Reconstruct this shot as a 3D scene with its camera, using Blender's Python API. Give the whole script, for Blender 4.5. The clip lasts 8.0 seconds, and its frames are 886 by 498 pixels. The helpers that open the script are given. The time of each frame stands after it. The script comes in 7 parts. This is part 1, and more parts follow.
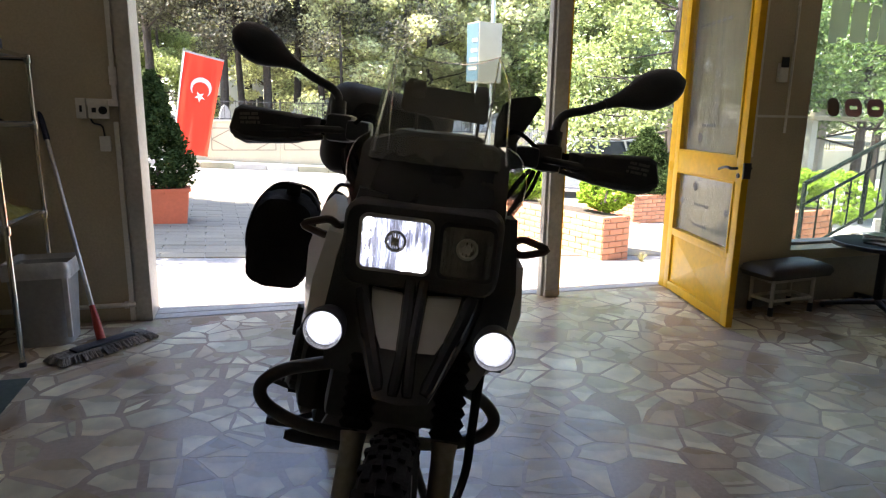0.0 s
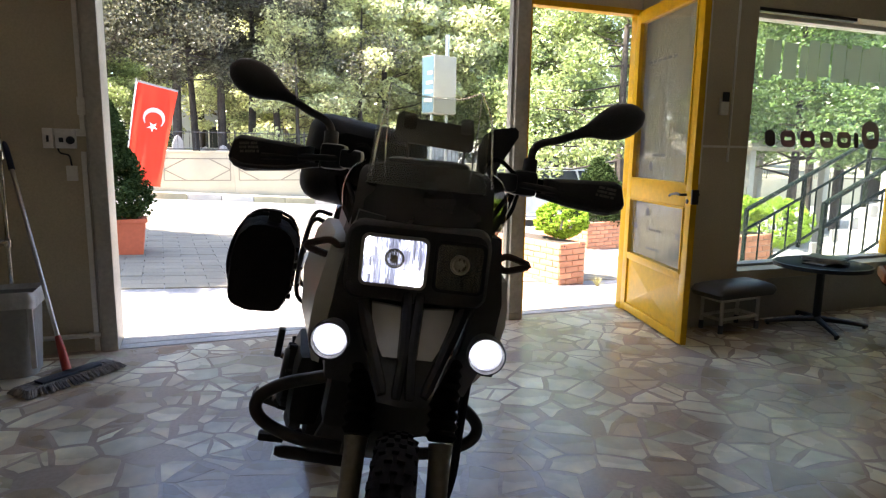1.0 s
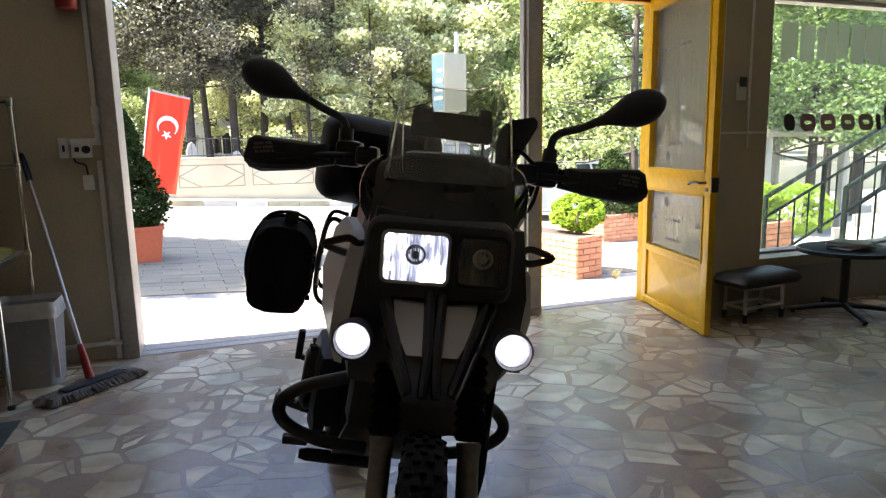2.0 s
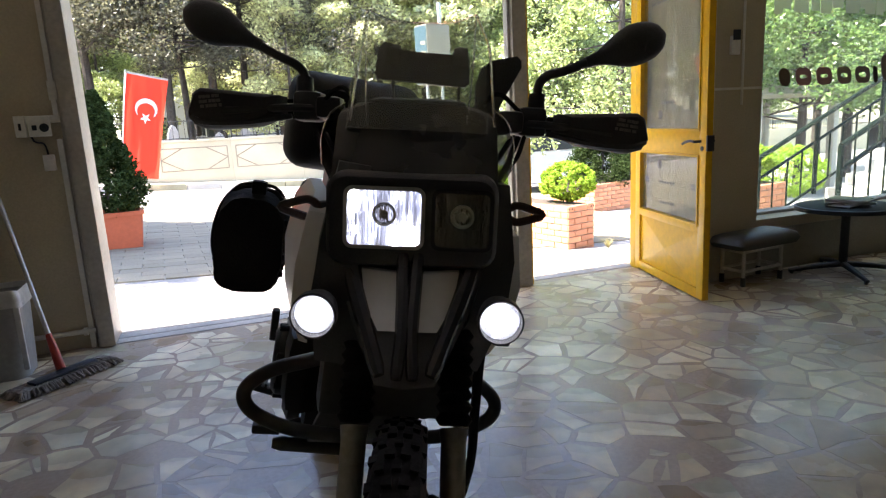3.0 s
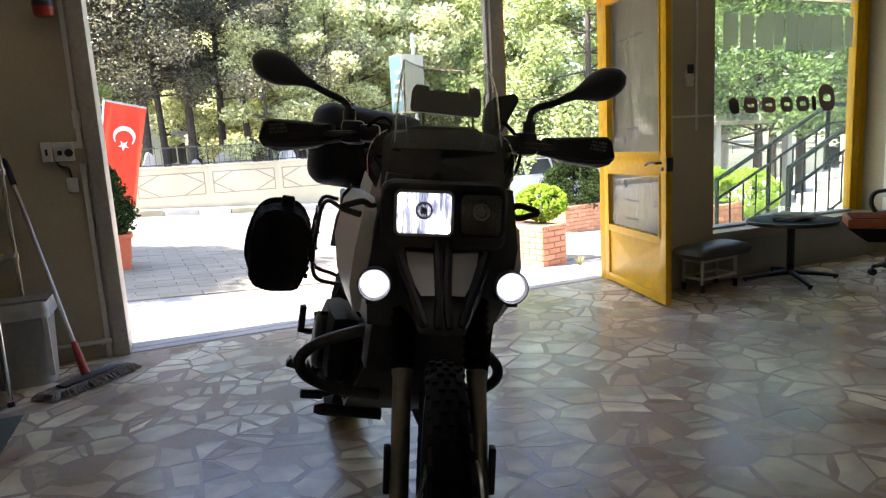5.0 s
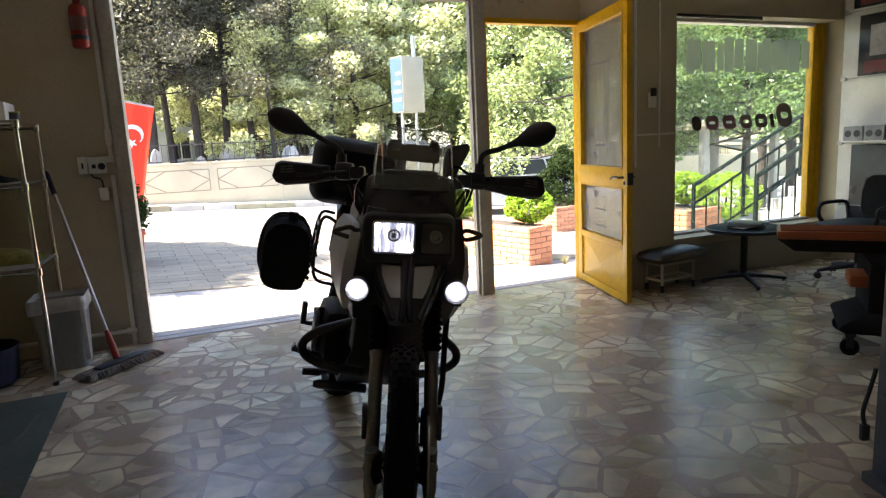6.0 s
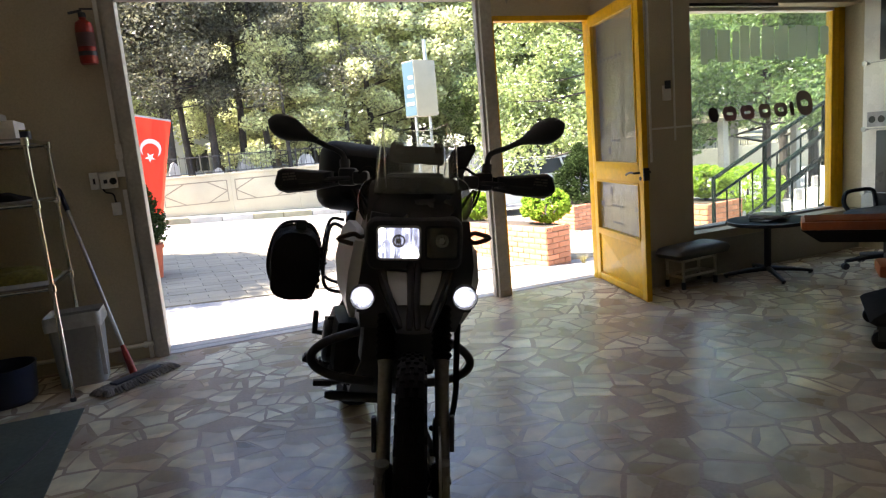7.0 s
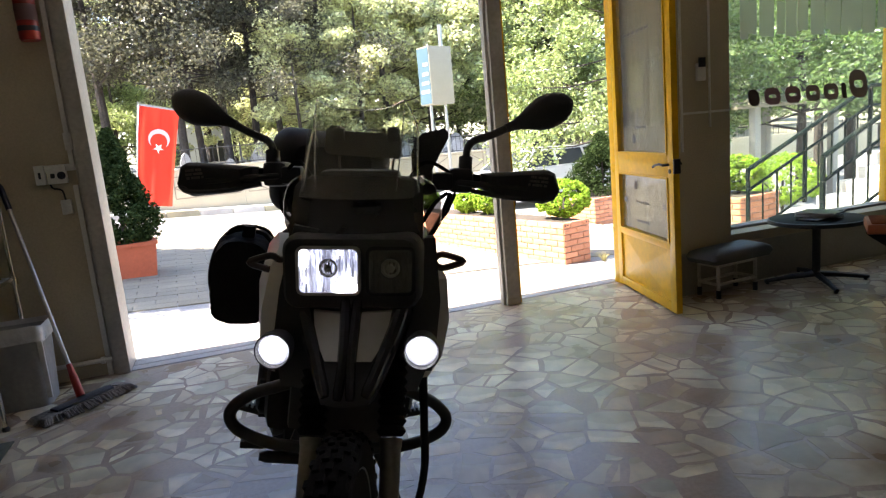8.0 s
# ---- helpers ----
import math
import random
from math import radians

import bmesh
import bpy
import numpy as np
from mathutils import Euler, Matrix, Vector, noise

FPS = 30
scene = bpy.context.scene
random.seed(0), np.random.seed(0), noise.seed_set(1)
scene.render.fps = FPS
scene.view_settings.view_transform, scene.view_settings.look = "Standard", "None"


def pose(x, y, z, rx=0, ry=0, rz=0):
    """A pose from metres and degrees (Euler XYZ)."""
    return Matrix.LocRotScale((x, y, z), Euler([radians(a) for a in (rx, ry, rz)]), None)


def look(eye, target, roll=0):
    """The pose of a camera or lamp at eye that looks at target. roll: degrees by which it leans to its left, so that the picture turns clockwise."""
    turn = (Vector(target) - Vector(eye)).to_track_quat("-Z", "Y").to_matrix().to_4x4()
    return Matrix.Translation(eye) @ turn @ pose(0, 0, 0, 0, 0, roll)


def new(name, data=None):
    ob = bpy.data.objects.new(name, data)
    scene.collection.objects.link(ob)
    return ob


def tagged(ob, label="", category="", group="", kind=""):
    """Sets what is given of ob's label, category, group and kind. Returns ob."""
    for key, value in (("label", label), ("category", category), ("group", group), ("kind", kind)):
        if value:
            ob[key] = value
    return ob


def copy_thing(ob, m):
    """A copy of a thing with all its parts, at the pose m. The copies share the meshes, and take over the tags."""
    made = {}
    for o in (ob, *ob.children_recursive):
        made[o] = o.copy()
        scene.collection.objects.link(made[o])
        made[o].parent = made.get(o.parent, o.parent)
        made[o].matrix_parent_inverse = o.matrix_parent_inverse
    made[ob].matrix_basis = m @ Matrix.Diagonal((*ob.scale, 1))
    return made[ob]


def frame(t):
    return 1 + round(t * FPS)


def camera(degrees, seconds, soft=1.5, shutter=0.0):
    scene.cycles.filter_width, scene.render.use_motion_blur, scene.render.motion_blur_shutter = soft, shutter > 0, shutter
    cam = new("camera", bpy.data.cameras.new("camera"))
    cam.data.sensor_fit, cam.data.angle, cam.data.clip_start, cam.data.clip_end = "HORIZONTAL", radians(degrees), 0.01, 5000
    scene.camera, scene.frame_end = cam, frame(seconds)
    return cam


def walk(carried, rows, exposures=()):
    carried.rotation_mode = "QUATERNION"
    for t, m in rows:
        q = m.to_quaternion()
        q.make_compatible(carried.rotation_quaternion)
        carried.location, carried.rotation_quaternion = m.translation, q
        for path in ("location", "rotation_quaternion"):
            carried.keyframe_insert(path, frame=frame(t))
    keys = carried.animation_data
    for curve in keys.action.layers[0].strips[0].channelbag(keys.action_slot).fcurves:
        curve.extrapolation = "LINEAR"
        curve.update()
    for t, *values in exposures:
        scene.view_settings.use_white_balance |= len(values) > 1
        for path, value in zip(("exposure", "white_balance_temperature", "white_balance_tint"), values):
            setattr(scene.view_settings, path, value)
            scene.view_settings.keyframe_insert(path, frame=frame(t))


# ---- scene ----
cam = camera(70.2, 8.0, soft=1.25)
PATH = [
    (0, (0.561, 0.088, 1.208), (1.117, 1.966, 0.802), 0.9),
    (0.5, (0.457, 0.002, 1.218), (1.04, 1.882, 0.863), 1.5),
    (1, (0.454, 0.0, 1.204), (1.149, 1.849, 0.892), 0.9),
    (1.5, (0.448, 0.017, 1.208), (1.124, 1.874, 0.901), -0.1),
    (3, (0.53, 0.171, 1.133), (1.199, 2.015, 0.743), -3.1),
    (3.5, (0.654, 0.317, 1.083), (1.367, 2.132, 0.639), -4.0),
    (4, (0.626, 0.321, 0.958), (1.431, 2.12, 0.618), -3.0),
    (4.5, (0.482, 0.193, 0.996), (1.274, 2.005, 0.698), -3.3),
    (4.7, (0.39, 0.065, 1.05), (1.159, 1.885, 0.745), -3.6),
    (6, (0.197, -0.655, 1.264), (0.952, 1.167, 0.933), -2.8),
    (6.5, (0.204, -0.722, 1.278), (0.947, 1.113, 0.993), -4.3),
    (7, (0.257, -0.61, 1.255), (0.956, 1.237, 0.937), -5.0),
    (7.5, (0.426, -0.349, 1.228), (1.208, 1.454, 0.855), -3.6),
    (8, (0.609, -0.12, 1.233), (1.241, 1.746, 0.89), -5.2),
]
walk(cam, [(t, look(eye, target, roll)) for t, eye, target, roll in PATH], exposures=[(0, 2.80, 6600, 18), (1.5, 2.80, 6600, 18), (3, 2.92, 6590, 18), (4.5, 2.95, 6550, 18), (6, 2.74, 6690, 18), (8, 2.66, 6650, 18)])

# ---- world and sun ----
SUN_ELEVATION, SUN_FROM = radians(56), Vector((-0.95, 0.07, 0))
world = bpy.data.worlds.new("sky")
scene.world = world
world.use_nodes = True
sky = world.node_tree.nodes.new("ShaderNodeTexSky")
sky.sky_type, sky.sun_disc, sky.sun_elevation = "NISHITA", False, SUN_ELEVATION
sky.sun_rotation = math.atan2(SUN_FROM.x, SUN_FROM.y)
world.node_tree.links.new(sky.outputs[0], world.node_tree.nodes["Background"].inputs[0])
world.node_tree.nodes["Background"].inputs[1].default_value = 0.15
sun = new("sun", bpy.data.lights.new("sun", "SUN"))
sun.data.energy, sun.data.angle, sun.data.color = 5.0, radians(0.5), (1.0, 0.95, 0.86)
to_sun = SUN_FROM.normalized() * math.cos(SUN_ELEVATION) + Vector((0, 0, math.sin(SUN_ELEVATION)))
sun.matrix_basis = look(to_sun * 60, (0, 0, 0))

# ---- materials ----
def material(name, color, rough=0.5, metal=0.0, vary=0.15, grain=60.0, stain=3.0, bump=0.1, coat=0.0, random_hue=0.0, spec=0.5, emit=None, strength=0.0, wave=0.0):
    """A surface with grain and stains at two scales, and a fine relief."""
    m = bpy.data.materials.new(name)
    m.use_nodes = True
    nt = m.node_tree
    bsdf = nt.nodes["Principled BSDF"]
    at = nt.nodes.new("ShaderNodeTexCoord")
    fine, broad = nt.nodes.new("ShaderNodeTexNoise"), nt.nodes.new("ShaderNodeTexNoise")
    fine.inputs["Scale"].default_value, broad.inputs["Scale"].default_value = grain, stain
    fine.inputs["Detail"].default_value, broad.inputs["Detail"].default_value = 4, 5
    for n in (fine, broad):
        nt.links.new(at.outputs["Object"], n.inputs["Vector"])
    both = nt.nodes.new("ShaderNodeMath")
    both.operation = "MULTIPLY"
    nt.links.new(fine.outputs["Fac"], both.inputs[0])
    nt.links.new(broad.outputs["Fac"], both.inputs[1])
    ramp = nt.nodes.new("ShaderNodeMapRange")
    ramp.inputs["From Min"].default_value, ramp.inputs["From Max"].default_value = 0.12, 0.40
    ramp.inputs["To Min"].default_value, ramp.inputs["To Max"].default_value = 1 - vary, 1 + vary * 0.6
    nt.links.new(both.outputs[0], ramp.inputs["Value"])
    value = ramp.outputs[0]
    if random_hue:
        info = nt.nodes.new("ShaderNodeObjectInfo")
        island = nt.nodes.new("ShaderNodeNewGeometry")
        add = nt.nodes.new("ShaderNodeMath")
        add.operation = "ADD"
        nt.links.new(info.outputs["Random"], add.inputs[0])
        nt.links.new(island.outputs["Random Per Island"], add.inputs[1])
        one = nt.nodes.new("ShaderNodeMath")
        one.operation = "FRACT"
        nt.links.new(add.outputs[0], one.inputs[0])
        span = nt.nodes.new("ShaderNodeMapRange")
        span.inputs["To Min"].default_value, span.inputs["To Max"].default_value = 1 - random_hue, 1 + random_hue
        nt.links.new(one.outputs[0], span.inputs["Value"])
        times = nt.nodes.new("ShaderNodeMath")
        times.operation = "MULTIPLY"
        nt.links.new(value, times.inputs[0])
        nt.links.new(span.outputs[0], times.inputs[1])
        value = times.outputs[0]
    tint = nt.nodes.new("ShaderNodeVectorMath")
    tint.operation = "SCALE"
    tint.inputs[0].default_value = color
    nt.links.new(value, tint.inputs["Scale"])
    nt.links.new(tint.outputs[0], bsdf.inputs["Base Color"])
    gloss = nt.nodes.new("ShaderNodeMapRange")
    gloss.inputs["To Min"].default_value, gloss.inputs["To Max"].default_value = max(0.03, rough - 0.1), min(1, rough + 0.1)
    nt.links.new(broad.outputs["Fac"], gloss.inputs["Value"])
    nt.links.new(gloss.outputs[0], bsdf.inputs["Roughness"])
    bsdf.inputs["Metallic"].default_value = metal
    bsdf.inputs["Specular IOR Level"].default_value = spec
    bsdf.inputs["Coat Weight"].default_value = coat
    if bump:
        relief = nt.nodes.new("ShaderNodeBump")
        relief.inputs["Strength"].default_value, relief.inputs["Distance"].default_value = bump, 0.01
        nt.links.new(fine.outputs["Fac"], relief.inputs["Height"])
        nt.links.new(relief.outputs[0], bsdf.inputs["Normal"])
    if emit:
        bsdf.inputs["Emission Color"].default_value = (*emit, 1)
        bsdf.inputs["Emission Strength"].default_value = strength
    return m


def leaf_material(name, color, through_color, share=0.45, gloss=0.0):
    m = bpy.data.materials.new(name)
    m.use_nodes = True
    nt = m.node_tree
    nt.nodes.remove(nt.nodes["Principled BSDF"])
    front, back, mix = nt.nodes.new("ShaderNodeBsdfDiffuse"), nt.nodes.new("ShaderNodeBsdfTranslucent"), nt.nodes.new("ShaderNodeMixShader")
    geo = nt.nodes.new("ShaderNodeNewGeometry")
    for shader, c in ((front, color), (back, through_color)):
        span = nt.nodes.new("ShaderNodeMapRange")
        span.inputs["To Min"].default_value, span.inputs["To Max"].default_value = 0.40, 1.60
        nt.links.new(geo.outputs["Random Per Island"], span.inputs["Value"])
        tint = nt.nodes.new("ShaderNodeVectorMath")
        tint.operation = "SCALE"
        tint.inputs[0].default_value = c
        nt.links.new(span.outputs[0], tint.inputs["Scale"])
        nt.links.new(tint.outputs[0], shader.inputs["Color"])
    mix.inputs[0].default_value = share
    nt.links.new(front.outputs[0], mix.inputs[1])
    nt.links.new(back.outputs[0], mix.inputs[2])
    shine, top = nt.nodes.new("ShaderNodeBsdfGlossy"), nt.nodes.new("ShaderNodeMixShader")
    shine.inputs["Color"].default_value, shine.inputs["Roughness"].default_value = (0.9, 0.9, 0.9, 1), 0.38
    top.inputs[0].default_value = gloss
    nt.links.new(mix.outputs[0], top.inputs[1])
    nt.links.new(shine.outputs[0], top.inputs[2])
    nt.links.new(top.outputs[0], nt.nodes["Material Output"].inputs["Surface"])
    return m


def glass_material(name, color=(1, 1, 1), haze=0.0, rough=0.0, dust_node="ShaderNodeBsdfDiffuse", streaks=False):
    """Thin pane: clear with a real reflection; haze is the dust or smoke tint on it."""
    m = bpy.data.materials.new(name)
    m.use_nodes = True
    nt = m.node_tree
    nt.nodes.remove(nt.nodes["Principled BSDF"])
    clear, gloss, dust = nt.nodes.new("ShaderNodeBsdfTransparent"), nt.nodes.new("ShaderNodeBsdfGlossy"), nt.nodes.new(dust_node)
    clear.inputs["Color"].default_value = (*color, 1)
    gloss.inputs["Roughness"].default_value = rough
    dust.inputs["Color"].default_value = (0.6, 0.6, 0.57, 1)
    facing, power, span = nt.nodes.new("ShaderNodeLayerWeight"), nt.nodes.new("ShaderNodeMath"), nt.nodes.new("ShaderNodeMapRange")
    facing.inputs["Blend"].default_value = 0.5
    power.operation, power.inputs[1].default_value = "POWER", 4.0
    nt.links.new(facing.outputs["Facing"], power.inputs[0])
    nt.links.new(power.outputs[0], span.inputs["Value"])
    span.inputs["To Min"].default_value, span.inputs["To Max"].default_value = 0.03, 0.55
    a, b = nt.nodes.new("ShaderNodeMixShader"), nt.nodes.new("ShaderNodeMixShader")
    nt.links.new(span.outputs[0], a.inputs[0])
    nt.links.new(clear.outputs[0], a.inputs[1])
    nt.links.new(gloss.outputs[0], a.inputs[2])
    b.inputs[0].default_value = haze
    if streaks:
        # haze varies in upright streaks
        spot, stretch, noise_node, amount = nt.nodes.new("ShaderNodeTexCoord"), nt.nodes.new("ShaderNodeMapping"), nt.nodes.new("ShaderNodeTexNoise"), nt.nodes.new("ShaderNodeMapRange")
        stretch.inputs["Scale"].default_value = (16, 16, 1.1)
        noise_node.inputs["Scale"].default_value, noise_node.inputs["Detail"].default_value = 1.0, 4.0
        amount.inputs["From Min"].default_value, amount.inputs["From Max"].default_value = 0.40, 0.68
        amount.inputs["To Min"].default_value, amount.inputs["To Max"].default_value = haze * 0.25, haze * 2.4
        nt.links.new(spot.outputs["Object"], stretch.inputs["Vector"])
        nt.links.new(stretch.outputs[0], noise_node.inputs["Vector"])
        nt.links.new(noise_node.outputs[0], amount.inputs["Value"])
        nt.links.new(amount.outputs[0], b.inputs[0])
    nt.links.new(a.outputs[0], b.inputs[1])
    nt.links.new(dust.outputs[0], b.inputs[2])
    nt.links.new(b.outputs[0], nt.nodes["Material Output"].inputs["Surface"])
    return m


def vary_glow(m, low, high):
    """The glow differs from facet to facet of a lit reflector."""
    nt = m.node_tree
    geo, span = nt.nodes.new("ShaderNodeNewGeometry"), nt.nodes.new("ShaderNodeMapRange")
    span.inputs["To Min"].default_value, span.inputs["To Max"].default_value = low, high
    steep = nt.nodes.new("ShaderNodeMath")
    steep.operation, steep.inputs[1].default_value = "POWER", 2.6
    nt.links.new(geo.outputs["Random Per Island"], steep.inputs[0])
    nt.links.new(steep.outputs[0], span.inputs["Value"])
    nt.links.new(span.outputs[0], nt.nodes["Principled BSDF"].inputs["Emission Strength"])


WALL = material("beige_wall_paint", (0.50, 0.43, 0.29), 0.6, vary=0.12, grain=90, stain=2, bump=0.12)
DADO = material("grey_beige_gloss_paint", (0.36, 0.33, 0.27), 0.4, vary=0.15, grain=80, stain=2.5, bump=0.08)
CEILING = material("white_ceiling_paint", (0.82, 0.80, 0.76), 0.8, vary=0.08)
GREY_PAINT = material("grey_painted_steel", (0.30, 0.285, 0.25), 0.45, vary=0.2, grain=40, stain=4)
JAMB_PAINT = material("beige_grey_painted_steel", (0.44, 0.41, 0.345), 0.45, vary=0.2, grain=40, stain=4)
YELLOW = material("yellow_enamel", (0.70, 0.385, 0.002), 0.32, vary=0.14, grain=30, stain=4, bump=0.03, spec=0.3)
BLACK_STEEL = material("black_painted_steel", (0.034, 0.034, 0.036), 0.40, vary=0.3, spec=0.45)
BLACK_PLASTIC = material("black_textured_plastic", (0.034, 0.036, 0.043), 0.42, vary=0.35, grain=300, bump=0.15, spec=0.45)
BLACK_GLOSS = material("black_gloss_plastic", (0.024, 0.024, 0.030), 0.2, vary=0.12, bump=0.02, spec=0.5)
BLACK_CLOTH = material("black_nylon_cloth", (0.022, 0.021, 0.021), 0.9, vary=0.4, grain=200, bump=0.3, spec=0.12)
RUBBER = material("tyre_rubber", (0.012, 0.012, 0.013), 0.9, spec=0.12, vary=0.35, grain=120, bump=0.2)
SMOKED = material("smoked_screen_plastic", (0.015, 0.015, 0.018), 0.14, vary=0.2, grain=14, stain=5, bump=0.0, spec=0.5)
MATTE_BLACK = material("matte_black_plastic", (0.035, 0.036, 0.042), 0.55, vary=0.3, grain=200, bump=0.1, spec=0.35)
WHITE_BODY = material("white_body_paint", (0.60, 0.60, 0.61), 0.42, vary=0.05, bump=0.0, coat=0.1)
FORK_METAL = material("anodised_fork_metal", (0.30, 0.285, 0.255), 0.42, metal=0.55, vary=0.25, grain=80)
CHROME = material("chromed_steel", (0.72, 0.72, 0.70), 0.16, metal=1.0, vary=0.1, bump=0.02)
STEEL = material("brushed_steel", (0.5, 0.5, 0.49), 0.35, metal=1.0, vary=0.15)
ENGINE = material("dark_engine_alloy", (0.022, 0.022, 0.023), 0.5, metal=0.2, vary=0.3, spec=0.3)
LAMP_ON = material("glowing_lamp", (0.9, 0.9, 0.95), 0.3, emit=(0.93, 0.95, 1.0), strength=2.6)
BEAM_ON = material("lit_headlamp_reflector", (0.85, 0.86, 0.9), 0.15, emit=(0.64, 0.70, 1.0), strength=1.0)
vary_glow(BEAM_ON, 0.02, 0.42)
CLEAR = glass_material("clear_glass", (0.97, 0.98, 0.97), 0.02)
DUSTY = glass_material("dusty_glass", (0.88, 0.90, 0.88), 0.055, 0.0, streaks=True)
SHOP_GLASS = glass_material("shop_window_glass", (0.88, 0.92, 0.87), 0.026, 0.0, "ShaderNodeBsdfTranslucent")
SMOKE_LIGHT = glass_material("light_smoked_screen", (0.30, 0.30, 0.31), 0.02, 0.03)
SCREEN = glass_material("clear_windscreen", (0.84, 0.86, 0.84), 0.07)
SCREEN_EDGE = bpy.data.materials.new("polished_acrylic_edge")
SCREEN_EDGE.use_nodes = True
edge_glass = SCREEN_EDGE.node_tree.nodes.new("ShaderNodeBsdfGlass")
edge_glass.inputs["Roughness"].default_value, edge_glass.inputs["IOR"].default_value = 0.25, 1.49
SCREEN_EDGE.node_tree.links.new(edge_glass.outputs[0], SCREEN_EDGE.node_tree.nodes["Material Output"].inputs["Surface"])
SCREEN_PAD = material("dark_grey_screen_pad", (0.15, 0.135, 0.12), 0.5, vary=0.3, grain=60, stain=12, bump=0.08)
CASE_BLACK = material("black_case_shell", (0.016, 0.016, 0.018), 0.55, vary=0.3, grain=200, bump=0.1, spec=0.12)
DIM_REFLECTOR = material("dim_lamp_reflector", (0.22, 0.22, 0.24), 0.22, metal=0.85, vary=0.3, grain=30)
STICKER_GREY = material("worn_grey_sticker", (0.20, 0.19, 0.18), 0.6, vary=0.4, grain=120)
AMBER = material("dark_amber_lens", (0.040, 0.016, 0.010), 0.3, vary=0.1)
FLAG_RED = leaf_material("red_flag_cloth", (0.78, 0.06, 0.04), (0.84, 0.085, 0.045), 0.45)
FLAG_WHITE = leaf_material("white_flag_cloth", (0.8, 0.8, 0.8), (0.8, 0.8, 0.8), 0.4)
TERRACOTTA = material("terracotta_plastic", (0.50, 0.115, 0.05), 0.55, vary=0.12, grain=30)
BRICK = material("orange_brick", (0.58, 0.25, 0.13), 0.8, vary=0.2, grain=90, stain=8, bump=0.3, random_hue=0.18)
MORTAR = material("pale_mortar", (0.42, 0.36, 0.30), 0.9, vary=0.2)
SOIL = material("dry_soil", (0.06, 0.045, 0.03), 0.95, vary=0.4)
BARK = material("tree_bark", (0.060, 0.049, 0.040), 0.95, vary=0.5, grain=25, stain=4, bump=0.8)
BOX_LEAF = leaf_material("boxwood_leaf", (0.25, 0.39, 0.05), (0.36, 0.50, 0.06), 0.35)
CONIFER = leaf_material("conifer_leaf", (0.034, 0.052, 0.018), (0.045, 0.075, 0.02), 0.25)
PINE_LEAF = leaf_material("pine_needles", (0.095, 0.093, 0.062), (0.15, 0.15, 0.085), 0.45, 0.035)
GREEN_LEAF = leaf_material("broad_green_leaf", (0.17, 0.225, 0.075), (0.40, 0.47, 0.17), 0.5, 0.06)
# GREEN_LEAF darkened: deeper leaf green with the trees' shade put into the colour
DEEP_SHADED_LEAF = leaf_material("deep_green_shaded_leaf", (0.10, 0.16, 0.05), (0.25, 0.36, 0.10), 0.5, 0.05)
YELLOW_LEAF = leaf_material("spring_yellow_leaf", (0.46, 0.48, 0.26), (0.66, 0.69, 0.36), 0.5, 0.06)
SILL = material("pale_stone_sill", (0.40, 0.37, 0.325), 0.6, vary=0.25, grain=40, stain=3, bump=0.1)
GROUND = material("concrete_paving", (0.275, 0.262, 0.245), 0.9, vary=0.3, grain=25, stain=0.6, bump=0.2)
PAVER = material("grey_concrete_paver", (0.225, 0.198, 0.142), 0.9, vary=0.2, grain=50, stain=1, bump=0.2, random_hue=0.12)
KERB = material("pale_concrete_kerb", (0.42, 0.40, 0.355), 0.85, vary=0.25, random_hue=0.15)
KERB_DARK = material("yellowed_concrete_kerb", (0.31, 0.29, 0.19), 0.85, vary=0.25, random_hue=0.15)
STREET_WALL = material("yellowish_wall_plaster", (0.42, 0.38, 0.275), 0.85, vary=0.15, grain=40, stain=1.2)
LINE_PAINT = material("brown_painted_line", (0.22, 0.19, 0.14), 0.8)
GRASS_SOIL = material("dry_earth_under_trees", (0.25, 0.225, 0.145), 0.95, vary=0.5, stain=0.5)
STONE = material("pale_grave_marble", (0.50, 0.48, 0.45), 0.6, vary=0.25, stain=6, random_hue=0.3)
HOUSE = material("blue_grey_facade", (0.50, 0.54, 0.58), 0.85, vary=0.12, stain=0.5)
WINDOW_DARK = material("dark_window_glass", (0.03, 0.035, 0.04), 0.1, vary=0.2)
WHITE_PAINT = material("white_paint", (0.72, 0.71, 0.68), 0.5, vary=0.1)
SIGN_WHITE = material("white_sign_sheet", (0.33, 0.305, 0.225), 0.5, vary=0.08)
SIGN_BLUE = material("pale_blue_sign_sheet", (0.055, 0.105, 0.130), 0.5, vary=0.1)
CAR_WHITE = material("white_car_paint", (0.6, 0.62, 0.62), 0.2, vary=0.04, bump=0, coat=0.6)
RAIL_GREEN = material("dark_green_rail_paint", (0.008, 0.014, 0.010), 0.6, vary=0.2, spec=0.06)
STEP_STONE = material("pale_step_stone", (0.55, 0.52, 0.46), 0.7, vary=0.15, stain=4)
MARBLE = material("polished_marble_piece", (0.465, 0.455, 0.405), 0.28, vary=0.32, grain=9, stain=2.2, bump=0.012, random_hue=0.12)


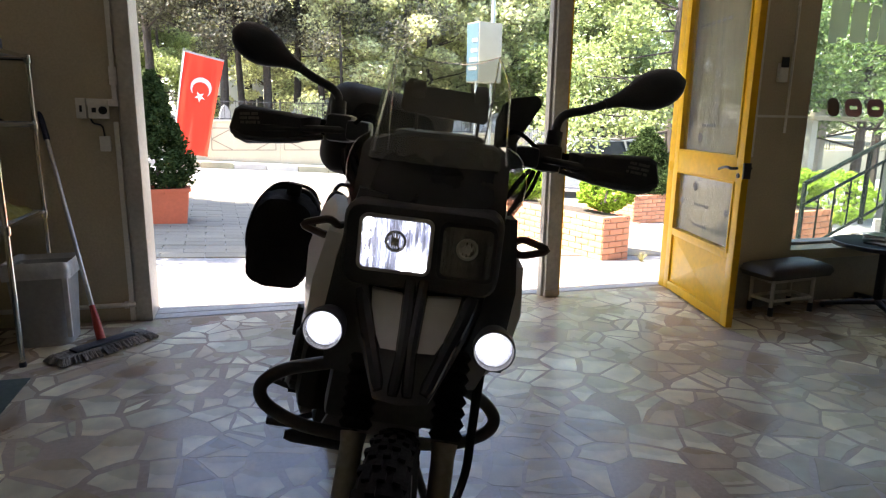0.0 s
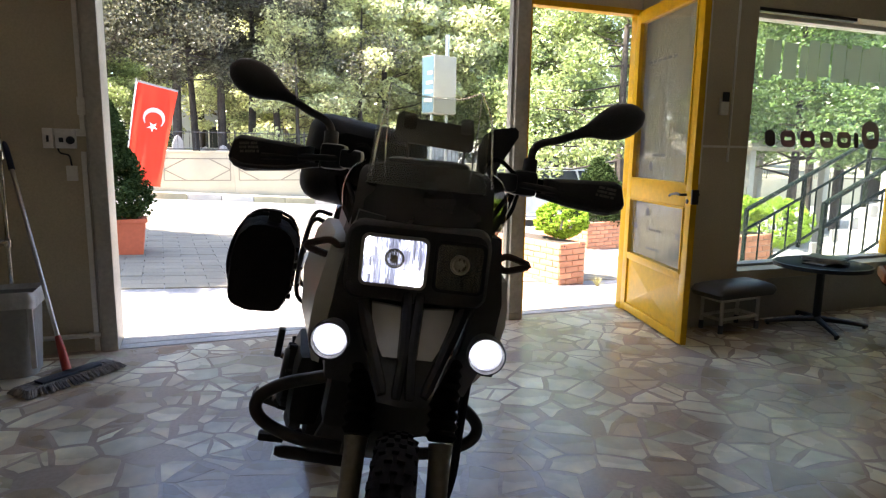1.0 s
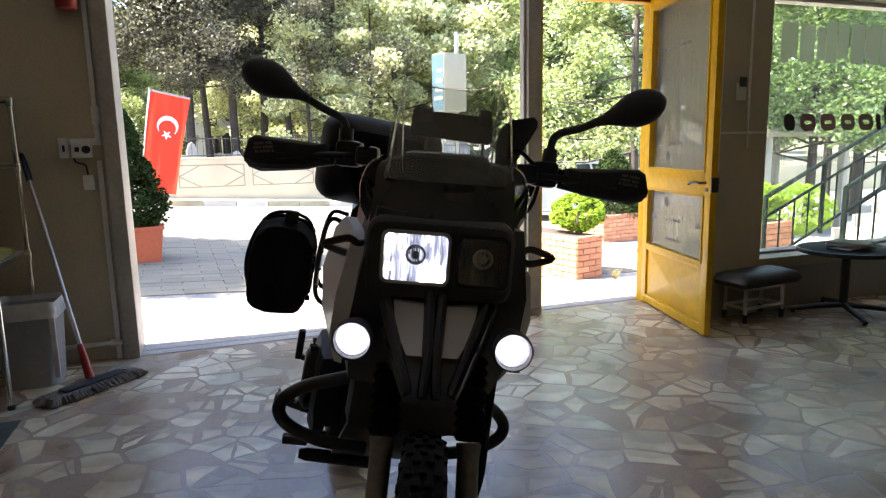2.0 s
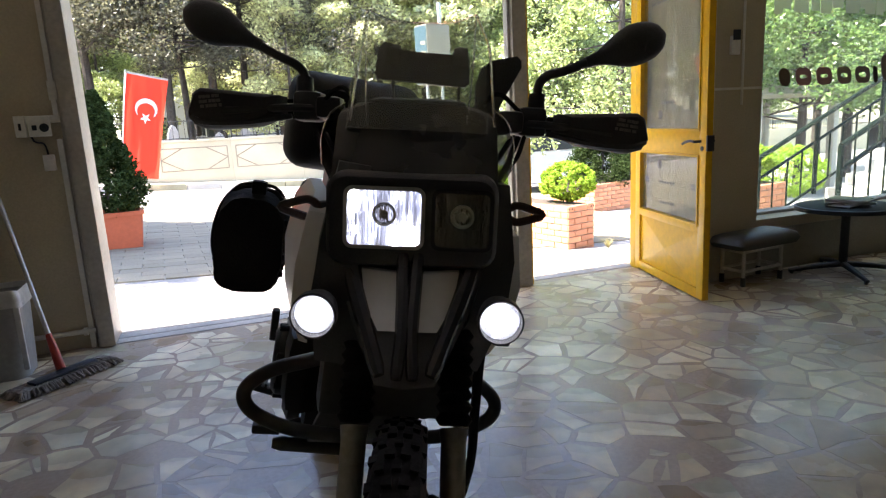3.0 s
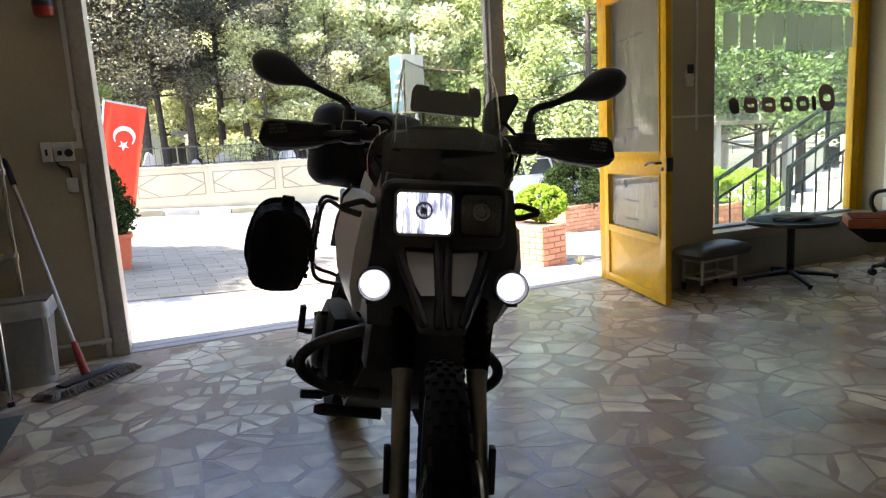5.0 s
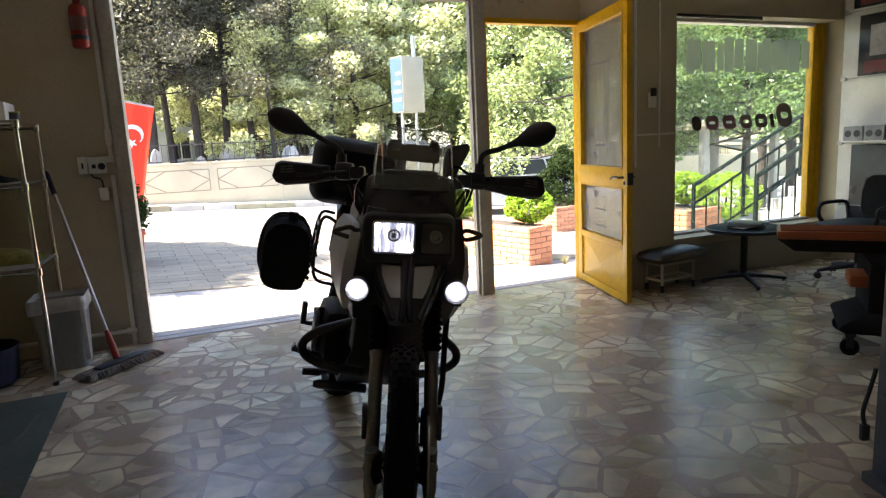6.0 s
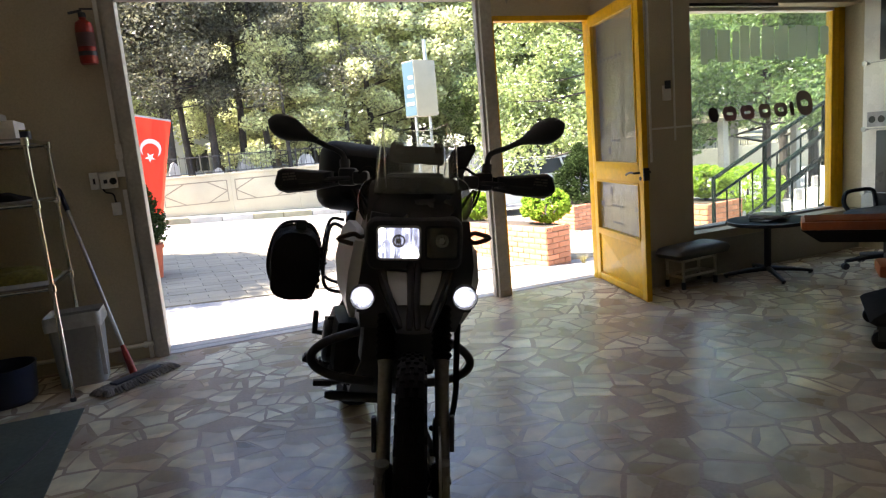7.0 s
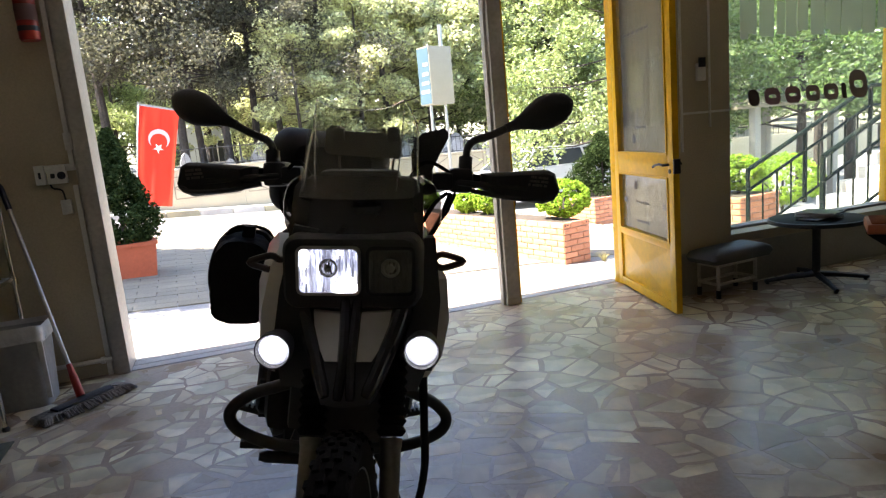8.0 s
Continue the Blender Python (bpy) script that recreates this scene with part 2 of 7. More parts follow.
def piece_hues(m, stops):
    """Each piece takes one of several stone colours."""
    nt = m.node_tree
    info, island, add, one = nt.nodes.new("ShaderNodeObjectInfo"), nt.nodes.new("ShaderNodeNewGeometry"), nt.nodes.new("ShaderNodeMath"), nt.nodes.new("ShaderNodeMath")
    add.operation, one.operation = "MULTIPLY_ADD", "FRACT"
    add.inputs[1].default_value = 7.31
    nt.links.new(info.outputs["Random"], add.inputs[0])
    nt.links.new(island.outputs["Random Per Island"], add.inputs[2])
    nt.links.new(add.outputs[0], one.inputs[0])
    ramp = nt.nodes.new("ShaderNodeValToRGB")
    ramp.color_ramp.interpolation = "CONSTANT"
    while len(ramp.color_ramp.elements) < len(stops):
        ramp.color_ramp.elements.new(0.5)
    for e, (p, c) in zip(ramp.color_ramp.elements, stops):
        e.position, e.color = p, (*c, 1)
    nt.links.new(one.outputs[0], ramp.inputs[0])
    # broad worn and dirty patches run across many pieces
    patch, patch_ramp, toned = nt.nodes.new("ShaderNodeTexNoise"), nt.nodes.new("ShaderNodeValToRGB"), nt.nodes.new("ShaderNodeMix")
    patch.inputs["Scale"].default_value, patch.inputs["Detail"].default_value = 1.7, 5
    nt.links.new(island.outputs["Position"], patch.inputs["Vector"])
    nt.links.new(patch.outputs["Fac"], patch_ramp.inputs[0])
    for e, (p, c) in zip(patch_ramp.color_ramp.elements, ((0.36, (0.80, 0.66, 0.52)), (0.60, (1.26, 1.24, 1.08)))):
        e.position, e.color = p, (*c, 1)
    toned.data_type, toned.blend_type = "RGBA", "MULTIPLY"
    toned.inputs[0].default_value = 1.0
    nt.links.new(ramp.outputs[0], toned.inputs[6])
    nt.links.new(patch_ramp.outputs[0], toned.inputs[7])
    for n in nt.nodes:
        if n.bl_idname == "ShaderNodeVectorMath":
            nt.links.new(toned.outputs[2], n.inputs[0])


piece_hues(MARBLE, ((0.0, (0.58, 0.54, 0.44)), (0.30, (0.50, 0.46, 0.365)), (0.52, (0.66, 0.63, 0.53)), (0.68, (0.43, 0.365, 0.285)), (0.82, (0.53, 0.515, 0.44)), (0.93, (0.30, 0.235, 0.18))))
JOINT = material("pinkish_brown_joint", (0.43, 0.345, 0.27), 0.22, vary=0.2, grain=60, stain=4, bump=0.03, spec=0.3)
MAT_GREEN = material("grey_green_rubber_mat", (0.066, 0.080, 0.066), 0.8, vary=0.3, grain=50, spec=0.2)
CUSHION = material("grey_leatherette", (0.085, 0.08, 0.072), 0.5, vary=0.2, grain=150, bump=0.2)
CREAM_STEEL = material("cream_painted_steel", (0.62, 0.59, 0.52), 0.4, vary=0.15)
DARK_TOP = material("dark_tabletop_glass", (0.02, 0.025, 0.022), 0.55, vary=0.2, bump=0.0, spec=0.05)
ORANGE = material("orange_enamel", (0.34, 0.085, 0.025), 0.45, vary=0.12)
TRAY_MAT = material("worn_orange_rubber", (0.24, 0.06, 0.02), 0.9, vary=0.3, grain=40, bump=0.2, spec=0.1)
CART_BLACK = material("worn_black_paint", (0.018, 0.017, 0.016), 0.9, vary=0.3, spec=0.08)
BIN_GREY = material("grey_bin_plastic", (0.33, 0.33, 0.32), 0.45, vary=0.15, grain=40)
BAG_CLEAR = material("pale_bin_liner", (0.62, 0.62, 0.61), 0.3, vary=0.2, grain=20, bump=0.5)
MOP_CLOTH = material("dirty_mop_fringe", (0.22, 0.19, 0.16), 0.95, vary=0.5, grain=60, bump=0.8)
RED_PLASTIC = material("red_plastic", (0.34, 0.03, 0.018), 0.4, vary=0.1)
BLUE_PLASTIC = material("blue_plastic", (0.012, 0.02, 0.06), 0.5, vary=0.15)
PALE_PLASTIC = material("pale_grey_plastic", (0.74, 0.72, 0.66), 0.45, vary=0.1)
YELLOW_CLOTH = material("yellow_green_cloth", (0.20, 0.175, 0.035), 0.9, vary=0.35, grain=50, bump=0.5)
BANNER_WHITE = leaf_material("white_banner", (0.62, 0.62, 0.62), (0.62, 0.62, 0.62), 0.55)
BANNER_GREY = leaf_material("grey_banner", (0.34, 0.34, 0.34), (0.34, 0.34, 0.34), 0.45)
BANNER_INK = leaf_material("dark_banner_ink", (0.12, 0.12, 0.12), (0.10, 0.10, 0.10), 0.4)
BANNER_RED = leaf_material("red_banner_ink", (0.38, 0.10, 0.08), (0.40, 0.11, 0.08), 0.4)
DECAL_GREY = leaf_material("grey_window_film", (0.24, 0.26, 0.20), (0.26, 0.285, 0.21), 0.7)
nt = DECAL_GREY.node_tree
clear, half = nt.nodes.new("ShaderNodeBsdfTransparent"), nt.nodes.new("ShaderNodeMixShader")
end = nt.nodes["Material Output"].inputs["Surface"]
half.inputs[0].default_value = 0.72
nt.links.new(end.links[0].from_socket, half.inputs[2])
nt.links.new(clear.outputs[0], half.inputs[1])
nt.links.new(half.outputs[0], end)
DECAL_DARK = leaf_material("dark_window_lettering", (0.20, 0.165, 0.14), (0.21, 0.165, 0.135), 0.65)
DECAL_RED = leaf_material("dark_red_window_lettering", (0.21, 0.145, 0.135), (0.22, 0.14, 0.13), 0.65)
DRY_GRASS = leaf_material("dry_grass_blade", (0.28, 0.25, 0.12), (0.34, 0.31, 0.14), 0.4)
PAPER = material("printed_paper", (0.45, 0.45, 0.46), 0.6, vary=0.25, grain=20)
PRINT_DARK = material("dark_print", (0.022, 0.022, 0.026), 0.3, vary=0.3, grain=15)
PRINT_RED = material("red_print", (0.24, 0.05, 0.055), 0.4)
BOARD = material("pale_display_board", (0.82, 0.80, 0.74), 0.28, vary=0.06, coat=0.5)


# ---- builders ----
def box(bm, x0, x1, y0, y1, z0, z1, bevel=0.0, m=None):
    r = bmesh.ops.create_cube(bm, size=1.0)
    bmesh.ops.scale(bm, vec=(x1 - x0, y1 - y0, z1 - z0), verts=r["verts"])
    bmesh.ops.translate(bm, vec=((x0 + x1) / 2, (y0 + y1) / 2, (z0 + z1) / 2), verts=r["verts"])
    verts = r["verts"]
    if bevel:
        edges = list({e for v in verts for e in v.link_edges})
        verts = list({v for f in bmesh.ops.bevel(bm, geom=edges, offset=bevel, segments=2, affect="EDGES", profile=0.6)["faces"] for v in f.verts} | {v for v in verts if v.is_valid})
    if m is not None:
        bmesh.ops.transform(bm, matrix=m, verts=verts)
    return bm


def smooth_line(points, steps=6):
    """A rounded line through the points (Catmull-Rom)."""
    p = [Vector(q) for q in points]
    p = [2 * p[0] - p[1], *p, 2 * p[-1] - p[-2]]
    out = []
    for a, b, c, d in zip(p, p[1:], p[2:], p[3:]):
        for k in range(steps):
            t = k / steps
            out.append(0.5 * (2 * b + (c - a) * t + (2 * a - 5 * b + 4 * c - d) * t * t + (3 * b - a - 3 * c + d) * t**3))
    return [*out, p[-2]]


def tube(bm, points, radius, sides=10, closed=False):
    """A round tube along a line; radius may be one number or one for each point."""
    p = [Vector(q) for q in points]
    radii = radius if isinstance(radius, (list, tuple)) else [radius] * len(p)
    n, rings, side = len(p), [], None
    for i, q in enumerate(p):
        a, b = (p[i - 1] if i or closed else p[i]), (p[(i + 1) % n] if i < n - 1 or closed else p[i])
        way = (b - a).normalized()
        if side is None:
            side = way.orthogonal().normalized()
        side = (side - way * side.dot(way)).normalized()
        up = way.cross(side)
        rings.append([bm.verts.new(q + radii[i] * (math.cos(u) * side + math.sin(u) * up)) for u in (2 * math.pi * k / sides for k in range(sides))])
    pairs = list(zip(rings, rings[1:])) + ([(rings[-1], rings[0])] if closed else [])
    for r, s in pairs:
        for k in range(sides):
            bm.faces.new((r[k], r[(k + 1) % sides], s[(k + 1) % sides], s[k]))
    if not closed:
        bm.faces.new(rings[0][::-1])
        bm.faces.new(rings[-1])
    return bm


def lathe(bm, profile, sides=24, m=None):
    """A turned form: profile of (radius, height) about z."""
    rings = []
    for r, z in profile:
        rings.append([bm.verts.new((r * math.cos(u), r * math.sin(u), z)) for u in (2 * math.pi * k / sides for k in range(sides))])
    for a, b in zip(rings, rings[1:]):
        for k in range(sides):
            bm.faces.new((a[k], a[(k + 1) % sides], b[(k + 1) % sides], b[k]))
    if profile[0][0] > 1e-4:
        bm.faces.new(rings[0][::-1])
    if profile[-1][0] > 1e-4:
        bm.faces.new(rings[-1])
    if m is not None:
        bmesh.ops.transform(bm, matrix=m, verts=[v for r in rings for v in r])
    return bm


def prism(bm, outline, depth, m=None):
    """An outline in x, y, made depth thick along z from 0."""
    low = [bm.verts.new((x, y, 0)) for x, y in outline]
    high = [bm.verts.new((x, y, depth)) for x, y in outline]
    bm.faces.new(low[::-1])
    bm.faces.new(high)
    n = len(low)
    for k in range(n):
        bm.faces.new((low[k], low[(k + 1) % n], high[(k + 1) % n], high[k]))
    if m is not None:
        bmesh.ops.transform(bm, matrix=m, verts=low + high)
    return bm


def loft(bm, sections, caps=True):
    """A skin through closed sections of equally many points."""
    rings = [[bm.verts.new(p) for p in s] for s in sections]
    n = len(rings[0])
    for a, b in zip(rings, rings[1:]):
        for k in range(n):
            bm.faces.new((a[k], a[(k + 1) % n], b[(k + 1) % n], b[k]))
    if caps:
        bm.faces.new(rings[0][::-1])
        bm.faces.new(rings[-1])
    return bm


def rounded(w, h, r, steps=4):
    """A rounded rectangle about the origin, w wide and h high."""
    out = []
    for cx, cy, a in ((w / 2 - r, h / 2 - r, 0), (r - w / 2, h / 2 - r, 90), (r - w / 2, r - h / 2, 180), (w / 2 - r, r - h / 2, 270)):
        out += [(cx + r * math.cos(radians(a + 90 * k / steps)), cy + r * math.sin(radians(a + 90 * k / steps))) for k in range(steps + 1)]
    return out


def to_mesh(name, bm, mat, smooth=True):
    bmesh.ops.recalc_face_normals(bm, faces=bm.faces[:])
    data = bpy.data.meshes.new(name)
    bm.to_mesh(data)
    bm.free()
    data.materials.append(mat)
    if smooth:
        for f in data.polygons:
            f.use_smooth = True
        data.set_sharp_from_angle(angle=radians(38))
    return data


def part(name, bm, mat, parent=None, label="", smooth=True):
    ob = new(name, to_mesh(name, bm, mat, smooth))
    ob.parent = parent
    return tagged(ob, label)


def thing(name, label, category, m=None, group="", kind=""):
    ob = new(name)
    ob.empty_display_size = 0.1
    if m is not None:
        ob.matrix_basis = m
    return tagged(ob, label, category, group, kind)


def solid(name, bm, mat, label="", category="", group="", kind="", smooth=True):
    ob = new(name, to_mesh(name, bm, mat, smooth))
    return tagged(ob, label, category, group, kind)


def B():
    return bmesh.new()


def text_mesh(words, size, depth, mat, name, parent, m):
    """Letters as flat pieces, set by the built-in font, at the pose m in the parent."""
    curve = bpy.data.curves.new(name, "FONT")
    curve.body, curve.size, curve.extrude = words, size, depth
    curve.align_x, curve.align_y = "CENTER", "CENTER"
    holder = bpy.data.objects.new(name, curve)
    scene.collection.objects.link(holder)
    data = bpy.data.meshes.new_from_object(holder.evaluated_get(bpy.context.evaluated_depsgraph_get()))
    bpy.data.objects.remove(holder)
    data.materials.clear()
    data.materials.append(mat)
    ob = new(name, data)
    ob.parent, ob.matrix_basis = parent, m
    return tagged(ob, kind="stuff")

# ---- structure ----
def ground_height(x, y):
    s = min(1, max(0, (y - 4.3) / 2.2))
    s = s * s * (3 - 2 * s)
    return -0.10 - s * (0.20 + 0.055 * (min(16, max(-8, x)) - 4))


bm = B()
box(bm, -2.2, 6.1, -4.2, 4.32, -0.25, -0.0006)
floor = solid("floor", bm, JOINT, "broken marble floor set in pinkish brown joints, polished", "floor", kind="structure", smooth=False)
bm = B()
box(bm, -2.3, 6.2, -4.3, 4.3, 3.0, 3.15)
solid("ceiling", bm, CEILING, "plain white plaster ceiling", "ceiling", kind="structure", smooth=False)
bm = B()
box(bm, -2.2, -0.15, 4.07, 4.30, 0, 3.0)
solid("wall_front_left", bm, WALL, "beige painted wall beside the wide shutter opening", "wall", kind="structure", smooth=False)
bm = B()
box(bm, -2.35, -2.2, -4.2, 4.3, -0.2, 3.0)
solid("wall_left", bm, WALL, "plain beige painted side wall", "wall", kind="structure", smooth=False)
bm = B()
box(bm, -2.35, 6.2, -4.35, -4.2, -0.2, 3.0)
solid("wall_back", bm, WALL, "plain beige painted rear wall", "wall", kind="structure", smooth=False)
bm = B()
box(bm, 5.95, 6.15, -4.2, 3.74, -0.2, 3.0)
solid("wall_right", bm, WALL, "pale painted side wall behind the display board", "wall", kind="structure", smooth=False)

bm = B()
box(bm, -0.15, -0.07, 4.02, 4.30, 0, 3.0, 0.006)
box(bm, -0.165, -0.150, 4.045, 4.068, 0.0, 3.0, 0.003)
solid("door_jamb", bm, JAMB_PAINT, "grey painted steel shutter jamb of the wide opening", "door jamb", kind="structure")
bm = B()
box(bm, 2.445, 2.545, 3.94, 4.06, 0, 3.0, 0.008)
box(bm, 2.425, 2.445, 3.97, 4.03, 0.0, 3.0, 0.003)
box(bm, 2.443, 2.547, 3.937, 4.062, 0.0, 0.05, 0.004)
solid("door_post", bm, JAMB_PAINT, "grey painted steel post between opening and door", "post", kind="structure")
bm = B()
box(bm, -0.07, 2.425, 3.97, 4.05, 2.343, 2.375, 0.003)
for x in (0.13, 0.93, 1.70, 1.86):
    box(bm, x - 0.012, x + 0.012, 3.975, 4.045, 2.375, 2.76)
box(bm, -0.07, 2.425, 3.97, 4.05, 2.76, 2.80, 0.003)
solid("transom_frame", bm, BLACK_STEEL, "black steel transom bars over the wide opening", "window frame", kind="structure")
bm = B()
box(bm, -0.07, 2.445, 3.97, 4.28, 2.80, 3.0)
solid("lintel", bm, WALL, "beige plastered lintel over the transom", "lintel", kind="structure", smooth=False)
bm = B()
box(bm, 2.545, 3.47, 3.98, 4.20, 2.222, 3.0)
box(bm, 2.60, 3.05, 3.974, 3.98, 2.31, 2.312)
over_door = solid("wall_over_door", bm, WALL, "beige panel wall above the yellow door", "wall", kind="structure", smooth=False)
for cx, cz, pts in ((2.70, 2.35, ((-0.03, 0.03), (0.032, 0.022), (0.012, -0.012), (0.0, -0.035), (-0.012, -0.008))), (2.895, 2.352, ((-0.03, 0.012), (0.0, 0.004), (0.03, 0.014), (0.022, -0.012), (-0.012, -0.010))), (2.815, 2.40, ((-0.012, 0.012), (0.014, 0.009), (0.008, -0.012), (-0.010, -0.008)))):
    bm = B()
    prism(bm, pts, 0.004, Matrix.Translation((cx, 3.980, cz)) @ Matrix.Rotation(radians(90), 4, "X"))
    part("plaster_chip", bm, DADO, over_door, "dark chipped spot in the paint", smooth=False)
bm = B()
box(bm, 3.49, 3.97, 3.40, 4.055, 0, 2.22)
box(bm, 3.97, 5.95, 3.44, 3.74, 2.195, 3.0)
box(bm, 3.49, 3.97, 3.40, 4.055, 2.22, 3.0)
box(bm, 3.97, 5.95, 3.44, 3.74, 0, 0.368)
solid("wall_window", bm, WALL, "beige wall with pier and low parapet round the shop window", "wall", kind="structure", smooth=False)
bm = B()
box(bm, 3.97, 5.95, 3.434, 3.44, 0.0, 0.30)
box(bm, 3.49, 3.97, 3.394, 3.40, 0.0, 0.30)
solid("wall_dado", bm, DADO, "darker gloss-painted strip along the parapet foot", "wall", kind="structure", smooth=False)
bm = B()
box(bm, 5.888, 5.948, 3.60, 3.72, 0.37, 2.193, 0.004)
box(bm, 5.835, 5.888, 3.61, 3.70, 0.388, 2.19, 0.003)
box(bm, 5.812, 5.835, 3.615, 3.68, 0.388, 2.19, 0.003)
shop_window = solid("window_1", bm, YELLOW, "large shop window with a yellow steel jamb", "window", kind="structure")
bm = B()
box(bm, 3.972, 5.811, 3.60, 3.70, 2.165, 2.193, 0.003)
part("window_head", bm, PALE_PLASTIC, shop_window, "pale head rail")
bm = B()
box(bm, 3.972, 5.811, 3.59, 3.70, 0.369, 0.388, 0.003)
part("window_sill", bm, SILL, shop_window, "pale stone sill")
bm = B()
box(bm, 3.972, 5.82, 3.630, 3.638, 0.389, 2.164)
pane = part("pane", bm, SHOP_GLASS, shop_window, "clear shop window glass")
pane.visible_shadow = False
bm = B()
box(bm, 3.98, 4.95, 3.446, 3.484, 2.170, 2.194)
part("blind_rail", bm, BLACK_STEEL, shop_window, "thin dark rail under the window head")
# door frame
bm = B()
box(bm, 2.545, 2.57, 3.97, 4.05, 0.0, 2.222, 0.003)
box(bm, 3.44, 3.49, 3.96, 4.06, 0.0, 2.222, 0.003)
box(bm, 2.57, 3.44, 3.97, 4.05, 2.182, 2.222, 0.003)
solid("door_frame", bm, YELLOW, "yellow steel frame of the shop door", "door frame", kind="structure")
# sill with two grooves
bm = B()
box(bm, -0.07, 3.47, 4.045, 4.135, -0.02, 0.004, 0.003)
box(bm, -0.07, 3.47, 4.149, 4.235, -0.02, 0.003, 0.003)
prism(bm, [(-0.07, 4.25), (3.47, 4.25), (3.47, 4.45), (0.06, 4.45), (-0.07, 4.39)], 0.25, pose(0, 0, -0.25))
solid("threshold", bm, SILL, "grey concrete threshold with metal shutter grooves", "threshold", kind="structure")
bm = B()
tube(bm, [(-0.16, 4.045, 0.10), (-0.45, 4.045, 0.10), (-1.6, 4.045, 0.10)], 0.014)
tube(bm, [(-0.22, 4.045, 0.10), (-0.20, 4.045, 0.10)], 0.022)
solid("wall_pipe", bm, PALE_PLASTIC, "pale painted pipe along the wall foot", "pipe", kind="structure")
bm = B()
box(bm, -0.196, -0.170, 4.046, 4.068, 0.0, 1.16)
box(bm, -0.192, -0.168, 4.046, 4.068, 1.27, 2.9)
box(bm, -0.20, -0.155, 4.045, 4.068, 1.36, 1.46, 0.004)
box(bm, -0.34, -0.155, 4.05, 4.07, 1.245, 1.285, 0.003)
solid("cable_trunking", bm, PALE_PLASTIC, "pale plastic cable trunking on the wall", "cable trunking", kind="structure")
bm = B()
box(bm, 3.55, 3.565, 3.385, 3.40, 1.0, 3.0)
box(bm, 3.56, 3.96, 3.388, 3.40, 1.245, 1.26)
box(bm, 3.79, 3.80, 3.388, 3.40, 1.15, 2.9)
solid("cable_trunking", bm, PALE_PLASTIC, "thin cable duct on the pier", "cable trunking", kind="structure")

# the outdoor site lies turned a little against the shop; its things are laid out square and moved together
SITE = pose(0.246, -0.224, -0.0915, 0, 0, 3.55) @ Matrix.Scale(1.033, 4)
indoors = set(scene.objects)


def settle_site():
    for ob in list(scene.objects):
        if ob not in indoors and ob.parent is None:
            ob.matrix_basis = SITE @ ob.matrix_basis


# outside ground: one sheet to the horizon
xs = [-900, -200, -60, -25, -12, -8] + [-6 + 0.5 * k for k in range(45)] + [20, 30, 60, 200, 900]
ys = [3.9, 4.3, 4.6, 4.9, 5.2, 5.5, 5.8, 6.1, 6.5, 7, 8, 9, 10, 11, 12, 13, 14, 15, 16, 17, 18, 20, 25, 40, 100, 300, 1500]
bm = B()
grid = [[bm.verts.new((x, y, ground_height(x, y))) for x in xs] for y in ys]
for a, b in zip(grid, grid[1:]):
    for k in range(len(xs) - 1):
        bm.faces.new((a[k], a[k + 1], b[k + 1], b[k]))
back = [bm.verts.new((x, -900, -0.30)) for x in xs]
near = [bm.verts.new((x, 4.28, -0.30)) for x in xs]
for k in range(len(xs) - 1):
    bm.faces.new((back[k], back[k + 1], near[k + 1], near[k]))
solid("ground", bm, GROUND, "sunlit pale concrete forecourt and street", "ground", kind="structure")
settle_site()

# ---- motorcycle ----
bike = thing("motorcycle", "black and white adventure motorcycle parked indoors on its side stand", "motorcycle", pose(0.633, 0.969, 0, 0, 12.0, -8.0) @ Matrix.Scale(1.039, 4))
RAKE = radians(28)
AXIS_FOOT = Vector((0, 0.03, 0.345))
AXIS = Vector((0, math.sin(RAKE), math.cos(RAKE)))
STEER = Matrix.Translation(AXIS_FOOT) @ Matrix.Rotation(radians(-13.5), 4, AXIS) @ Matrix.Translation(-AXIS_FOOT)


def steered(bm):
    bmesh.ops.transform(bm, matrix=STEER, verts=bm.verts[:])
    return bm


def on_fork(x, z, off=0.0):
    """A place beside the steering axis at height z, off metres ahead of it."""
    return Vector((x, 0.03 - off + (z - 0.345) * math.tan(RAKE), z))


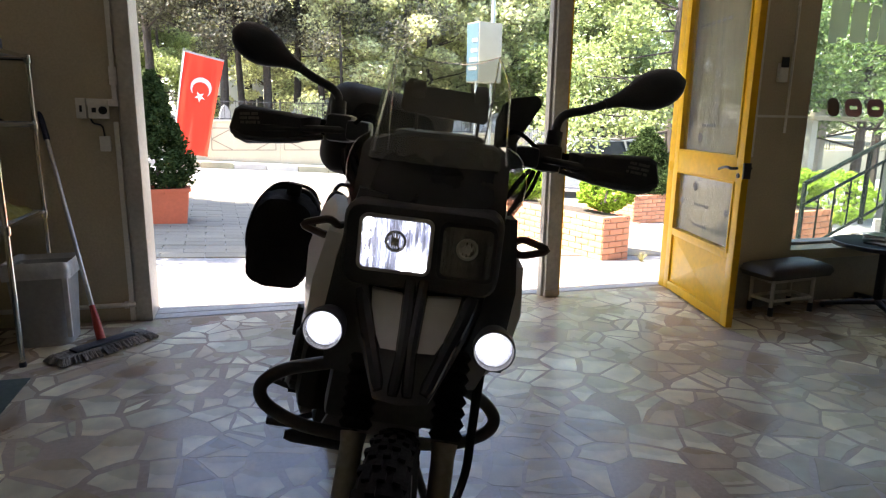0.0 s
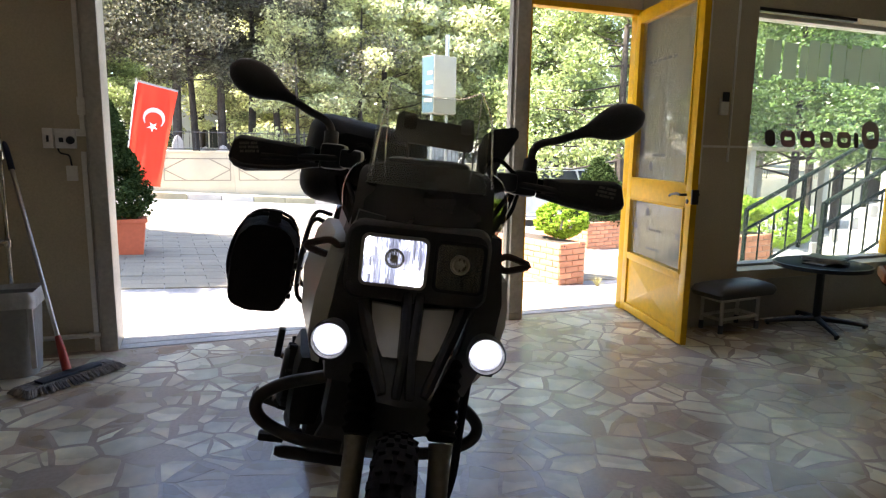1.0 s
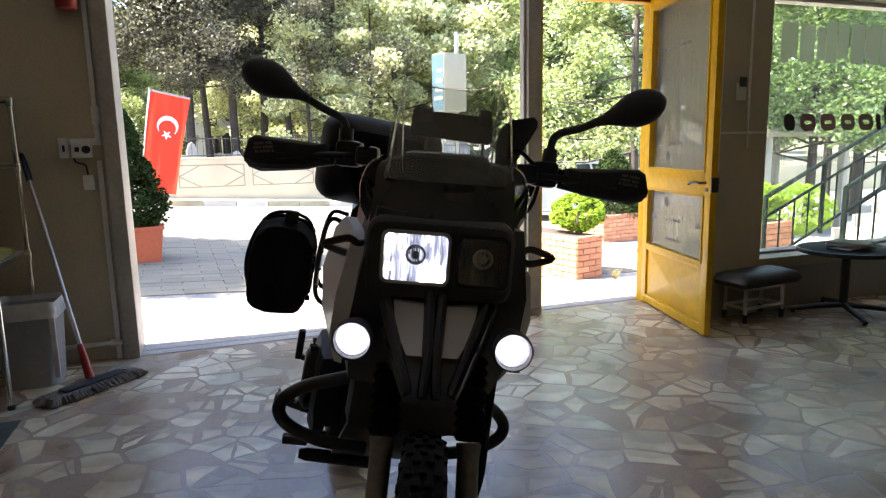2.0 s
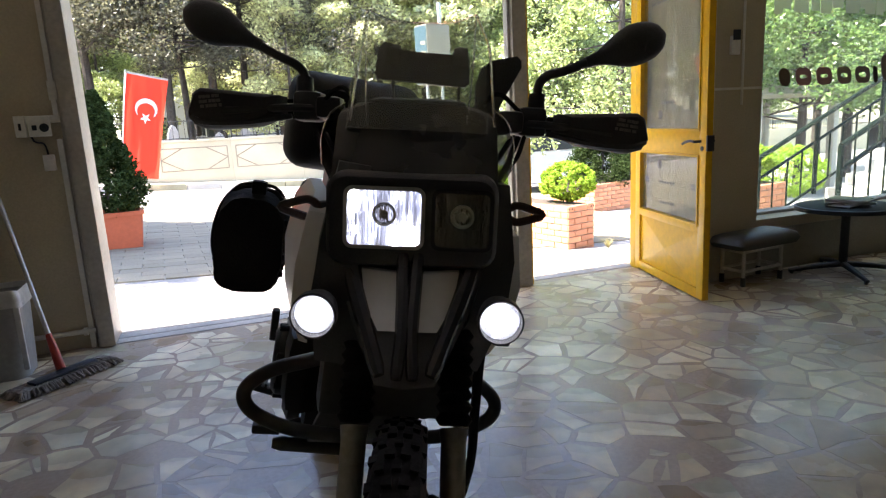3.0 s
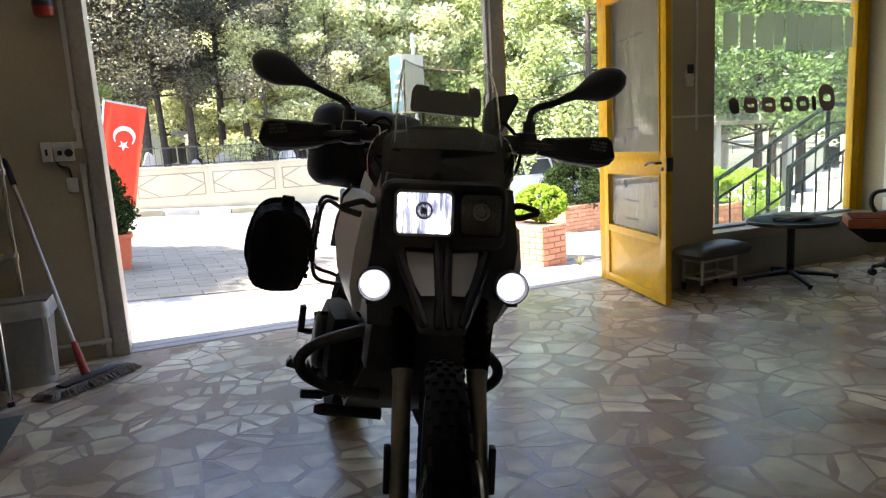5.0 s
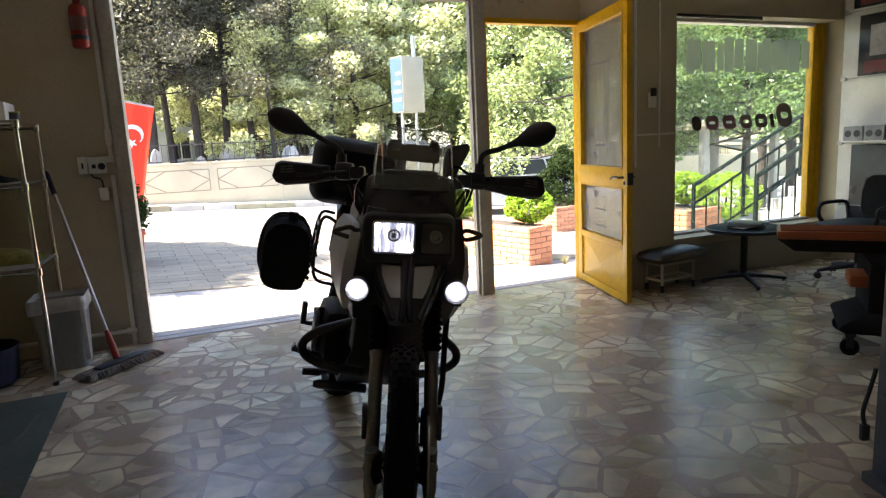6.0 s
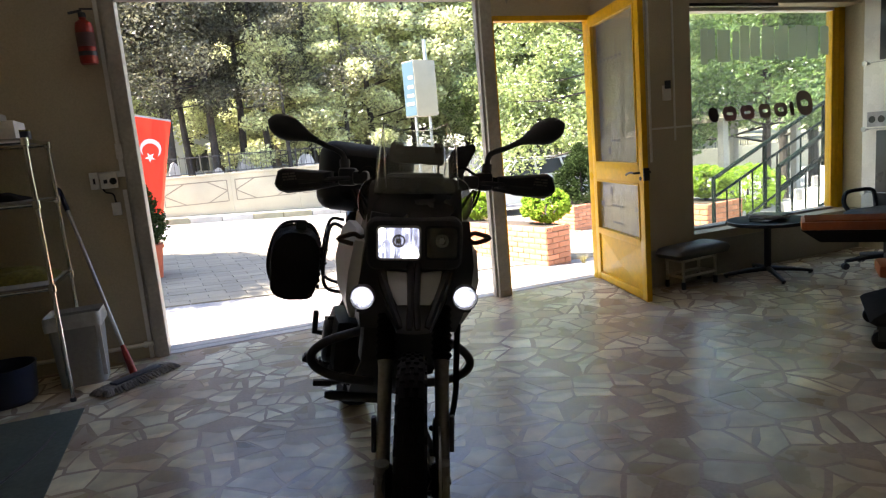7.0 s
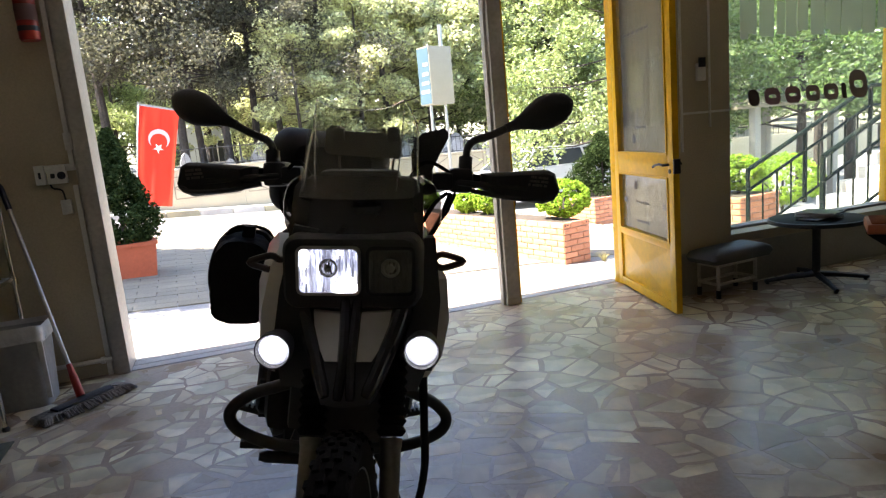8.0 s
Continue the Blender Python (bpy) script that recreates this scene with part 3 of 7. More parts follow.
def wheel(y, radius, width, rim, turn):
    lay = Matrix.Translation((0, y, radius)) @ Matrix.Rotation(radians(90), 4, "Y")
    w = width / 2
    bm = B()
    lathe(bm, [(rim, -w * 0.75), (rim + 0.02, -w * 0.95), (radius - 0.035, -w), (radius - 0.016, -w * 0.8), (radius - 0.010, -w * 0.4), (radius - 0.009, 0), (radius - 0.010, w * 0.4), (radius - 0.016, w * 0.8), (radius - 0.035, w), (rim + 0.02, w * 0.95), (rim, w * 0.75)], 40, lay)
    tyre = part("tyre", steered(bm) if turn else bm, RUBBER, bike, "black block-tread tyre")
    bm = B()
    rows = 76
    for k in range(rows):
        a = 2 * math.pi * k / rows
        for c, h in (((-0.26, 0.17), (0.26, 0.17), (-0.80, 0.15)) if k % 2 else ((0.0, 0.15), (-0.54, 0.15), (0.54, 0.15), (0.80, 0.13))):
            lift = -0.001 if abs(c) < 0.3 else (-0.004 if abs(c) < 0.7 else -0.014)
            block = Matrix.Translation((0, y, radius)) @ Matrix.Rotation(a, 4, "X") @ Matrix.Translation((c * w, 0, radius - 0.010 + lift)) @ Matrix.Rotation(radians(28) * c, 4, "Y")
            box(bm, -h * w, h * w, -0.0085, 0.0085, -0.008, 0.007, 0, block)
    tread = part("tread", steered(bm) if turn else bm, RUBBER, tyre)
    tagged(tread, kind="stuff")
    bm = B()
    lathe(bm, [(rim - 0.02, -w * 0.5), (rim + 0.004, -w * 0.8), (rim - 0.012, -w * 0.3), (rim - 0.012, w * 0.3), (rim + 0.004, w * 0.8), (rim - 0.02, w * 0.5)], 40, lay)
    part("rim", steered(bm) if turn else bm, BLACK_STEEL, bike)
    bm = B()
    lathe(bm, [(0.022, -0.085), (0.05, -0.07), (0.03, -0.03), (0.03, 0.03), (0.05, 0.07), (0.022, 0.085)], 16, lay)
    part("hub", steered(bm) if turn else bm, ENGINE, bike)
    bm = B()
    for k in range(32):
        a = 2 * math.pi * k / 32
        s = -1 if k % 2 else 1
        b = a + (0.5 if (k // 2) % 2 else -0.5)
        tube(bm, [(s * 0.05, y + 0.045 * math.cos(b), radius + 0.045 * math.sin(b)), (0.0, y + (rim - 0.015) * math.cos(a), radius + (rim - 0.015) * math.sin(a))], 0.0022, 5)
    part("spokes", steered(bm) if turn else bm, STEEL, bike)
    bm = B()
    lathe(bm, [(0.10, -0.003), (0.14, -0.003), (0.14, 0.003), (0.10, 0.003)], 30, Matrix.Translation((0.072, y, radius)) @ Matrix.Rotation(radians(90), 4, "Y"))
    part("brake_disc", steered(bm) if turn else bm, STEEL, bike)


wheel(0.0, 0.345, 0.077, 0.268, True)
wheel(1.48, 0.32, 0.14, 0.225, False)

for s in (-1, 1):
    bm = B()
    lo, hi = on_fork(s * 0.081, 0.30, 0.03), on_fork(s * 0.081, 0.62)
    tube(bm, [lo + Vector((0, 0, -0.03)), lo, (lo + hi) / 2, hi - (hi - lo) * 0.06, hi], [0.016, 0.020, 0.020, 0.021, 0.024], 14)
    box(bm, s * 0.081 - 0.012, s * 0.081 + 0.012, -0.03, 0.03, 0.32, 0.37, 0.006)
    tube(bm, [(s * 0.062, 0, 0.345), (s * 0.104, 0, 0.345)], 0.010, 10)
    tube(bm, [(s * 0.081, 0.0, 0.345), (s * 0.081, -0.01, 0.40)], 0.02, 10)
    part("fork_leg", steered(bm), FORK_METAL, bike, "bare grey metal fork leg")
    bm = B()
    a, b = on_fork(s * 0.081, 0.625), on_fork(s * 0.081, 0.87)
    n = 29
    tube(bm, [a + (b - a) * k / (n - 1) for k in range(n)], [0.031 if k % 2 else 0.024 for k in range(n)], 14)
    part("fork_gaiter", steered(bm), RUBBER, bike, "ribbed black rubber gaiter")
    bm = B()
    tube(bm, [on_fork(s * 0.081, 0.86), on_fork(s * 0.081, 1.07)], 0.021, 12)
    part("fork_tube", steered(bm), STEEL, bike)
    bm = B()
    box(bm, s * 0.107 - 0.007, s * 0.107 + 0.007, 0.05, 0.075, 0.40, 0.50, 0.005)
    part("fork_guard", steered(bm), BLACK_PLASTIC, bike)
bm = B()
box(bm, -0.135, 0.135, -0.025, 0.025, -0.015, 0.015, 0.008, Matrix.Translation(on_fork(0, 0.90)) @ Matrix.Rotation(-RAKE, 4, "X"))
box(bm, -0.135, 0.135, -0.03, 0.03, -0.015, 0.015, 0.008, Matrix.Translation(on_fork(0, 1.06)) @ Matrix.Rotation(-RAKE, 4, "X"))
part("fork_clamp", steered(bm), BLACK_STEEL, bike)
bm = B()
box(bm, 0.055, 0.085, 0.10, 0.16, 0.36, 0.46, 0.01)
part("brake_caliper", steered(bm), BLACK_STEEL, bike)
# handlebar, grips, guards, levers, mirrors
BAR = [(-0.37, 0.565, 1.137), (-0.24, 0.535, 1.141), (-0.12, 0.47, 1.115), (0, 0.44, 1.08), (0.12, 0.47, 1.105), (0.24, 0.535, 1.129), (0.37, 0.565, 1.124)]
bm = B()
tube(bm, smooth_line(BAR), 0.013, 12)
box(bm, -0.05, 0.05, 0.41, 0.47, 1.05, 1.10, 0.01)
part("handlebar", steered(bm), BLACK_STEEL, bike)
def raised(bm, lift):
    bmesh.ops.translate(bm, vec=(0, 0, lift), verts=bm.verts[:])
    return bm


for s in (-1, 1):
    lift = 0.022 if s < 0 else 0.009
    bm = B()
    n = 12
    tube(bm, [(s * (0.245 + 0.13 * k / n), 0.537 + 0.028 * k / n, 1.12 - 0.004 * k / n) for k in range(n + 1)], [0.019 if k % 2 else 0.017 for k in range(n + 1)], 12)
    part("grip", steered(raised(bm, lift)), RUBBER, bike)
    bm = B()
    tube(bm, smooth_line([(s * 0.21, 0.50, 1.118), (s * 0.26, 0.46, 1.115), (s * 0.38, 0.47, 1.105)]), 0.008, 8)
    part("lever", steered(raised(bm, lift)), BLACK_STEEL, bike)
    bm = B()
    box(bm, s * 0.225 - 0.030, s * 0.225 + 0.030, 0.49, 0.56, 1.092, 1.152, 0.014)
    box(bm, s * 0.180 - 0.026, s * 0.180 + 0.026, 0.47, 0.53, 1.098, 1.142, 0.012)
    tube(bm, [(s * 0.235, 0.52, 1.14), (s * 0.237, 0.53, 1.178)], 0.017, 10)
    tube(bm, [(s * 0.150, 0.49, 1.105), (s * 0.205, 0.505, 1.128)], 0.006, 6)
    part("switch_block", steered(raised(bm, lift)), BLACK_PLASTIC, bike)
    # hand guard: a bevelled shell with a lip along its foot
    shape = [(0.272, 1.104), (0.325, 1.086), (0.425, 1.084), (0.455, 1.096), (0.468, 1.118), (0.450, 1.160), (0.432, 1.167), (0.272, 1.142)]
    mid = (sum(p[0] for p in shape) / 8, sum(p[1] for p in shape) / 8)
    bm = B()
    secs = []
    for y, f in ((0.452, 0.80), (0.458, 0.90), (0.470, 0.98), (0.485, 1.0), (0.535, 1.0), (0.537, 0.94), (0.500, 0.92), (0.480, 0.86)):
        secs.append([(s * (mid[0] + (x - mid[0]) * (f if x < 0.4 else 0.5 + f / 2)), y + 0.9 * max(0, x - 0.33) ** 2 * 2.2, mid[1] + (z - mid[1]) * f) for x, z in shape])
    loft(bm, secs)
    droop = Matrix.Translation((s * 0.245, 0, 1.12)) @ Matrix.Rotation(radians(s * 5.5), 4, "Y") @ Matrix.Translation((s * -0.245, 0, -1.12))
    bmesh.ops.transform(bm, matrix=droop, verts=bm.verts[:])
    guard = part("hand_guard", steered(raised(bm, lift)), MATTE_BLACK, bike, "black hand guard with a small pale sticker")
    bm = B()
    tube(bm, smooth_line([(s * 0.25, 0.462, 1.100), (s * 0.34, 0.456, 1.093), (s * 0.42, 0.470, 1.097), (s * 0.458, 0.492, 1.112)]), [0.006] * 18 + [0.004], 6)
    bmesh.ops.transform(bm, matrix=droop, verts=bm.verts[:])
    part("lip", steered(raised(bm, lift)), BLACK_PLASTIC, guard)
    bm = B()
    for row in range(3):
        for col in range(5):
            x0 = 0.383 + 0.0095 * col + 0.002 * row
            x1 = x0 + (0.0078 if (row + col) % 3 else 0.005)
            v = [bm.verts.new((s * x, 0.4505 + d + 0.9 * max(0, x - 0.33) ** 2 * 2.2, 1.126 + 0.009 * row + dz)) for x, dz, d in ((x0, 0, 0), (x1, 0, 0), (x1, 0.0055, 0), (x0, 0.0055, 0), (x0, 0, 0.003), (x1, 0, 0.003), (x1, 0.0055, 0.003), (x0, 0.0055, 0.003))]
            for f in ((0, 1, 2, 3), (7, 6, 5, 4), (0, 4, 5, 1), (1, 5, 6, 2), (2, 6, 7, 3), (3, 7, 4, 0)):
                bm.faces.new([v[k] for k in f])
    bmesh.ops.transform(bm, matrix=droop, verts=bm.verts[:])
    tagged(part("sticker", steered(raised(bm, lift)), STICKER_GREY, guard, "worn grey sticker in plain bars", smooth=False), kind="stuff")
    # mirror: a teardrop housing that tapers into its arm
    bm = B()
    reach = 0.008 if s > 0 else 0.0
    stem = smooth_line([(s * 0.235, 0.53, 1.15), (s * 0.238, 0.535, 1.190), (s * 0.244, 0.545, 1.214), (s * 0.262, 0.545, 1.230), (s * 0.30 + reach * 0.6, 0.547, 1.246 - reach * 0.3), (s * 0.37 + reach, 0.555, 1.282 - reach * 0.5)], 5)
    tube(bm, stem, [0.017 if k < 5 else 0.0095 for k in range(len(stem))], 10)
    part("mirror_arm", steered(bm), BLACK_STEEL, bike)
    outer, inner = Vector((s * 0.494 + reach, 0.572, 1.330 - reach * 0.5)), Vector((s * 0.328 + reach, 0.548, 1.262 - reach * 0.5))
    way = (inner - outer).normalized()
    face = Vector((0, 1, 0)) - way * way.y
    face.normalize()
    up = way.cross(face).normalized()
    if up.z < 0:
        up = -up
    length = (inner - outer).length
    bm = B()
    secs, glass = [], []
    for k in range(15):
        u = k / 14
        h = 0.043 * math.sqrt(max(0.012, 1 - ((u - 0.38) / 0.385) ** 2)) if u < 0.38 else 0.011 + 0.032 * (0.5 + 0.5 * math.cos(math.pi * (u - 0.38) / 0.62)) ** 1.15
        c = outer + way * length * u
        ring = []
        for j in range(14):
            b = 2 * math.pi * j / 14
            d = math.cos(b)
            ring.append(c + up * (h * math.sin(b)) + face * (-(0.034 * h / 0.043) * d if d > 0 else -0.010 * d))
        secs.append(ring)
        if u < 0.85:
            glass.append((c + up * h * 0.9 + face * 0.0115, c - up * h * 0.9 + face * 0.0115))
    loft(bm, secs)
    part("mirror_housing", steered(bm), BLACK_PLASTIC, bike)
    bm = B()
    pairs = [(bm.verts.new(a), bm.verts.new(b)) for a, b in glass]
    for p, q in zip(pairs, pairs[1:]):
        bm.faces.new((p[0], q[0], q[1], p[1]))
    part("mirror_glass", steered(bm), CHROME, bike)

# nose: headlamp unit, beak, side panels (fixed to the frame)
bm = B()
def nose_section(y, w, h, cz, r):
    return [(x + 0.0, y, cz + z) for x, z in rounded(w, h, r, 4)]
loft(bm, [nose_section(0.205, 0.262, 0.138, 0.955, 0.026), nose_section(0.214, 0.276, 0.150, 0.956, 0.03), nose_section(0.29, 0.288, 0.160, 0.955, 0.035), nose_section(0.40, 0.25, 0.16, 0.955, 0.04)])
part("headlamp_housing", steered(bm), BLACK_PLASTIC, bike, "black headlamp housing")


def lamp_box(cx, w, h, lit):
    lay = Matrix.Translation((cx, 0.203, 0.961)) @ Matrix.Rotation(radians(90), 4, "X")
    bm = B()
    outer, inner = rounded(w, h, 0.014, 4), rounded(w - 0.012, h - 0.012, 0.010, 4)
    n = len(outer)
    ro = [[bm.verts.new(lay @ Vector((x, y, z))) for x, y in o] for o, z in ((outer, -0.002), (outer, 0.008), (inner, 0.008), (inner, -0.002))]
    for a, b in zip(ro, ro[1:]):
        for k in range(n):
            bm.faces.new((a[k], a[(k + 1) % n], b[(k + 1) % n], b[k]))
    lamp = part("headlamp" if lit else "main_beam_lamp", steered(bm), BLACK_GLOSS if not lit else STEEL, bike, "lit square headlamp" if lit else "unlit dark lamp beside the lit one")
    bm = B()
    # fluted reflector in vertical strips of differing depth
    nx = 64 if lit else 30
    rnd = random.Random(5 + lit)
    for i in range(nx):
        x0, x1 = (-0.5 + i / nx) * (w - 0.012), (-0.5 + (i + 1) / nx) * (w - 0.012)
        cuts = [-0.5, *sorted(rnd.uniform(-0.45, 0.45) for _ in range(rnd.choice((1, 2, 3, 5)))), 0.5]
        for low, high in zip(cuts, cuts[1:]):
            y0, y1 = low * (h - 0.012), high * (h - 0.012)
            a, b = rnd.uniform(-0.0045, 0.0), rnd.uniform(-0.0045, 0.0)
            v = [bm.verts.new(lay @ Vector(p)) for p in ((x0, y0, a + 0.0055), (x1, y0, b + 0.0055), (x1, y1, a + 0.0055), (x0, y1, b + 0.0055))]
            bm.faces.new(v)
    part("reflector", steered(bm), BEAM_ON if lit else DIM_REFLECTOR, lamp, "bright fluted reflector" if lit else "dark reflector", smooth=False)
    bm = B()
    lathe(bm, [(0.019, 0.001), (0.019, 0.006), (0.015, 0.007), (0.012, 0.003), (0.008, 0.004), (0.007, 0.008), (0.0001, 0.009)], 24, lay @ Matrix.Translation((0.0, 0.006, 0)))
    part("bulb_shield", steered(bm), CHROME if lit else STEEL, lamp)
    if lit:
        for cx2, cy2, r in ((0.036, -0.026, 0.018), (0.048, -0.034, 0.010), (0.018, -0.036, 0.010), (-0.048, 0.034, 0.010), (-0.050, 0.012, 0.007), (-0.046, -0.020, 0.006), (0.022, 0.036, 0.005)):
            bm = B()
            lathe(bm, [(r, 0.0), (r * 0.8, 0.006), (0.0001, 0.008)], 20, lay @ Matrix.Translation((cx2, cy2, 0)))
            part("glowing_facet", steered(bm), LAMP_ON, lamp)
    bm = B()
    prism(bm, rounded(w - 0.012, h - 0.012, 0.010, 4), 0.002, lay @ Matrix.Translation((0, 0, 0.009)))
    lens = part("lens", steered(bm), CLEAR, lamp)
    lens.visible_shadow = False


lamp_box(-0.044, 0.129, 0.099, True)
lamp_box(0.080, 0.098, 0.098, False)

# beak: black shell with two white windows, a double middle rib and outer ribs
bm = B()
loft(bm, [[(-0.125, 0.27, 0.905), (0.0, 0.225, 0.905), (0.125, 0.27, 0.905), (0.12, 0.31, 0.91), (-0.12, 0.31, 0.91)],
          [(-0.118, 0.235, 0.86), (0.0, 0.205, 0.862), (0.118, 0.235, 0.86), (0.11, 0.28, 0.865), (-0.11, 0.28, 0.865)],
          [(-0.092, 0.185, 0.80), (0.0, 0.155, 0.802), (0.092, 0.185, 0.80), (0.09, 0.23, 0.80), (-0.09, 0.23, 0.80)],
          [(-0.066, 0.14, 0.755), (0.0, 0.11, 0.757), (0.066, 0.14, 0.755), (0.07, 0.19, 0.745), (-0.07, 0.19, 0.745)],
          [(-0.045, 0.10, 0.722), (0.0, 0.085, 0.722), (0.045, 0.10, 0.722), (0.05, 0.15, 0.712), (-0.05, 0.15, 0.712)]])
part("beak", steered(bm), BLACK_PLASTIC, bike)
for s in (-1, 1):
    bm = B()
    loft(bm, [[(s * 0.020, 0.205, 0.872), (s * 0.080, 0.222, 0.874), (s * 0.080, 0.230, 0.876), (s * 0.020, 0.214, 0.874)],
              [(s * 0.018, 0.184, 0.842), (s * 0.074, 0.200, 0.842), (s * 0.074, 0.208, 0.843), (s * 0.018, 0.192, 0.843)],
              [(s * 0.017, 0.158, 0.812), (s * 0.060, 0.172, 0.810), (s * 0.060, 0.180, 0.811), (s * 0.017, 0.166, 0.813)],
              [(s * 0.018, 0.141, 0.793), (s * 0.046, 0.152, 0.790), (s * 0.046, 0.160, 0.791), (s * 0.018, 0.150, 0.794)]])
    part("beak_plate", steered(bm), WHITE_BODY, bike, "white painted plate between black ribs")
    bm = B()
    tube(bm, smooth_line([(s * 0.012, 0.212, 0.90), (s * 0.009, 0.172, 0.84), (s * 0.008, 0.135, 0.795), (s * 0.012, 0.090, 0.735)]), [0.011] * 12 + [0.010] * 6 + [0.008], 8)
    part("beak_rib", steered(bm), BLACK_GLOSS, bike)
    bm = B()
    tube(bm, smooth_line([(s * 0.105, 0.238, 0.90), (s * 0.090, 0.208, 0.85), (s * 0.066, 0.165, 0.795), (s * 0.038, 0.105, 0.735)]), [0.014] * 12 + [0.012] * 6 + [0.008], 8)
    part("beak_rib", steered(bm), BLACK_GLOSS, bike)
    # tall side panel: white outside, black inside
    bm = B()
    loft(bm, [[(s * 0.158, 0.37, 0.968), (s * 0.180, 0.39, 0.968), (s * 0.190, 0.56, 0.978), (s * 0.165, 0.56, 0.978)],
              [(s * 0.160, 0.29, 0.94), (s * 0.190, 0.31, 0.94), (s * 0.21, 0.55, 0.95), (s * 0.18, 0.55, 0.95)],
              [(s * 0.168, 0.26, 0.85), (s * 0.202, 0.29, 0.85), (s * 0.225, 0.52, 0.86), (s * 0.19, 0.52, 0.86)],
              [(s * 0.170, 0.29, 0.76), (s * 0.200, 0.31, 0.76), (s * 0.215, 0.46, 0.78), (s * 0.18, 0.46, 0.78)],
              [(s * 0.165, 0.33, 0.70), (s * 0.18, 0.34, 0.70), (s * 0.19, 0.42, 0.72), (s * 0.17, 0.42, 0.72)]])
    part("side_panel", bm, WHITE_BODY, bike, "white painted side panel")
    bm = B()
    loft(bm, [[(s * 0.10, 0.26, 1.03), (s * 0.15, 0.29, 1.03), (s * 0.15, 0.45, 1.04), (s * 0.10, 0.45, 1.04)],
              [(s * 0.11, 0.23, 0.90), (s * 0.168, 0.25, 0.90), (s * 0.17, 0.45, 0.90), (s * 0.11, 0.45, 0.90)],
              [(s * 0.09, 0.21, 0.80), (s * 0.172, 0.26, 0.80), (s * 0.17, 0.45, 0.80), (s * 0.09, 0.45, 0.80)],
              [(s * 0.05, 0.22, 0.70), (s * 0.150, 0.30, 0.68), (s * 0.15, 0.45, 0.68), (s * 0.05, 0.45, 0.70)]])
    part("cowl", bm, BLACK_PLASTIC, bike)
    # turn signal: an open leaf-shaped ring on a stalk
    bm = B()
    ring = [(0.0, 0.0), (0.020, 0.0145), (0.044, 0.0105), (0.070, 0.0), (0.044, -0.0105), (0.020, -0.0145)]
    line = smooth_line([Vector((s * (0.158 + x), 0.318 if s > 0 else 0.285, 0.963 + z)) for x, z in ring + ring[:1]], 4)[:-1]
    tube(bm, line, 0.0075, 8, closed=True)
    signal = part("turn_signal", steered(bm), AMBER, bike, "dark amber leaf-shaped turn signal")
    bm = B()
    tube(bm, [(s * 0.10, 0.34, 0.968), (s * 0.164, 0.318 if s > 0 else 0.287, 0.963)], 0.012, 8)
    part("stalk", steered(bm), BLACK_PLASTIC, signal)
    # round auxiliary lamp
    lay = Matrix.Translation((s * 0.144, 0.150, 0.813)) @ Matrix.Rotation(radians(90), 4, "X")
    bm = B()
    lathe(bm, [(0.012, -0.055), (0.030, -0.045), (0.036, -0.012), (0.036, 0.010), (0.033, 0.012), (0.0315, 0.008), (0.0312, -0.018)], 28, lay)
    box(bm, s * 0.152 - 0.012, s * 0.152 + 0.012, 0.17, 0.23, 0.765, 0.79, 0.004)
    tube(bm, [(s * 0.15, 0.20, 0.775), (s * 0.12, 0.30, 0.77)], 0.009, 8)
    lamp = part("auxiliary_lamp", steered(bm), MATTE_BLACK, bike, "round lit auxiliary lamp")
    bm = B()
    lathe(bm, [(0.0185, -0.004), (0.015, 0.000), (0.0001, 0.003)], 28, lay)
    part("lens", steered(bm), LAMP_ON, lamp, "glowing white lens")
    bm = B()
    rnd = random.Random(31 + s)
    rows = (0.0185, 0.0225, 0.0265, 0.0308)
    for r0, r1 in zip(rows, rows[1:]):
        for k in range(22):
            a0, a1 = 2 * math.pi * k / 22, 2 * math.pi * (k + 1) / 22
            lift = rnd.uniform(-0.002, 0.0)
            v = [bm.verts.new(lay @ Vector((r * math.cos(a), r * math.sin(a), -0.006 + 0.25 * (r - 0.0185) + lift))) for r, a in ((r0, a0), (r1, a0), (r1, a1), (r0, a1))]
            bm.faces.new(v)
    part("reflector", steered(bm), BEAM_ON, lamp, "bright faceted reflector", smooth=False)
    bm = B()
    prism(bm, [(0.0312 * math.cos(2 * math.pi * k / 28), 0.0312 * math.sin(2 * math.pi * k / 28)) for k in range(28)], 0.002, lay @ Matrix.Translation((0, 0, 0.005)))
    cover = part("cover_glass", steered(bm), CLEAR, lamp)
    cover.visible_shadow = False

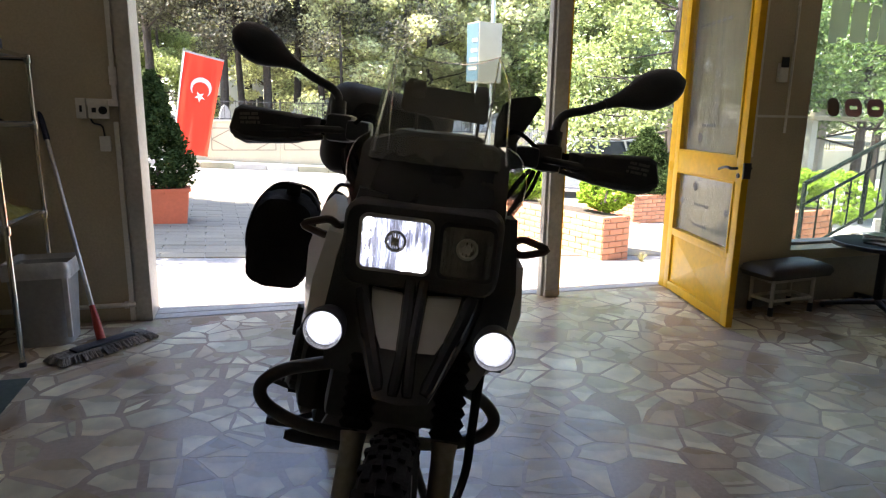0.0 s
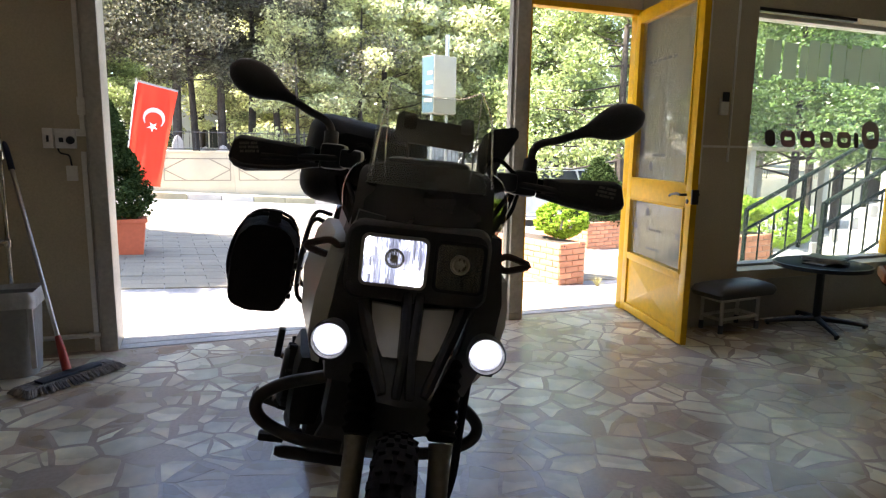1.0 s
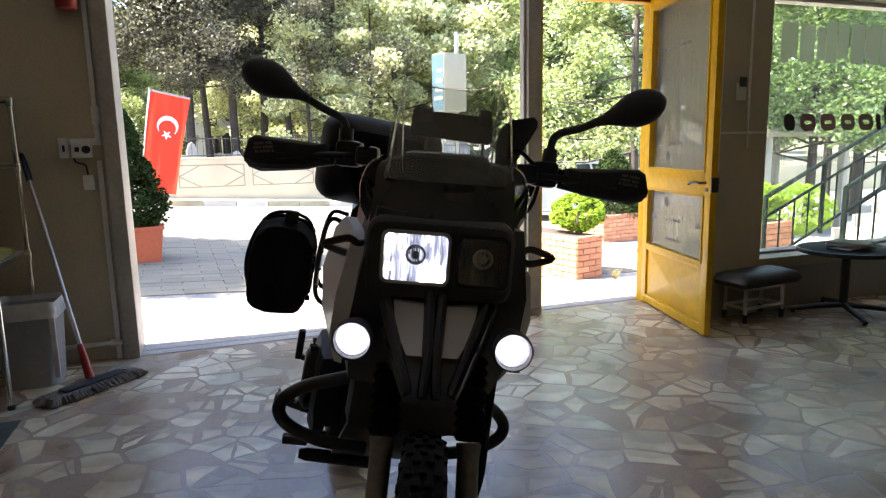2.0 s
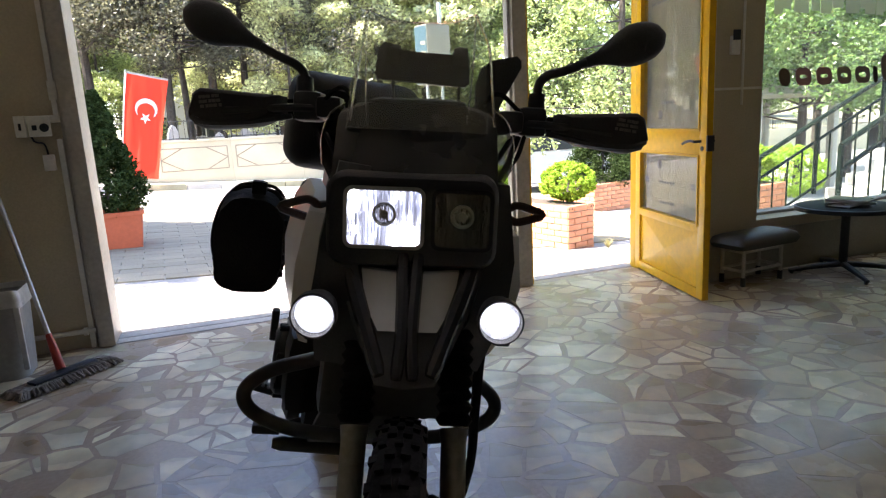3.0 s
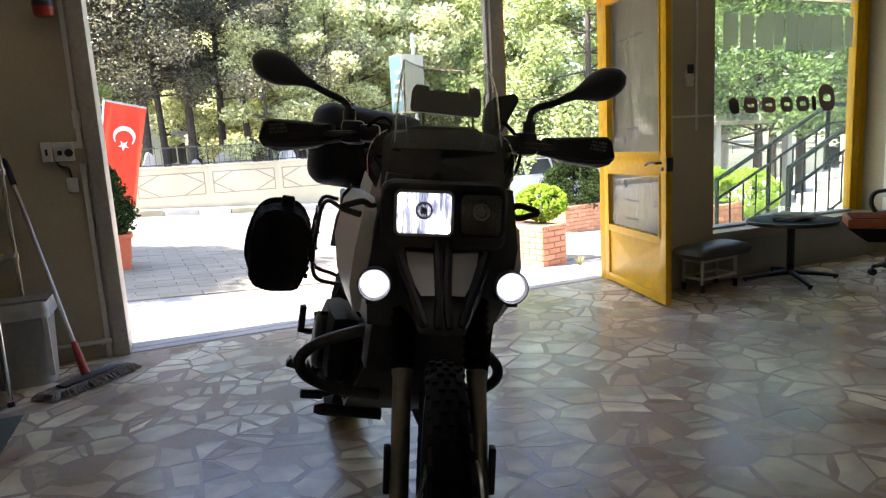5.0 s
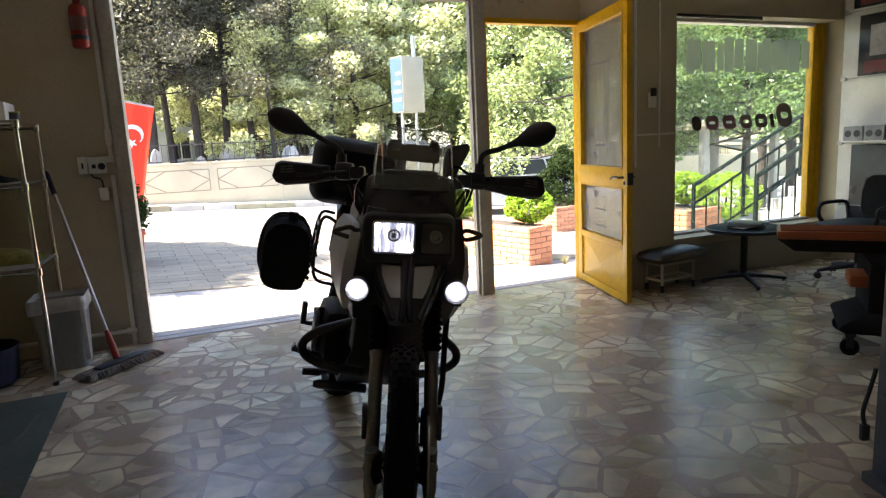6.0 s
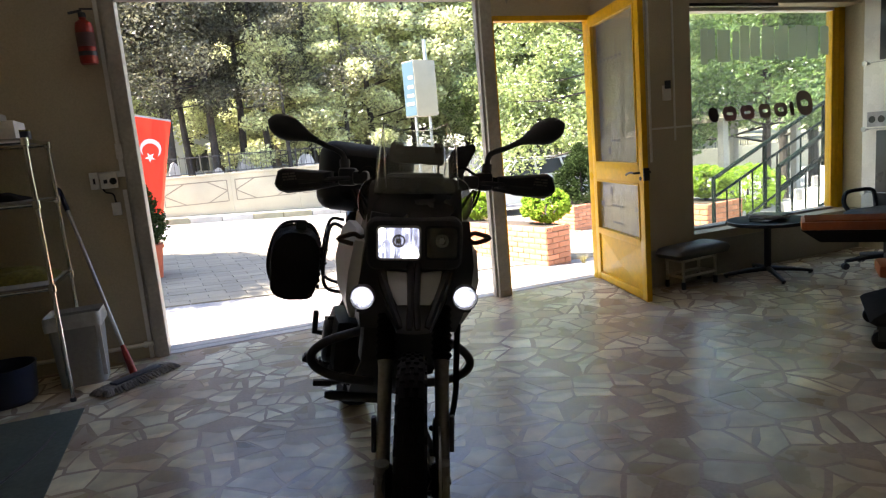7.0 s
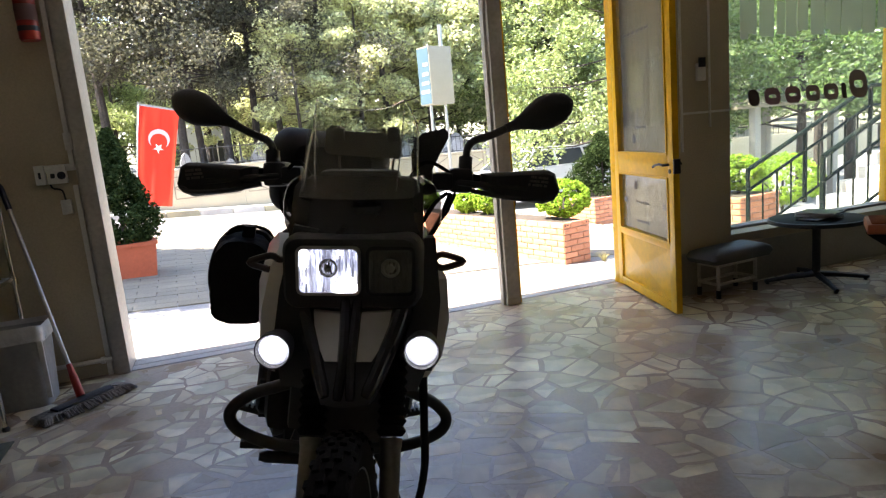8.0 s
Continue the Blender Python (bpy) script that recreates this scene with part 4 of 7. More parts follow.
# windscreen: smoked shield, clear extension, cross bar with two knobs
def curved_sheet(y0, lean, w0, w1, z0, z1, bow, thick, rows=8, cols=12, cx=0.0, notch=0.0, drop=0.0):
    bm = B()
    layers = []
    for off in (0.0, thick):
        g = []
        for j in range(rows + 1):
            v = j / rows
            w = w0 + (w1 - w0) * v
            if v > 0.75:
                w *= 1 - 0.20 * ((v - 0.75) / 0.25) ** 3
            row = []
            for i in range(cols + 1):
                u = -1 + 2 * i / cols
                z = z0 + (z1 - z0) * v + (0.0 if v < 1 else notch * abs(u) ** 2) - drop * u * u * (1 - v)
                row.append(bm.verts.new((cx + u * w / 2, y0 + lean * v + bow * u * u + off, z)))
            g.append(row)
        layers.append(g)
    for g in layers:
        for a, b in zip(g, g[1:]):
            for k in range(cols):
                bm.faces.new((a[k], a[k + 1], b[k + 1], b[k]))
    a, b = layers
    rim = [(0, k) for k in range(cols)] + [(k, cols) for k in range(rows)] + [(rows, cols - k) for k in range(cols)] + [(rows - k, 0) for k in range(rows)]
    for p, q in zip(rim, rim[1:] + rim[:1]):
        bm.faces.new((a[p[0]][p[1]], a[q[0]][q[1]], b[q[0]][q[1]], b[p[0]][p[1]]))
    return bm


part("instrument_cowl", steered(curved_sheet(0.222, 0.075, 0.284, 0.278, 1.022, 1.146, 0.050, 0.010, rows=12, cols=20, drop=0.018)), SMOKED, bike, "dark smoked lower windscreen")
glass_screen = part("windscreen", steered(curved_sheet(0.248, 0.105, 0.245, 0.232, 1.10, 1.288, 0.055, 0.004, notch=0.024)), SCREEN, bike, "clear windscreen extension")
glass_screen.visible_shadow = False
bm = B()
for s in (-1, 1):
    k = 0.86 if s < 0 else 1.0
    tube(bm, smooth_line([(s * 0.132 * k, 0.406, 1.10), (s * 0.127 * k, 0.455, 1.18), (s * 0.122 * k, 0.50, 1.245), (s * 0.097, 0.50, 1.299)]), 0.0026, 5)
    # folds of the moulded sheet inside its edge
    tube(bm, smooth_line([(s * 0.084, 0.395, 1.10), (s * 0.092, 0.44, 1.19), (s * 0.097, 0.50, 1.297)]), 0.0015, 5)
    tube(bm, smooth_line([(s * 0.122 * k, 0.497, 1.243), (s * 0.100, 0.49, 1.225), (s * 0.088, 0.46, 1.20)]), 0.0012, 5)
tube(bm, smooth_line([(-0.097, 0.50, 1.299), (-0.055, 0.477, 1.279), (0.0, 0.466, 1.274), (0.055, 0.477, 1.279), (0.097, 0.50, 1.299)]), 0.0013, 5)
bmesh.ops.translate(bm, vec=(0, -0.112, 0.012), verts=bm.verts[:])
part("screen_edge", steered(bm), SCREEN_EDGE, bike, "pale polished edge of the windscreen")
bm = B()
prism(bm, [(-0.092, 0.024), (-0.086, 0.016), (0.070, 0.006), (0.077, 0.014), (0.076, 0.056), (0.068, 0.070), (0.056, 0.072), (0.046, 0.062), (-0.056, 0.066), (-0.064, 0.078), (-0.078, 0.078), (-0.088, 0.066)], 0.022, pose(0, 0.487, 1.182, 90, 0, 0))
tube(bm, [(-0.060, 0.472, 1.195), (-0.056, 0.45, 1.10)], 0.003, 8)
for s in (-1, 1):
    lathe(bm, [(0.004, -0.014), (0.016, -0.012), (0.018, 0.0), (0.016, 0.012), (0.004, 0.014)], 14, Matrix.Translation((s * 0.060, 0.472, 1.241)) @ Matrix.Rotation(radians(90), 4, "Y"))
tube(bm, [(0.060, 0.472, 1.195), (0.056, 0.45, 1.10)], 0.003, 8)
bmesh.ops.translate(bm, vec=(0.012, -0.092, -0.006), verts=bm.verts[:])
part("screen_bracket", steered(bm), SCREEN_PAD, bike, "dark grey screen bracket with rounded knobs")
bm = B()
box(bm, -0.09, 0.09, 0.36, 0.40, 1.05, 1.16, 0.02)
part("instrument_panel", steered(bm), BLACK_PLASTIC, bike)
bm = B()
prism(bm, [(0.108, 1.140), (0.150, 1.146), (0.194, 1.232), (0.193, 1.246), (0.184, 1.254), (0.134, 1.243), (0.116, 1.228), (0.106, 1.195)], 0.016, Matrix.Translation((0, 0.485, 0)) @ Matrix.Rotation(radians(90), 4, "X"))
tube(bm, [(0.14, 0.48, 1.18), (0.15, 0.49, 1.12)], 0.012, 8)
part("phone_holder", steered(bm), BLACK_PLASTIC, bike, "black phone holder on the handlebar")
bm = B()
for s in (-1, 1):
    tube(bm, smooth_line([(s * 0.20, 0.50, 1.15), (s * 0.14, 0.40, 1.175), (s * 0.09, 0.36, 1.11), (s * 0.04, 0.40, 1.02)]), 0.0045, 6)
    tube(bm, smooth_line([(s * 0.19, 0.50, 1.10), (s * 0.16, 0.36, 1.08), (s * 0.11, 0.33, 1.00)]), 0.005, 6)
part("cable", steered(bm), RUBBER, bike)

# tank, seat, engine, frame
bm = B()
loft(bm, [[(x, 0.50, 0.93 + z) for x, z in rounded(0.26, 0.20, 0.06)], [(x, 0.62, 0.955 + z) for x, z in rounded(0.32, 0.24, 0.08)], [(x, 0.78, 0.93 + z) for x, z in rounded(0.28, 0.22, 0.07)], [(x, 0.92, 0.87 + z) for x, z in rounded(0.20, 0.12, 0.05)]])
part("tank_cover", bm, WHITE_BODY, bike)
bm = B()
loft(bm, [[(x, 0.85, 0.87 + z) for x, z in rounded(0.18, 0.08, 0.03)], [(x, 1.10, 0.86 + z) for x, z in rounded(0.27, 0.09, 0.035)], [(x, 1.35, 0.90 + z) for x, z in rounded(0.25, 0.10, 0.035)], [(x, 1.56, 0.93 + z) for x, z in rounded(0.17, 0.07, 0.03)]])
part("seat", bm, BLACK_CLOTH, bike)
bm = B()
box(bm, -0.14, 0.14, 0.64, 1.00, 0.365, 0.54, 0.03)
box(bm, -0.09, 0.09, 0.56, 0.76, 0.50, 0.75, 0.02)
lathe(bm, [(0.10, 0), (0.10, 0.03), (0.07, 0.045), (0.0001, 0.045)], 24, Matrix.Translation((0.14, 0.85, 0.42)) @ Matrix.Rotation(radians(90), 4, "Y"))
lathe(bm, [(0.10, 0), (0.10, 0.03), (0.07, 0.045), (0.0001, 0.045)], 24, Matrix.Translation((-0.14, 0.85, 0.42)) @ Matrix.Rotation(radians(-90), 4, "Y"))
part("engine", bm, ENGINE, bike)
bm = B()
loft(bm, [[(-0.09, 0.52, 0.54), (0.09, 0.52, 0.54), (0.09, 0.54, 0.54), (-0.09, 0.54, 0.54)], [(-0.12, 0.55, 0.43), (0.12, 0.55, 0.43), (0.12, 0.57, 0.43), (-0.12, 0.57, 0.43)], [(-0.12, 0.66, 0.345), (0.12, 0.66, 0.345), (0.12, 0.66, 0.362), (-0.12, 0.66, 0.362)], [(-0.11, 1.0, 0.335), (0.11, 1.0, 0.335), (0.11, 1.0, 0.352), (-0.11, 1.0, 0.352)]])
part("skid_plate", bm, BLACK_STEEL, bike)
bm = B()
box(bm, -0.13, 0.13, 0.36, 0.44, 0.55, 0.80, 0.015)
part("radiator", bm, BLACK_STEEL, bike)
bm = B()
for s in (-1, 1):
    tube(bm, smooth_line([(s * 0.03, 0.42, 0.95), (s * 0.10, 0.70, 0.90), (s * 0.11, 1.0, 0.78), (s * 0.10, 1.05, 0.45)]), 0.016, 8)
    tube(bm, smooth_line([(s * 0.11, 1.0, 0.80), (s * 0.11, 1.30, 0.84), (s * 0.09, 1.62, 0.93)]), 0.014, 8)
    tube(bm, [(s * 0.10, 1.0, 0.45), (s * 0.11, 1.48, 0.32)], 0.022, 8)
part("frame", bm, BLACK_STEEL, bike)
for s in (-1, 1):
    bm = B()
    loop = smooth_line([(s * 0.05, 0.46, 0.655), (s * 0.15, 0.49, 0.612), (s * 0.232, 0.52, 0.572), (s * 0.280, 0.53, 0.530), (s * 0.281, 0.53, 0.494), (s * 0.245, 0.53, 0.464), (s * 0.17, 0.51, 0.448), (s * 0.06, 0.50, 0.442)], 6)
    tube(bm, loop if s > 0 else [Vector((p.x * 0.95, p.y, p.z)) for p in loop], 0.0155, 12)
    part("crash_bar", bm, BLACK_STEEL, bike, "black tubular crash bar")
    bm = B()
    lay = Matrix.Translation((s * 0.225, 0.872, 0.388)) @ Matrix.Rotation(radians(-s * 14), 4, "Y")
    box(bm, -0.06, 0.06, -0.02, 0.02, -0.012, 0.006, 0.004, lay)
    tube(bm, [(s * 0.12, 0.90, 0.35), (s * 0.18, 0.88, 0.375)], 0.013, 8)
    peg = part("foot_peg", bm, BLACK_STEEL, bike, "ridged black foot peg")
    bm = B()
    for k in range(8):
        box(bm, -0.056 + 0.0145 * k, -0.049 + 0.0145 * k, -0.022, 0.022, 0.005, 0.016, 0, lay)
    tagged(part("ridges", bm, BLACK_STEEL, peg), kind="stuff")
    bm = B()
    tube(bm, smooth_line([(s * 0.12, 1.10, 0.50), (s * 0.18, 1.17, 0.43), (s * 0.215, 1.19, 0.42)]), 0.011, 8)
    box(bm, s * 0.228 - 0.012, s * 0.228 + 0.012, 1.175, 1.215, 0.415, 0.515, 0.007)
    tube(bm, [(s * 0.175, 1.15, 0.44), (s * 0.185, 1.17, 0.50)], 0.007, 8)
    tube(bm, [(s * 0.12, 1.05, 0.62), (s * 0.17, 1.16, 0.44)], 0.010, 8)
    part("passenger_peg", bm, BLACK_STEEL, bike)
    bm = B()
    box(bm, min(s * 0.10, s * 0.195), max(s * 0.10, s * 0.195), 0.62, 0.92, 0.42, 0.62, 0.045)
    lathe(bm, [(0.085, 0.0), (0.085, 0.018), (0.070, 0.030), (0.0001, 0.032)], 28, Matrix.Translation((s * 0.19, 0.76, 0.51)) @ Matrix.Rotation(radians(90 * s), 4, "Y"))
    for k in range(7):
        a = 2 * math.pi * k / 7
        lathe(bm, [(0.007, 0.0), (0.007, 0.022), (0.0001, 0.023)], 8, Matrix.Translation((s * 0.19, 0.76 + 0.088 * math.cos(a), 0.51 + 0.088 * math.sin(a))) @ Matrix.Rotation(radians(90 * s), 4, "Y"))
    part("engine_cover", bm, ENGINE, bike)
    bm = B()
    for k in range(7):
        box(bm, s * 0.065 - 0.028, s * 0.065 + 0.028, 0.50, 0.62, 0.60 + 0.018 * k, 0.607 + 0.018 * k)
    part("cooling_fin_block", bm, ENGINE, bike)
    # clear side wing of the screen
    bm = B()
    loft(bm, [[(s * 0.130, 0.352 + o, 1.145), (s * 0.160, 0.378 + o, 1.125), (s * 0.178, 0.395 + o, 1.085), (s * 0.176, 0.388 + o, 1.035), (s * 0.150, 0.345 + o, 1.000)] for o in (0.0, 0.003)])
    wing = part("screen_wing", steered(bm), SMOKE_LIGHT, bike, "thin smoked side wing of the windscreen")
    wing.visible_shadow = False
    bm = B()
    tube(bm, smooth_line([(s * 0.130, 0.351, 1.146), (s * 0.161, 0.377, 1.126), (s * 0.179, 0.394, 1.085), (s * 0.177, 0.387, 1.035)]), 0.0009, 5)
    part("wing_edge", steered(bm), SCREEN_EDGE, bike, "pale polished edge of a screen wing")
    bm = B()
    tube(bm, smooth_line([(s * 0.20, 0.50, 1.10), (s * 0.17, 0.47, 1.03), (s * 0.13, 0.44, 0.97), (s * 0.08, 0.40, 0.90)]), 0.006, 7)
    tube(bm, smooth_line([(s * 0.21, 0.49, 1.10), (s * 0.19, 0.43, 1.06), (s * 0.15, 0.41, 1.00), (s * 0.09, 0.36, 0.80), (s * 0.085, 0.20, 0.60)]), 0.0045, 7)
    part("brake_hose", steered(bm), RUBBER, bike)
bm = B()
tube(bm, smooth_line([(-0.12, 0.80, 0.34), (-0.19, 0.70, 0.36), (-0.21, 0.655, 0.375)]), 0.009, 8)
box(bm, -0.25, -0.185, 0.635, 0.662, 0.370, 0.392, 0.006)
part("brake_pedal", bm, BLACK_STEEL, bike)
bm = B()
tube(bm, [(-0.20, 0.70, 0.318), (-0.18, 0.70, 0.318), (0.0, 0.70, 0.31)], [0.012, 0.018, 0.018], 10)
part("cross_tube", bm, BLACK_STEEL, bike)
bm = B()
tube(bm, smooth_line([(0.150, 0.26, 0.79), (0.172, 0.36, 0.70), (0.205, 0.43, 0.54), (0.228, 0.47, 0.40), (0.225, 0.52, 0.27), (0.19, 0.60, 0.24)]), 0.0105, 8)
part("lamp_cable_sleeve", bm, RUBBER, bike, "long black cable sleeve from lamp to crash bar")
bm = B()
tube(bm, [(0.12, 0.86, 0.32), (0.19, 0.84, 0.20), (0.262, 0.80, 0.066)], 0.013, 10)
box(bm, -0.03, 0.03, -0.04, 0.04, 0.0, 0.014, 0.004, pose(0.265, 0.80, 0.0565, 0, -12.0, 0))
part("side_stand", bm, BLACK_STEEL, bike, "black side stand")
# luggage rack and bags
bm = B()
tube(bm, smooth_line([(-0.10, 1.20, 0.86), (-0.19, 1.22, 0.90), (-0.21, 1.24, 0.80), (-0.20, 1.26, 0.62), (-0.10, 1.20, 0.60)]), 0.008, 8)
tube(bm, smooth_line([(-0.12, 1.5, 0.90), (-0.19, 1.5, 0.88), (-0.20, 1.5, 0.64), (-0.10, 1.4, 0.60)]), 0.008, 8)
for k in range(4):
    tube(bm, [(-0.205, 1.24, 0.66 + 0.06 * k), (-0.20, 1.50, 0.68 + 0.06 * k)], 0.006, 6)
part("luggage_frame", bm, BLACK_STEEL, bike)
bm = B()
secs = []
for k in range(9):
    u = k / 8
    sx = 0.88 + 0.12 * math.sin(math.pi * u)
    ring = []
    for j in range(26):
        b = 2 * math.pi * j / 26
        c, d = math.cos(b), math.sin(b)
        x = math.copysign(abs(c) ** 0.5, c) * 0.116 * (1 - 0.10 * max(0, d))
        z = math.copysign(abs(d) ** 0.62, d) * 0.166
        ring.append((-0.334 + x * sx + 0.008 * noise.noise((c * 3, d * 3, u * 4)), 1.24 + 0.38 * u, 0.695 + z * sx + 0.010 * noise.noise((d * 3, u * 3, c * 3))))
    secs.append(ring)
loft(bm, secs)
bmesh.ops.subdivide_edges(bm, edges=bm.edges[:], cuts=2, use_grid_fill=True)
for v in bm.verts:
    v.co += 0.007 * Vector((noise.noise(v.co * 24), noise.noise(v.co * 20 + Vector((7, 0, 0))), noise.noise(v.co * 26 + Vector((0, 5, 0)))))
bag = part("side_bag", bm, BLACK_CLOTH, bike, "black soft side bag on a rack")
bm = B()
for y in (1.36, 1.50):
    tube(bm, smooth_line([(-0.235, y, 0.81), (-0.28, y, 0.862), (-0.385, y, 0.862), (-0.440, y, 0.79), (-0.452, y, 0.66), (-0.40, y, 0.535)]), 0.007, 6)
box(bm, -0.345, -0.300, 1.27, 1.33, 0.855, 0.896, 0.006)
for k in range(7):
    box(bm, -0.236, -0.222, 1.26, 1.28, 0.60 + 0.028 * k, 0.618 + 0.028 * k, 0.004)
part("strap", bm, BLACK_CLOTH, bag)
bm = B()
secs = []
for k in range(11):
    u = k / 10
    s = math.sin(math.pi * (0.12 + 0.76 * u)) ** 0.5
    secs.append([(-0.054 + x * s, 1.16 + 0.40 * u, 1.108 + z * s) for x, z in rounded(0.43, 0.31, 0.07, 5)])
loft(bm, secs)
part("top_case", bm, CASE_BLACK, bike, "rounded black top case")
bm = B()
box(bm, -0.11, 0.11, 1.22, 1.58, 0.965, 0.98, 0.005)
part("rear_rack", bm, BLACK_STEEL, bike)
bm = B()
loft(bm, [[(-0.08, 1.60, 0.90), (0.08, 1.60, 0.90), (0.08, 1.60, 0.92), (-0.08, 1.60, 0.92)], [(-0.09, 1.78, 0.80), (0.09, 1.78, 0.80), (0.09, 1.79, 0.81), (-0.09, 1.79, 0.81)], [(-0.09, 1.86, 0.66), (0.09, 1.86, 0.66), (0.09, 1.87, 0.66), (-0.09, 1.87, 0.66)]])
part("rear_mudguard", bm, BLACK_PLASTIC, bike)

# the beams of the lit lamps
LEAN = bike.matrix_basis @ STEER
for x, y, z, watts, cone in ((-0.043, 0.17, 0.961, 10, 30), (-0.144, 0.125, 0.813, 13, 46), (0.144, 0.125, 0.813, 13, 46)):
    beam = new("lamp_beam", bpy.data.lights.new("lamp_beam", "SPOT"))
    beam.data.energy, beam.data.spot_size, beam.data.spot_blend = watts, radians(cone), 0.8
    beam.data.color, beam.data.shadow_soft_size = (0.72, 0.83, 1.0), 0.02
    beam.matrix_basis = look(LEAN @ Vector((x, y, z)), LEAN @ Vector((x * 6.5, y - 1.6, z - (0.35 if z > 0.9 else 0.62))))

# ---- things inside ----
def door_leaf():
    """Local: hinge at the origin, leaf along +x, thickness along y, front face at -y."""
    a, b = Vector((3.455, 3.99, 0)), Vector((3.218, 3.045, 0))
    turn = math.degrees(math.atan2(b.y - a.y, b.x - a.x))
    w = (b - a).length
    door = thing("door_1", "open yellow steel door with two dusty glass panes", "door", pose(a.x, a.y, 0.012, 0, 0, turn), kind="structure")
    bm = B()
    for x0, x1, z0, z1 in ((0.0, 0.075, 0, 2.19), (w - 0.075, w, 0, 2.19), (0.075, w - 0.075, 2.115, 2.19), (0.075, w - 0.075, 0.86, 1.0), (0.075, w - 0.075, 0.0, 0.06), (0.075, w - 0.075, 0.40, 0.44)):
        box(bm, x0, x1, -0.02, 0.02, z0, z1, 0.003)
    for x0, x1 in ((0.075, 0.087), (w - 0.087, w - 0.075)):
        for z0, z1 in ((0.44, 0.86), (1.0, 2.115)):
            box(bm, x0, x1, -0.026, 0.026, z0, z1)
    for z0, z1 in ((0.44, 0.86), (1.0, 2.115)):
        box(bm, 0.087, w - 0.087, -0.026, 0.026, z0, z0 + 0.012)
        box(bm, 0.087, w - 0.087, -0.026, 0.026, z1 - 0.012, z1)
    part("leaf_frame", bm, YELLOW, door)
    bm = B()
    cx, cz = w / 2, 0.23
    for y, d in ((-0.006, -0.022), (0.006, 0.022)):
        c = [bm.verts.new(p) for p in ((0.07, y, 0.055), (w - 0.07, y, 0.055), (w - 0.07, y, 0.405), (0.07, y, 0.405))]
        top = bm.verts.new((cx, y + d, cz))
        for k in range(4):
            bm.faces.new((c[k], c[(k + 1) % 4], top))
    part("kick_panel", bm, YELLOW, door, "yellow sheet panel pressed to a shallow pyramid", smooth=False)
    for z0, z1 in ((0.45, 0.85), (1.01, 2.105)):
        bm = B()
        box(bm, 0.085, w - 0.085, -0.003, 0.003, z0, z1)
        p = part("pane", bm, DUSTY, door, "dusty glass pane with small stickers")
        p.visible_shadow = False
        bm = B()
        bars = ((0.36, 0.58, 0.655), (0.36, 0.58, 0.520), (0.14, 0.19, 0.665), (w - 0.19, w - 0.14, 0.665), (0.14, 0.19, 0.645), (w - 0.19, w - 0.14, 0.645)) if z0 < 1 else ((0.22, 0.66, 1.80), (0.37, 0.57, 1.17))
        for x0, x1, z in bars:
            n = 6
            for k in range(n):
                u = x0 + (x1 - x0) * k / n
                box(bm, u, u + (x1 - x0) / n * 0.72, -0.0065, -0.0045, z, z + 0.016)
        lathe(bm, [(0.030, 0), (0.030, 0.002), (0.018, 0.002), (0.018, 0)], 20, Matrix.Translation((0.36, -0.006, 1.10 if z0 > 1 else 0.78)) @ Matrix.Rotation(radians(90), 4, "X"))
        tagged(part("sticker", bm, STICKER_GREY, p, "small grey stickers in plain bars"), kind="stuff")
    bm = B()
    for s in (-1, 1):
        tube(bm, [(w - 0.06, s * 0.02, 0.94), (w - 0.06, s * 0.06, 0.94)], 0.008, 8)
        tube(bm, smooth_line([(w - 0.06, s * 0.06, 0.94), (w - 0.10, s * 0.065, 0.945), (w - 0.17, s * 0.062, 0.935), (w - 0.20, s * 0.06, 0.925)]), 0.008, 8)
        lathe(bm, [(0.014, 0), (0.014, 0.006), (0.0001, 0.006)], 14, Matrix.Translation((w - 0.04, s * 0.02, 0.90)) @ Matrix.Rotation(radians(-90 * s), 4, "X"))
    part("door_handle", bm, BLACK_STEEL, door, "dark lever handle")
    bm = B()
    box(bm, w, w + 0.016, -0.022, 0.022, 0.885, 0.975, 0.004)
    part("latch", bm, BLACK_STEEL, door)


door_leaf()

# shutter cords and small box beside the door outside
bm = B()
lathe(bm, [(0.045, -0.12), (0.045, 0.30), (0.050, 0.31), (0.050, 0.33), (0.0001, 0.335)], 18, Matrix.Translation((3.72, 4.36, 0)))
solid("door_stop_post", bm, BLACK_STEEL, "short dark post outside the yellow door", "post")

# banner on the transom, seen from behind
bm = B()
box(bm, -0.07, 1.56, 4.062, 4.066, 2.376, 2.77)
banner = solid("banner", bm, BANNER_WHITE, "white translucent banner with mirrored dark and red lettering", "banner", smooth=False)
bm = B()
box(bm, 1.56, 2.42, 4.062, 4.066, 2.376, 2.77)
part("grey_field", bm, BANNER_GREY, banner, "grey end of the banner")
MIRROR_FACE = Matrix.Rotation(radians(90), 4, "X") @ Matrix.Diagonal((-1, 1, 1, 1))
text_mesh("OTO ELEKTRİK FAR AYARI", 0.072, 0.001, BANNER_INK, "lettering", banner, Matrix.Translation((1.10, 4.0595, 2.455)) @ MIRROR_FACE)
text_mesh("STOP AMPUL ÇEŞİTLERİ", 0.072, 0.001, BANNER_RED, "lettering", banner, Matrix.Translation((0.225, 4.0595, 2.465)) @ MIRROR_FACE)
bm = B()
for k in range(17):
    if k not in (3, 12):
        box(bm, 1.60 + 0.045 * k, 1.632 + 0.045 * k, 4.0585, 4.0605, 2.41, 2.445)
for k in range(5):
    box(bm, 1.66 + 0.15 * k, 1.76 + 0.15 * k, 4.0585, 4.0605, 2.49, 2.65)
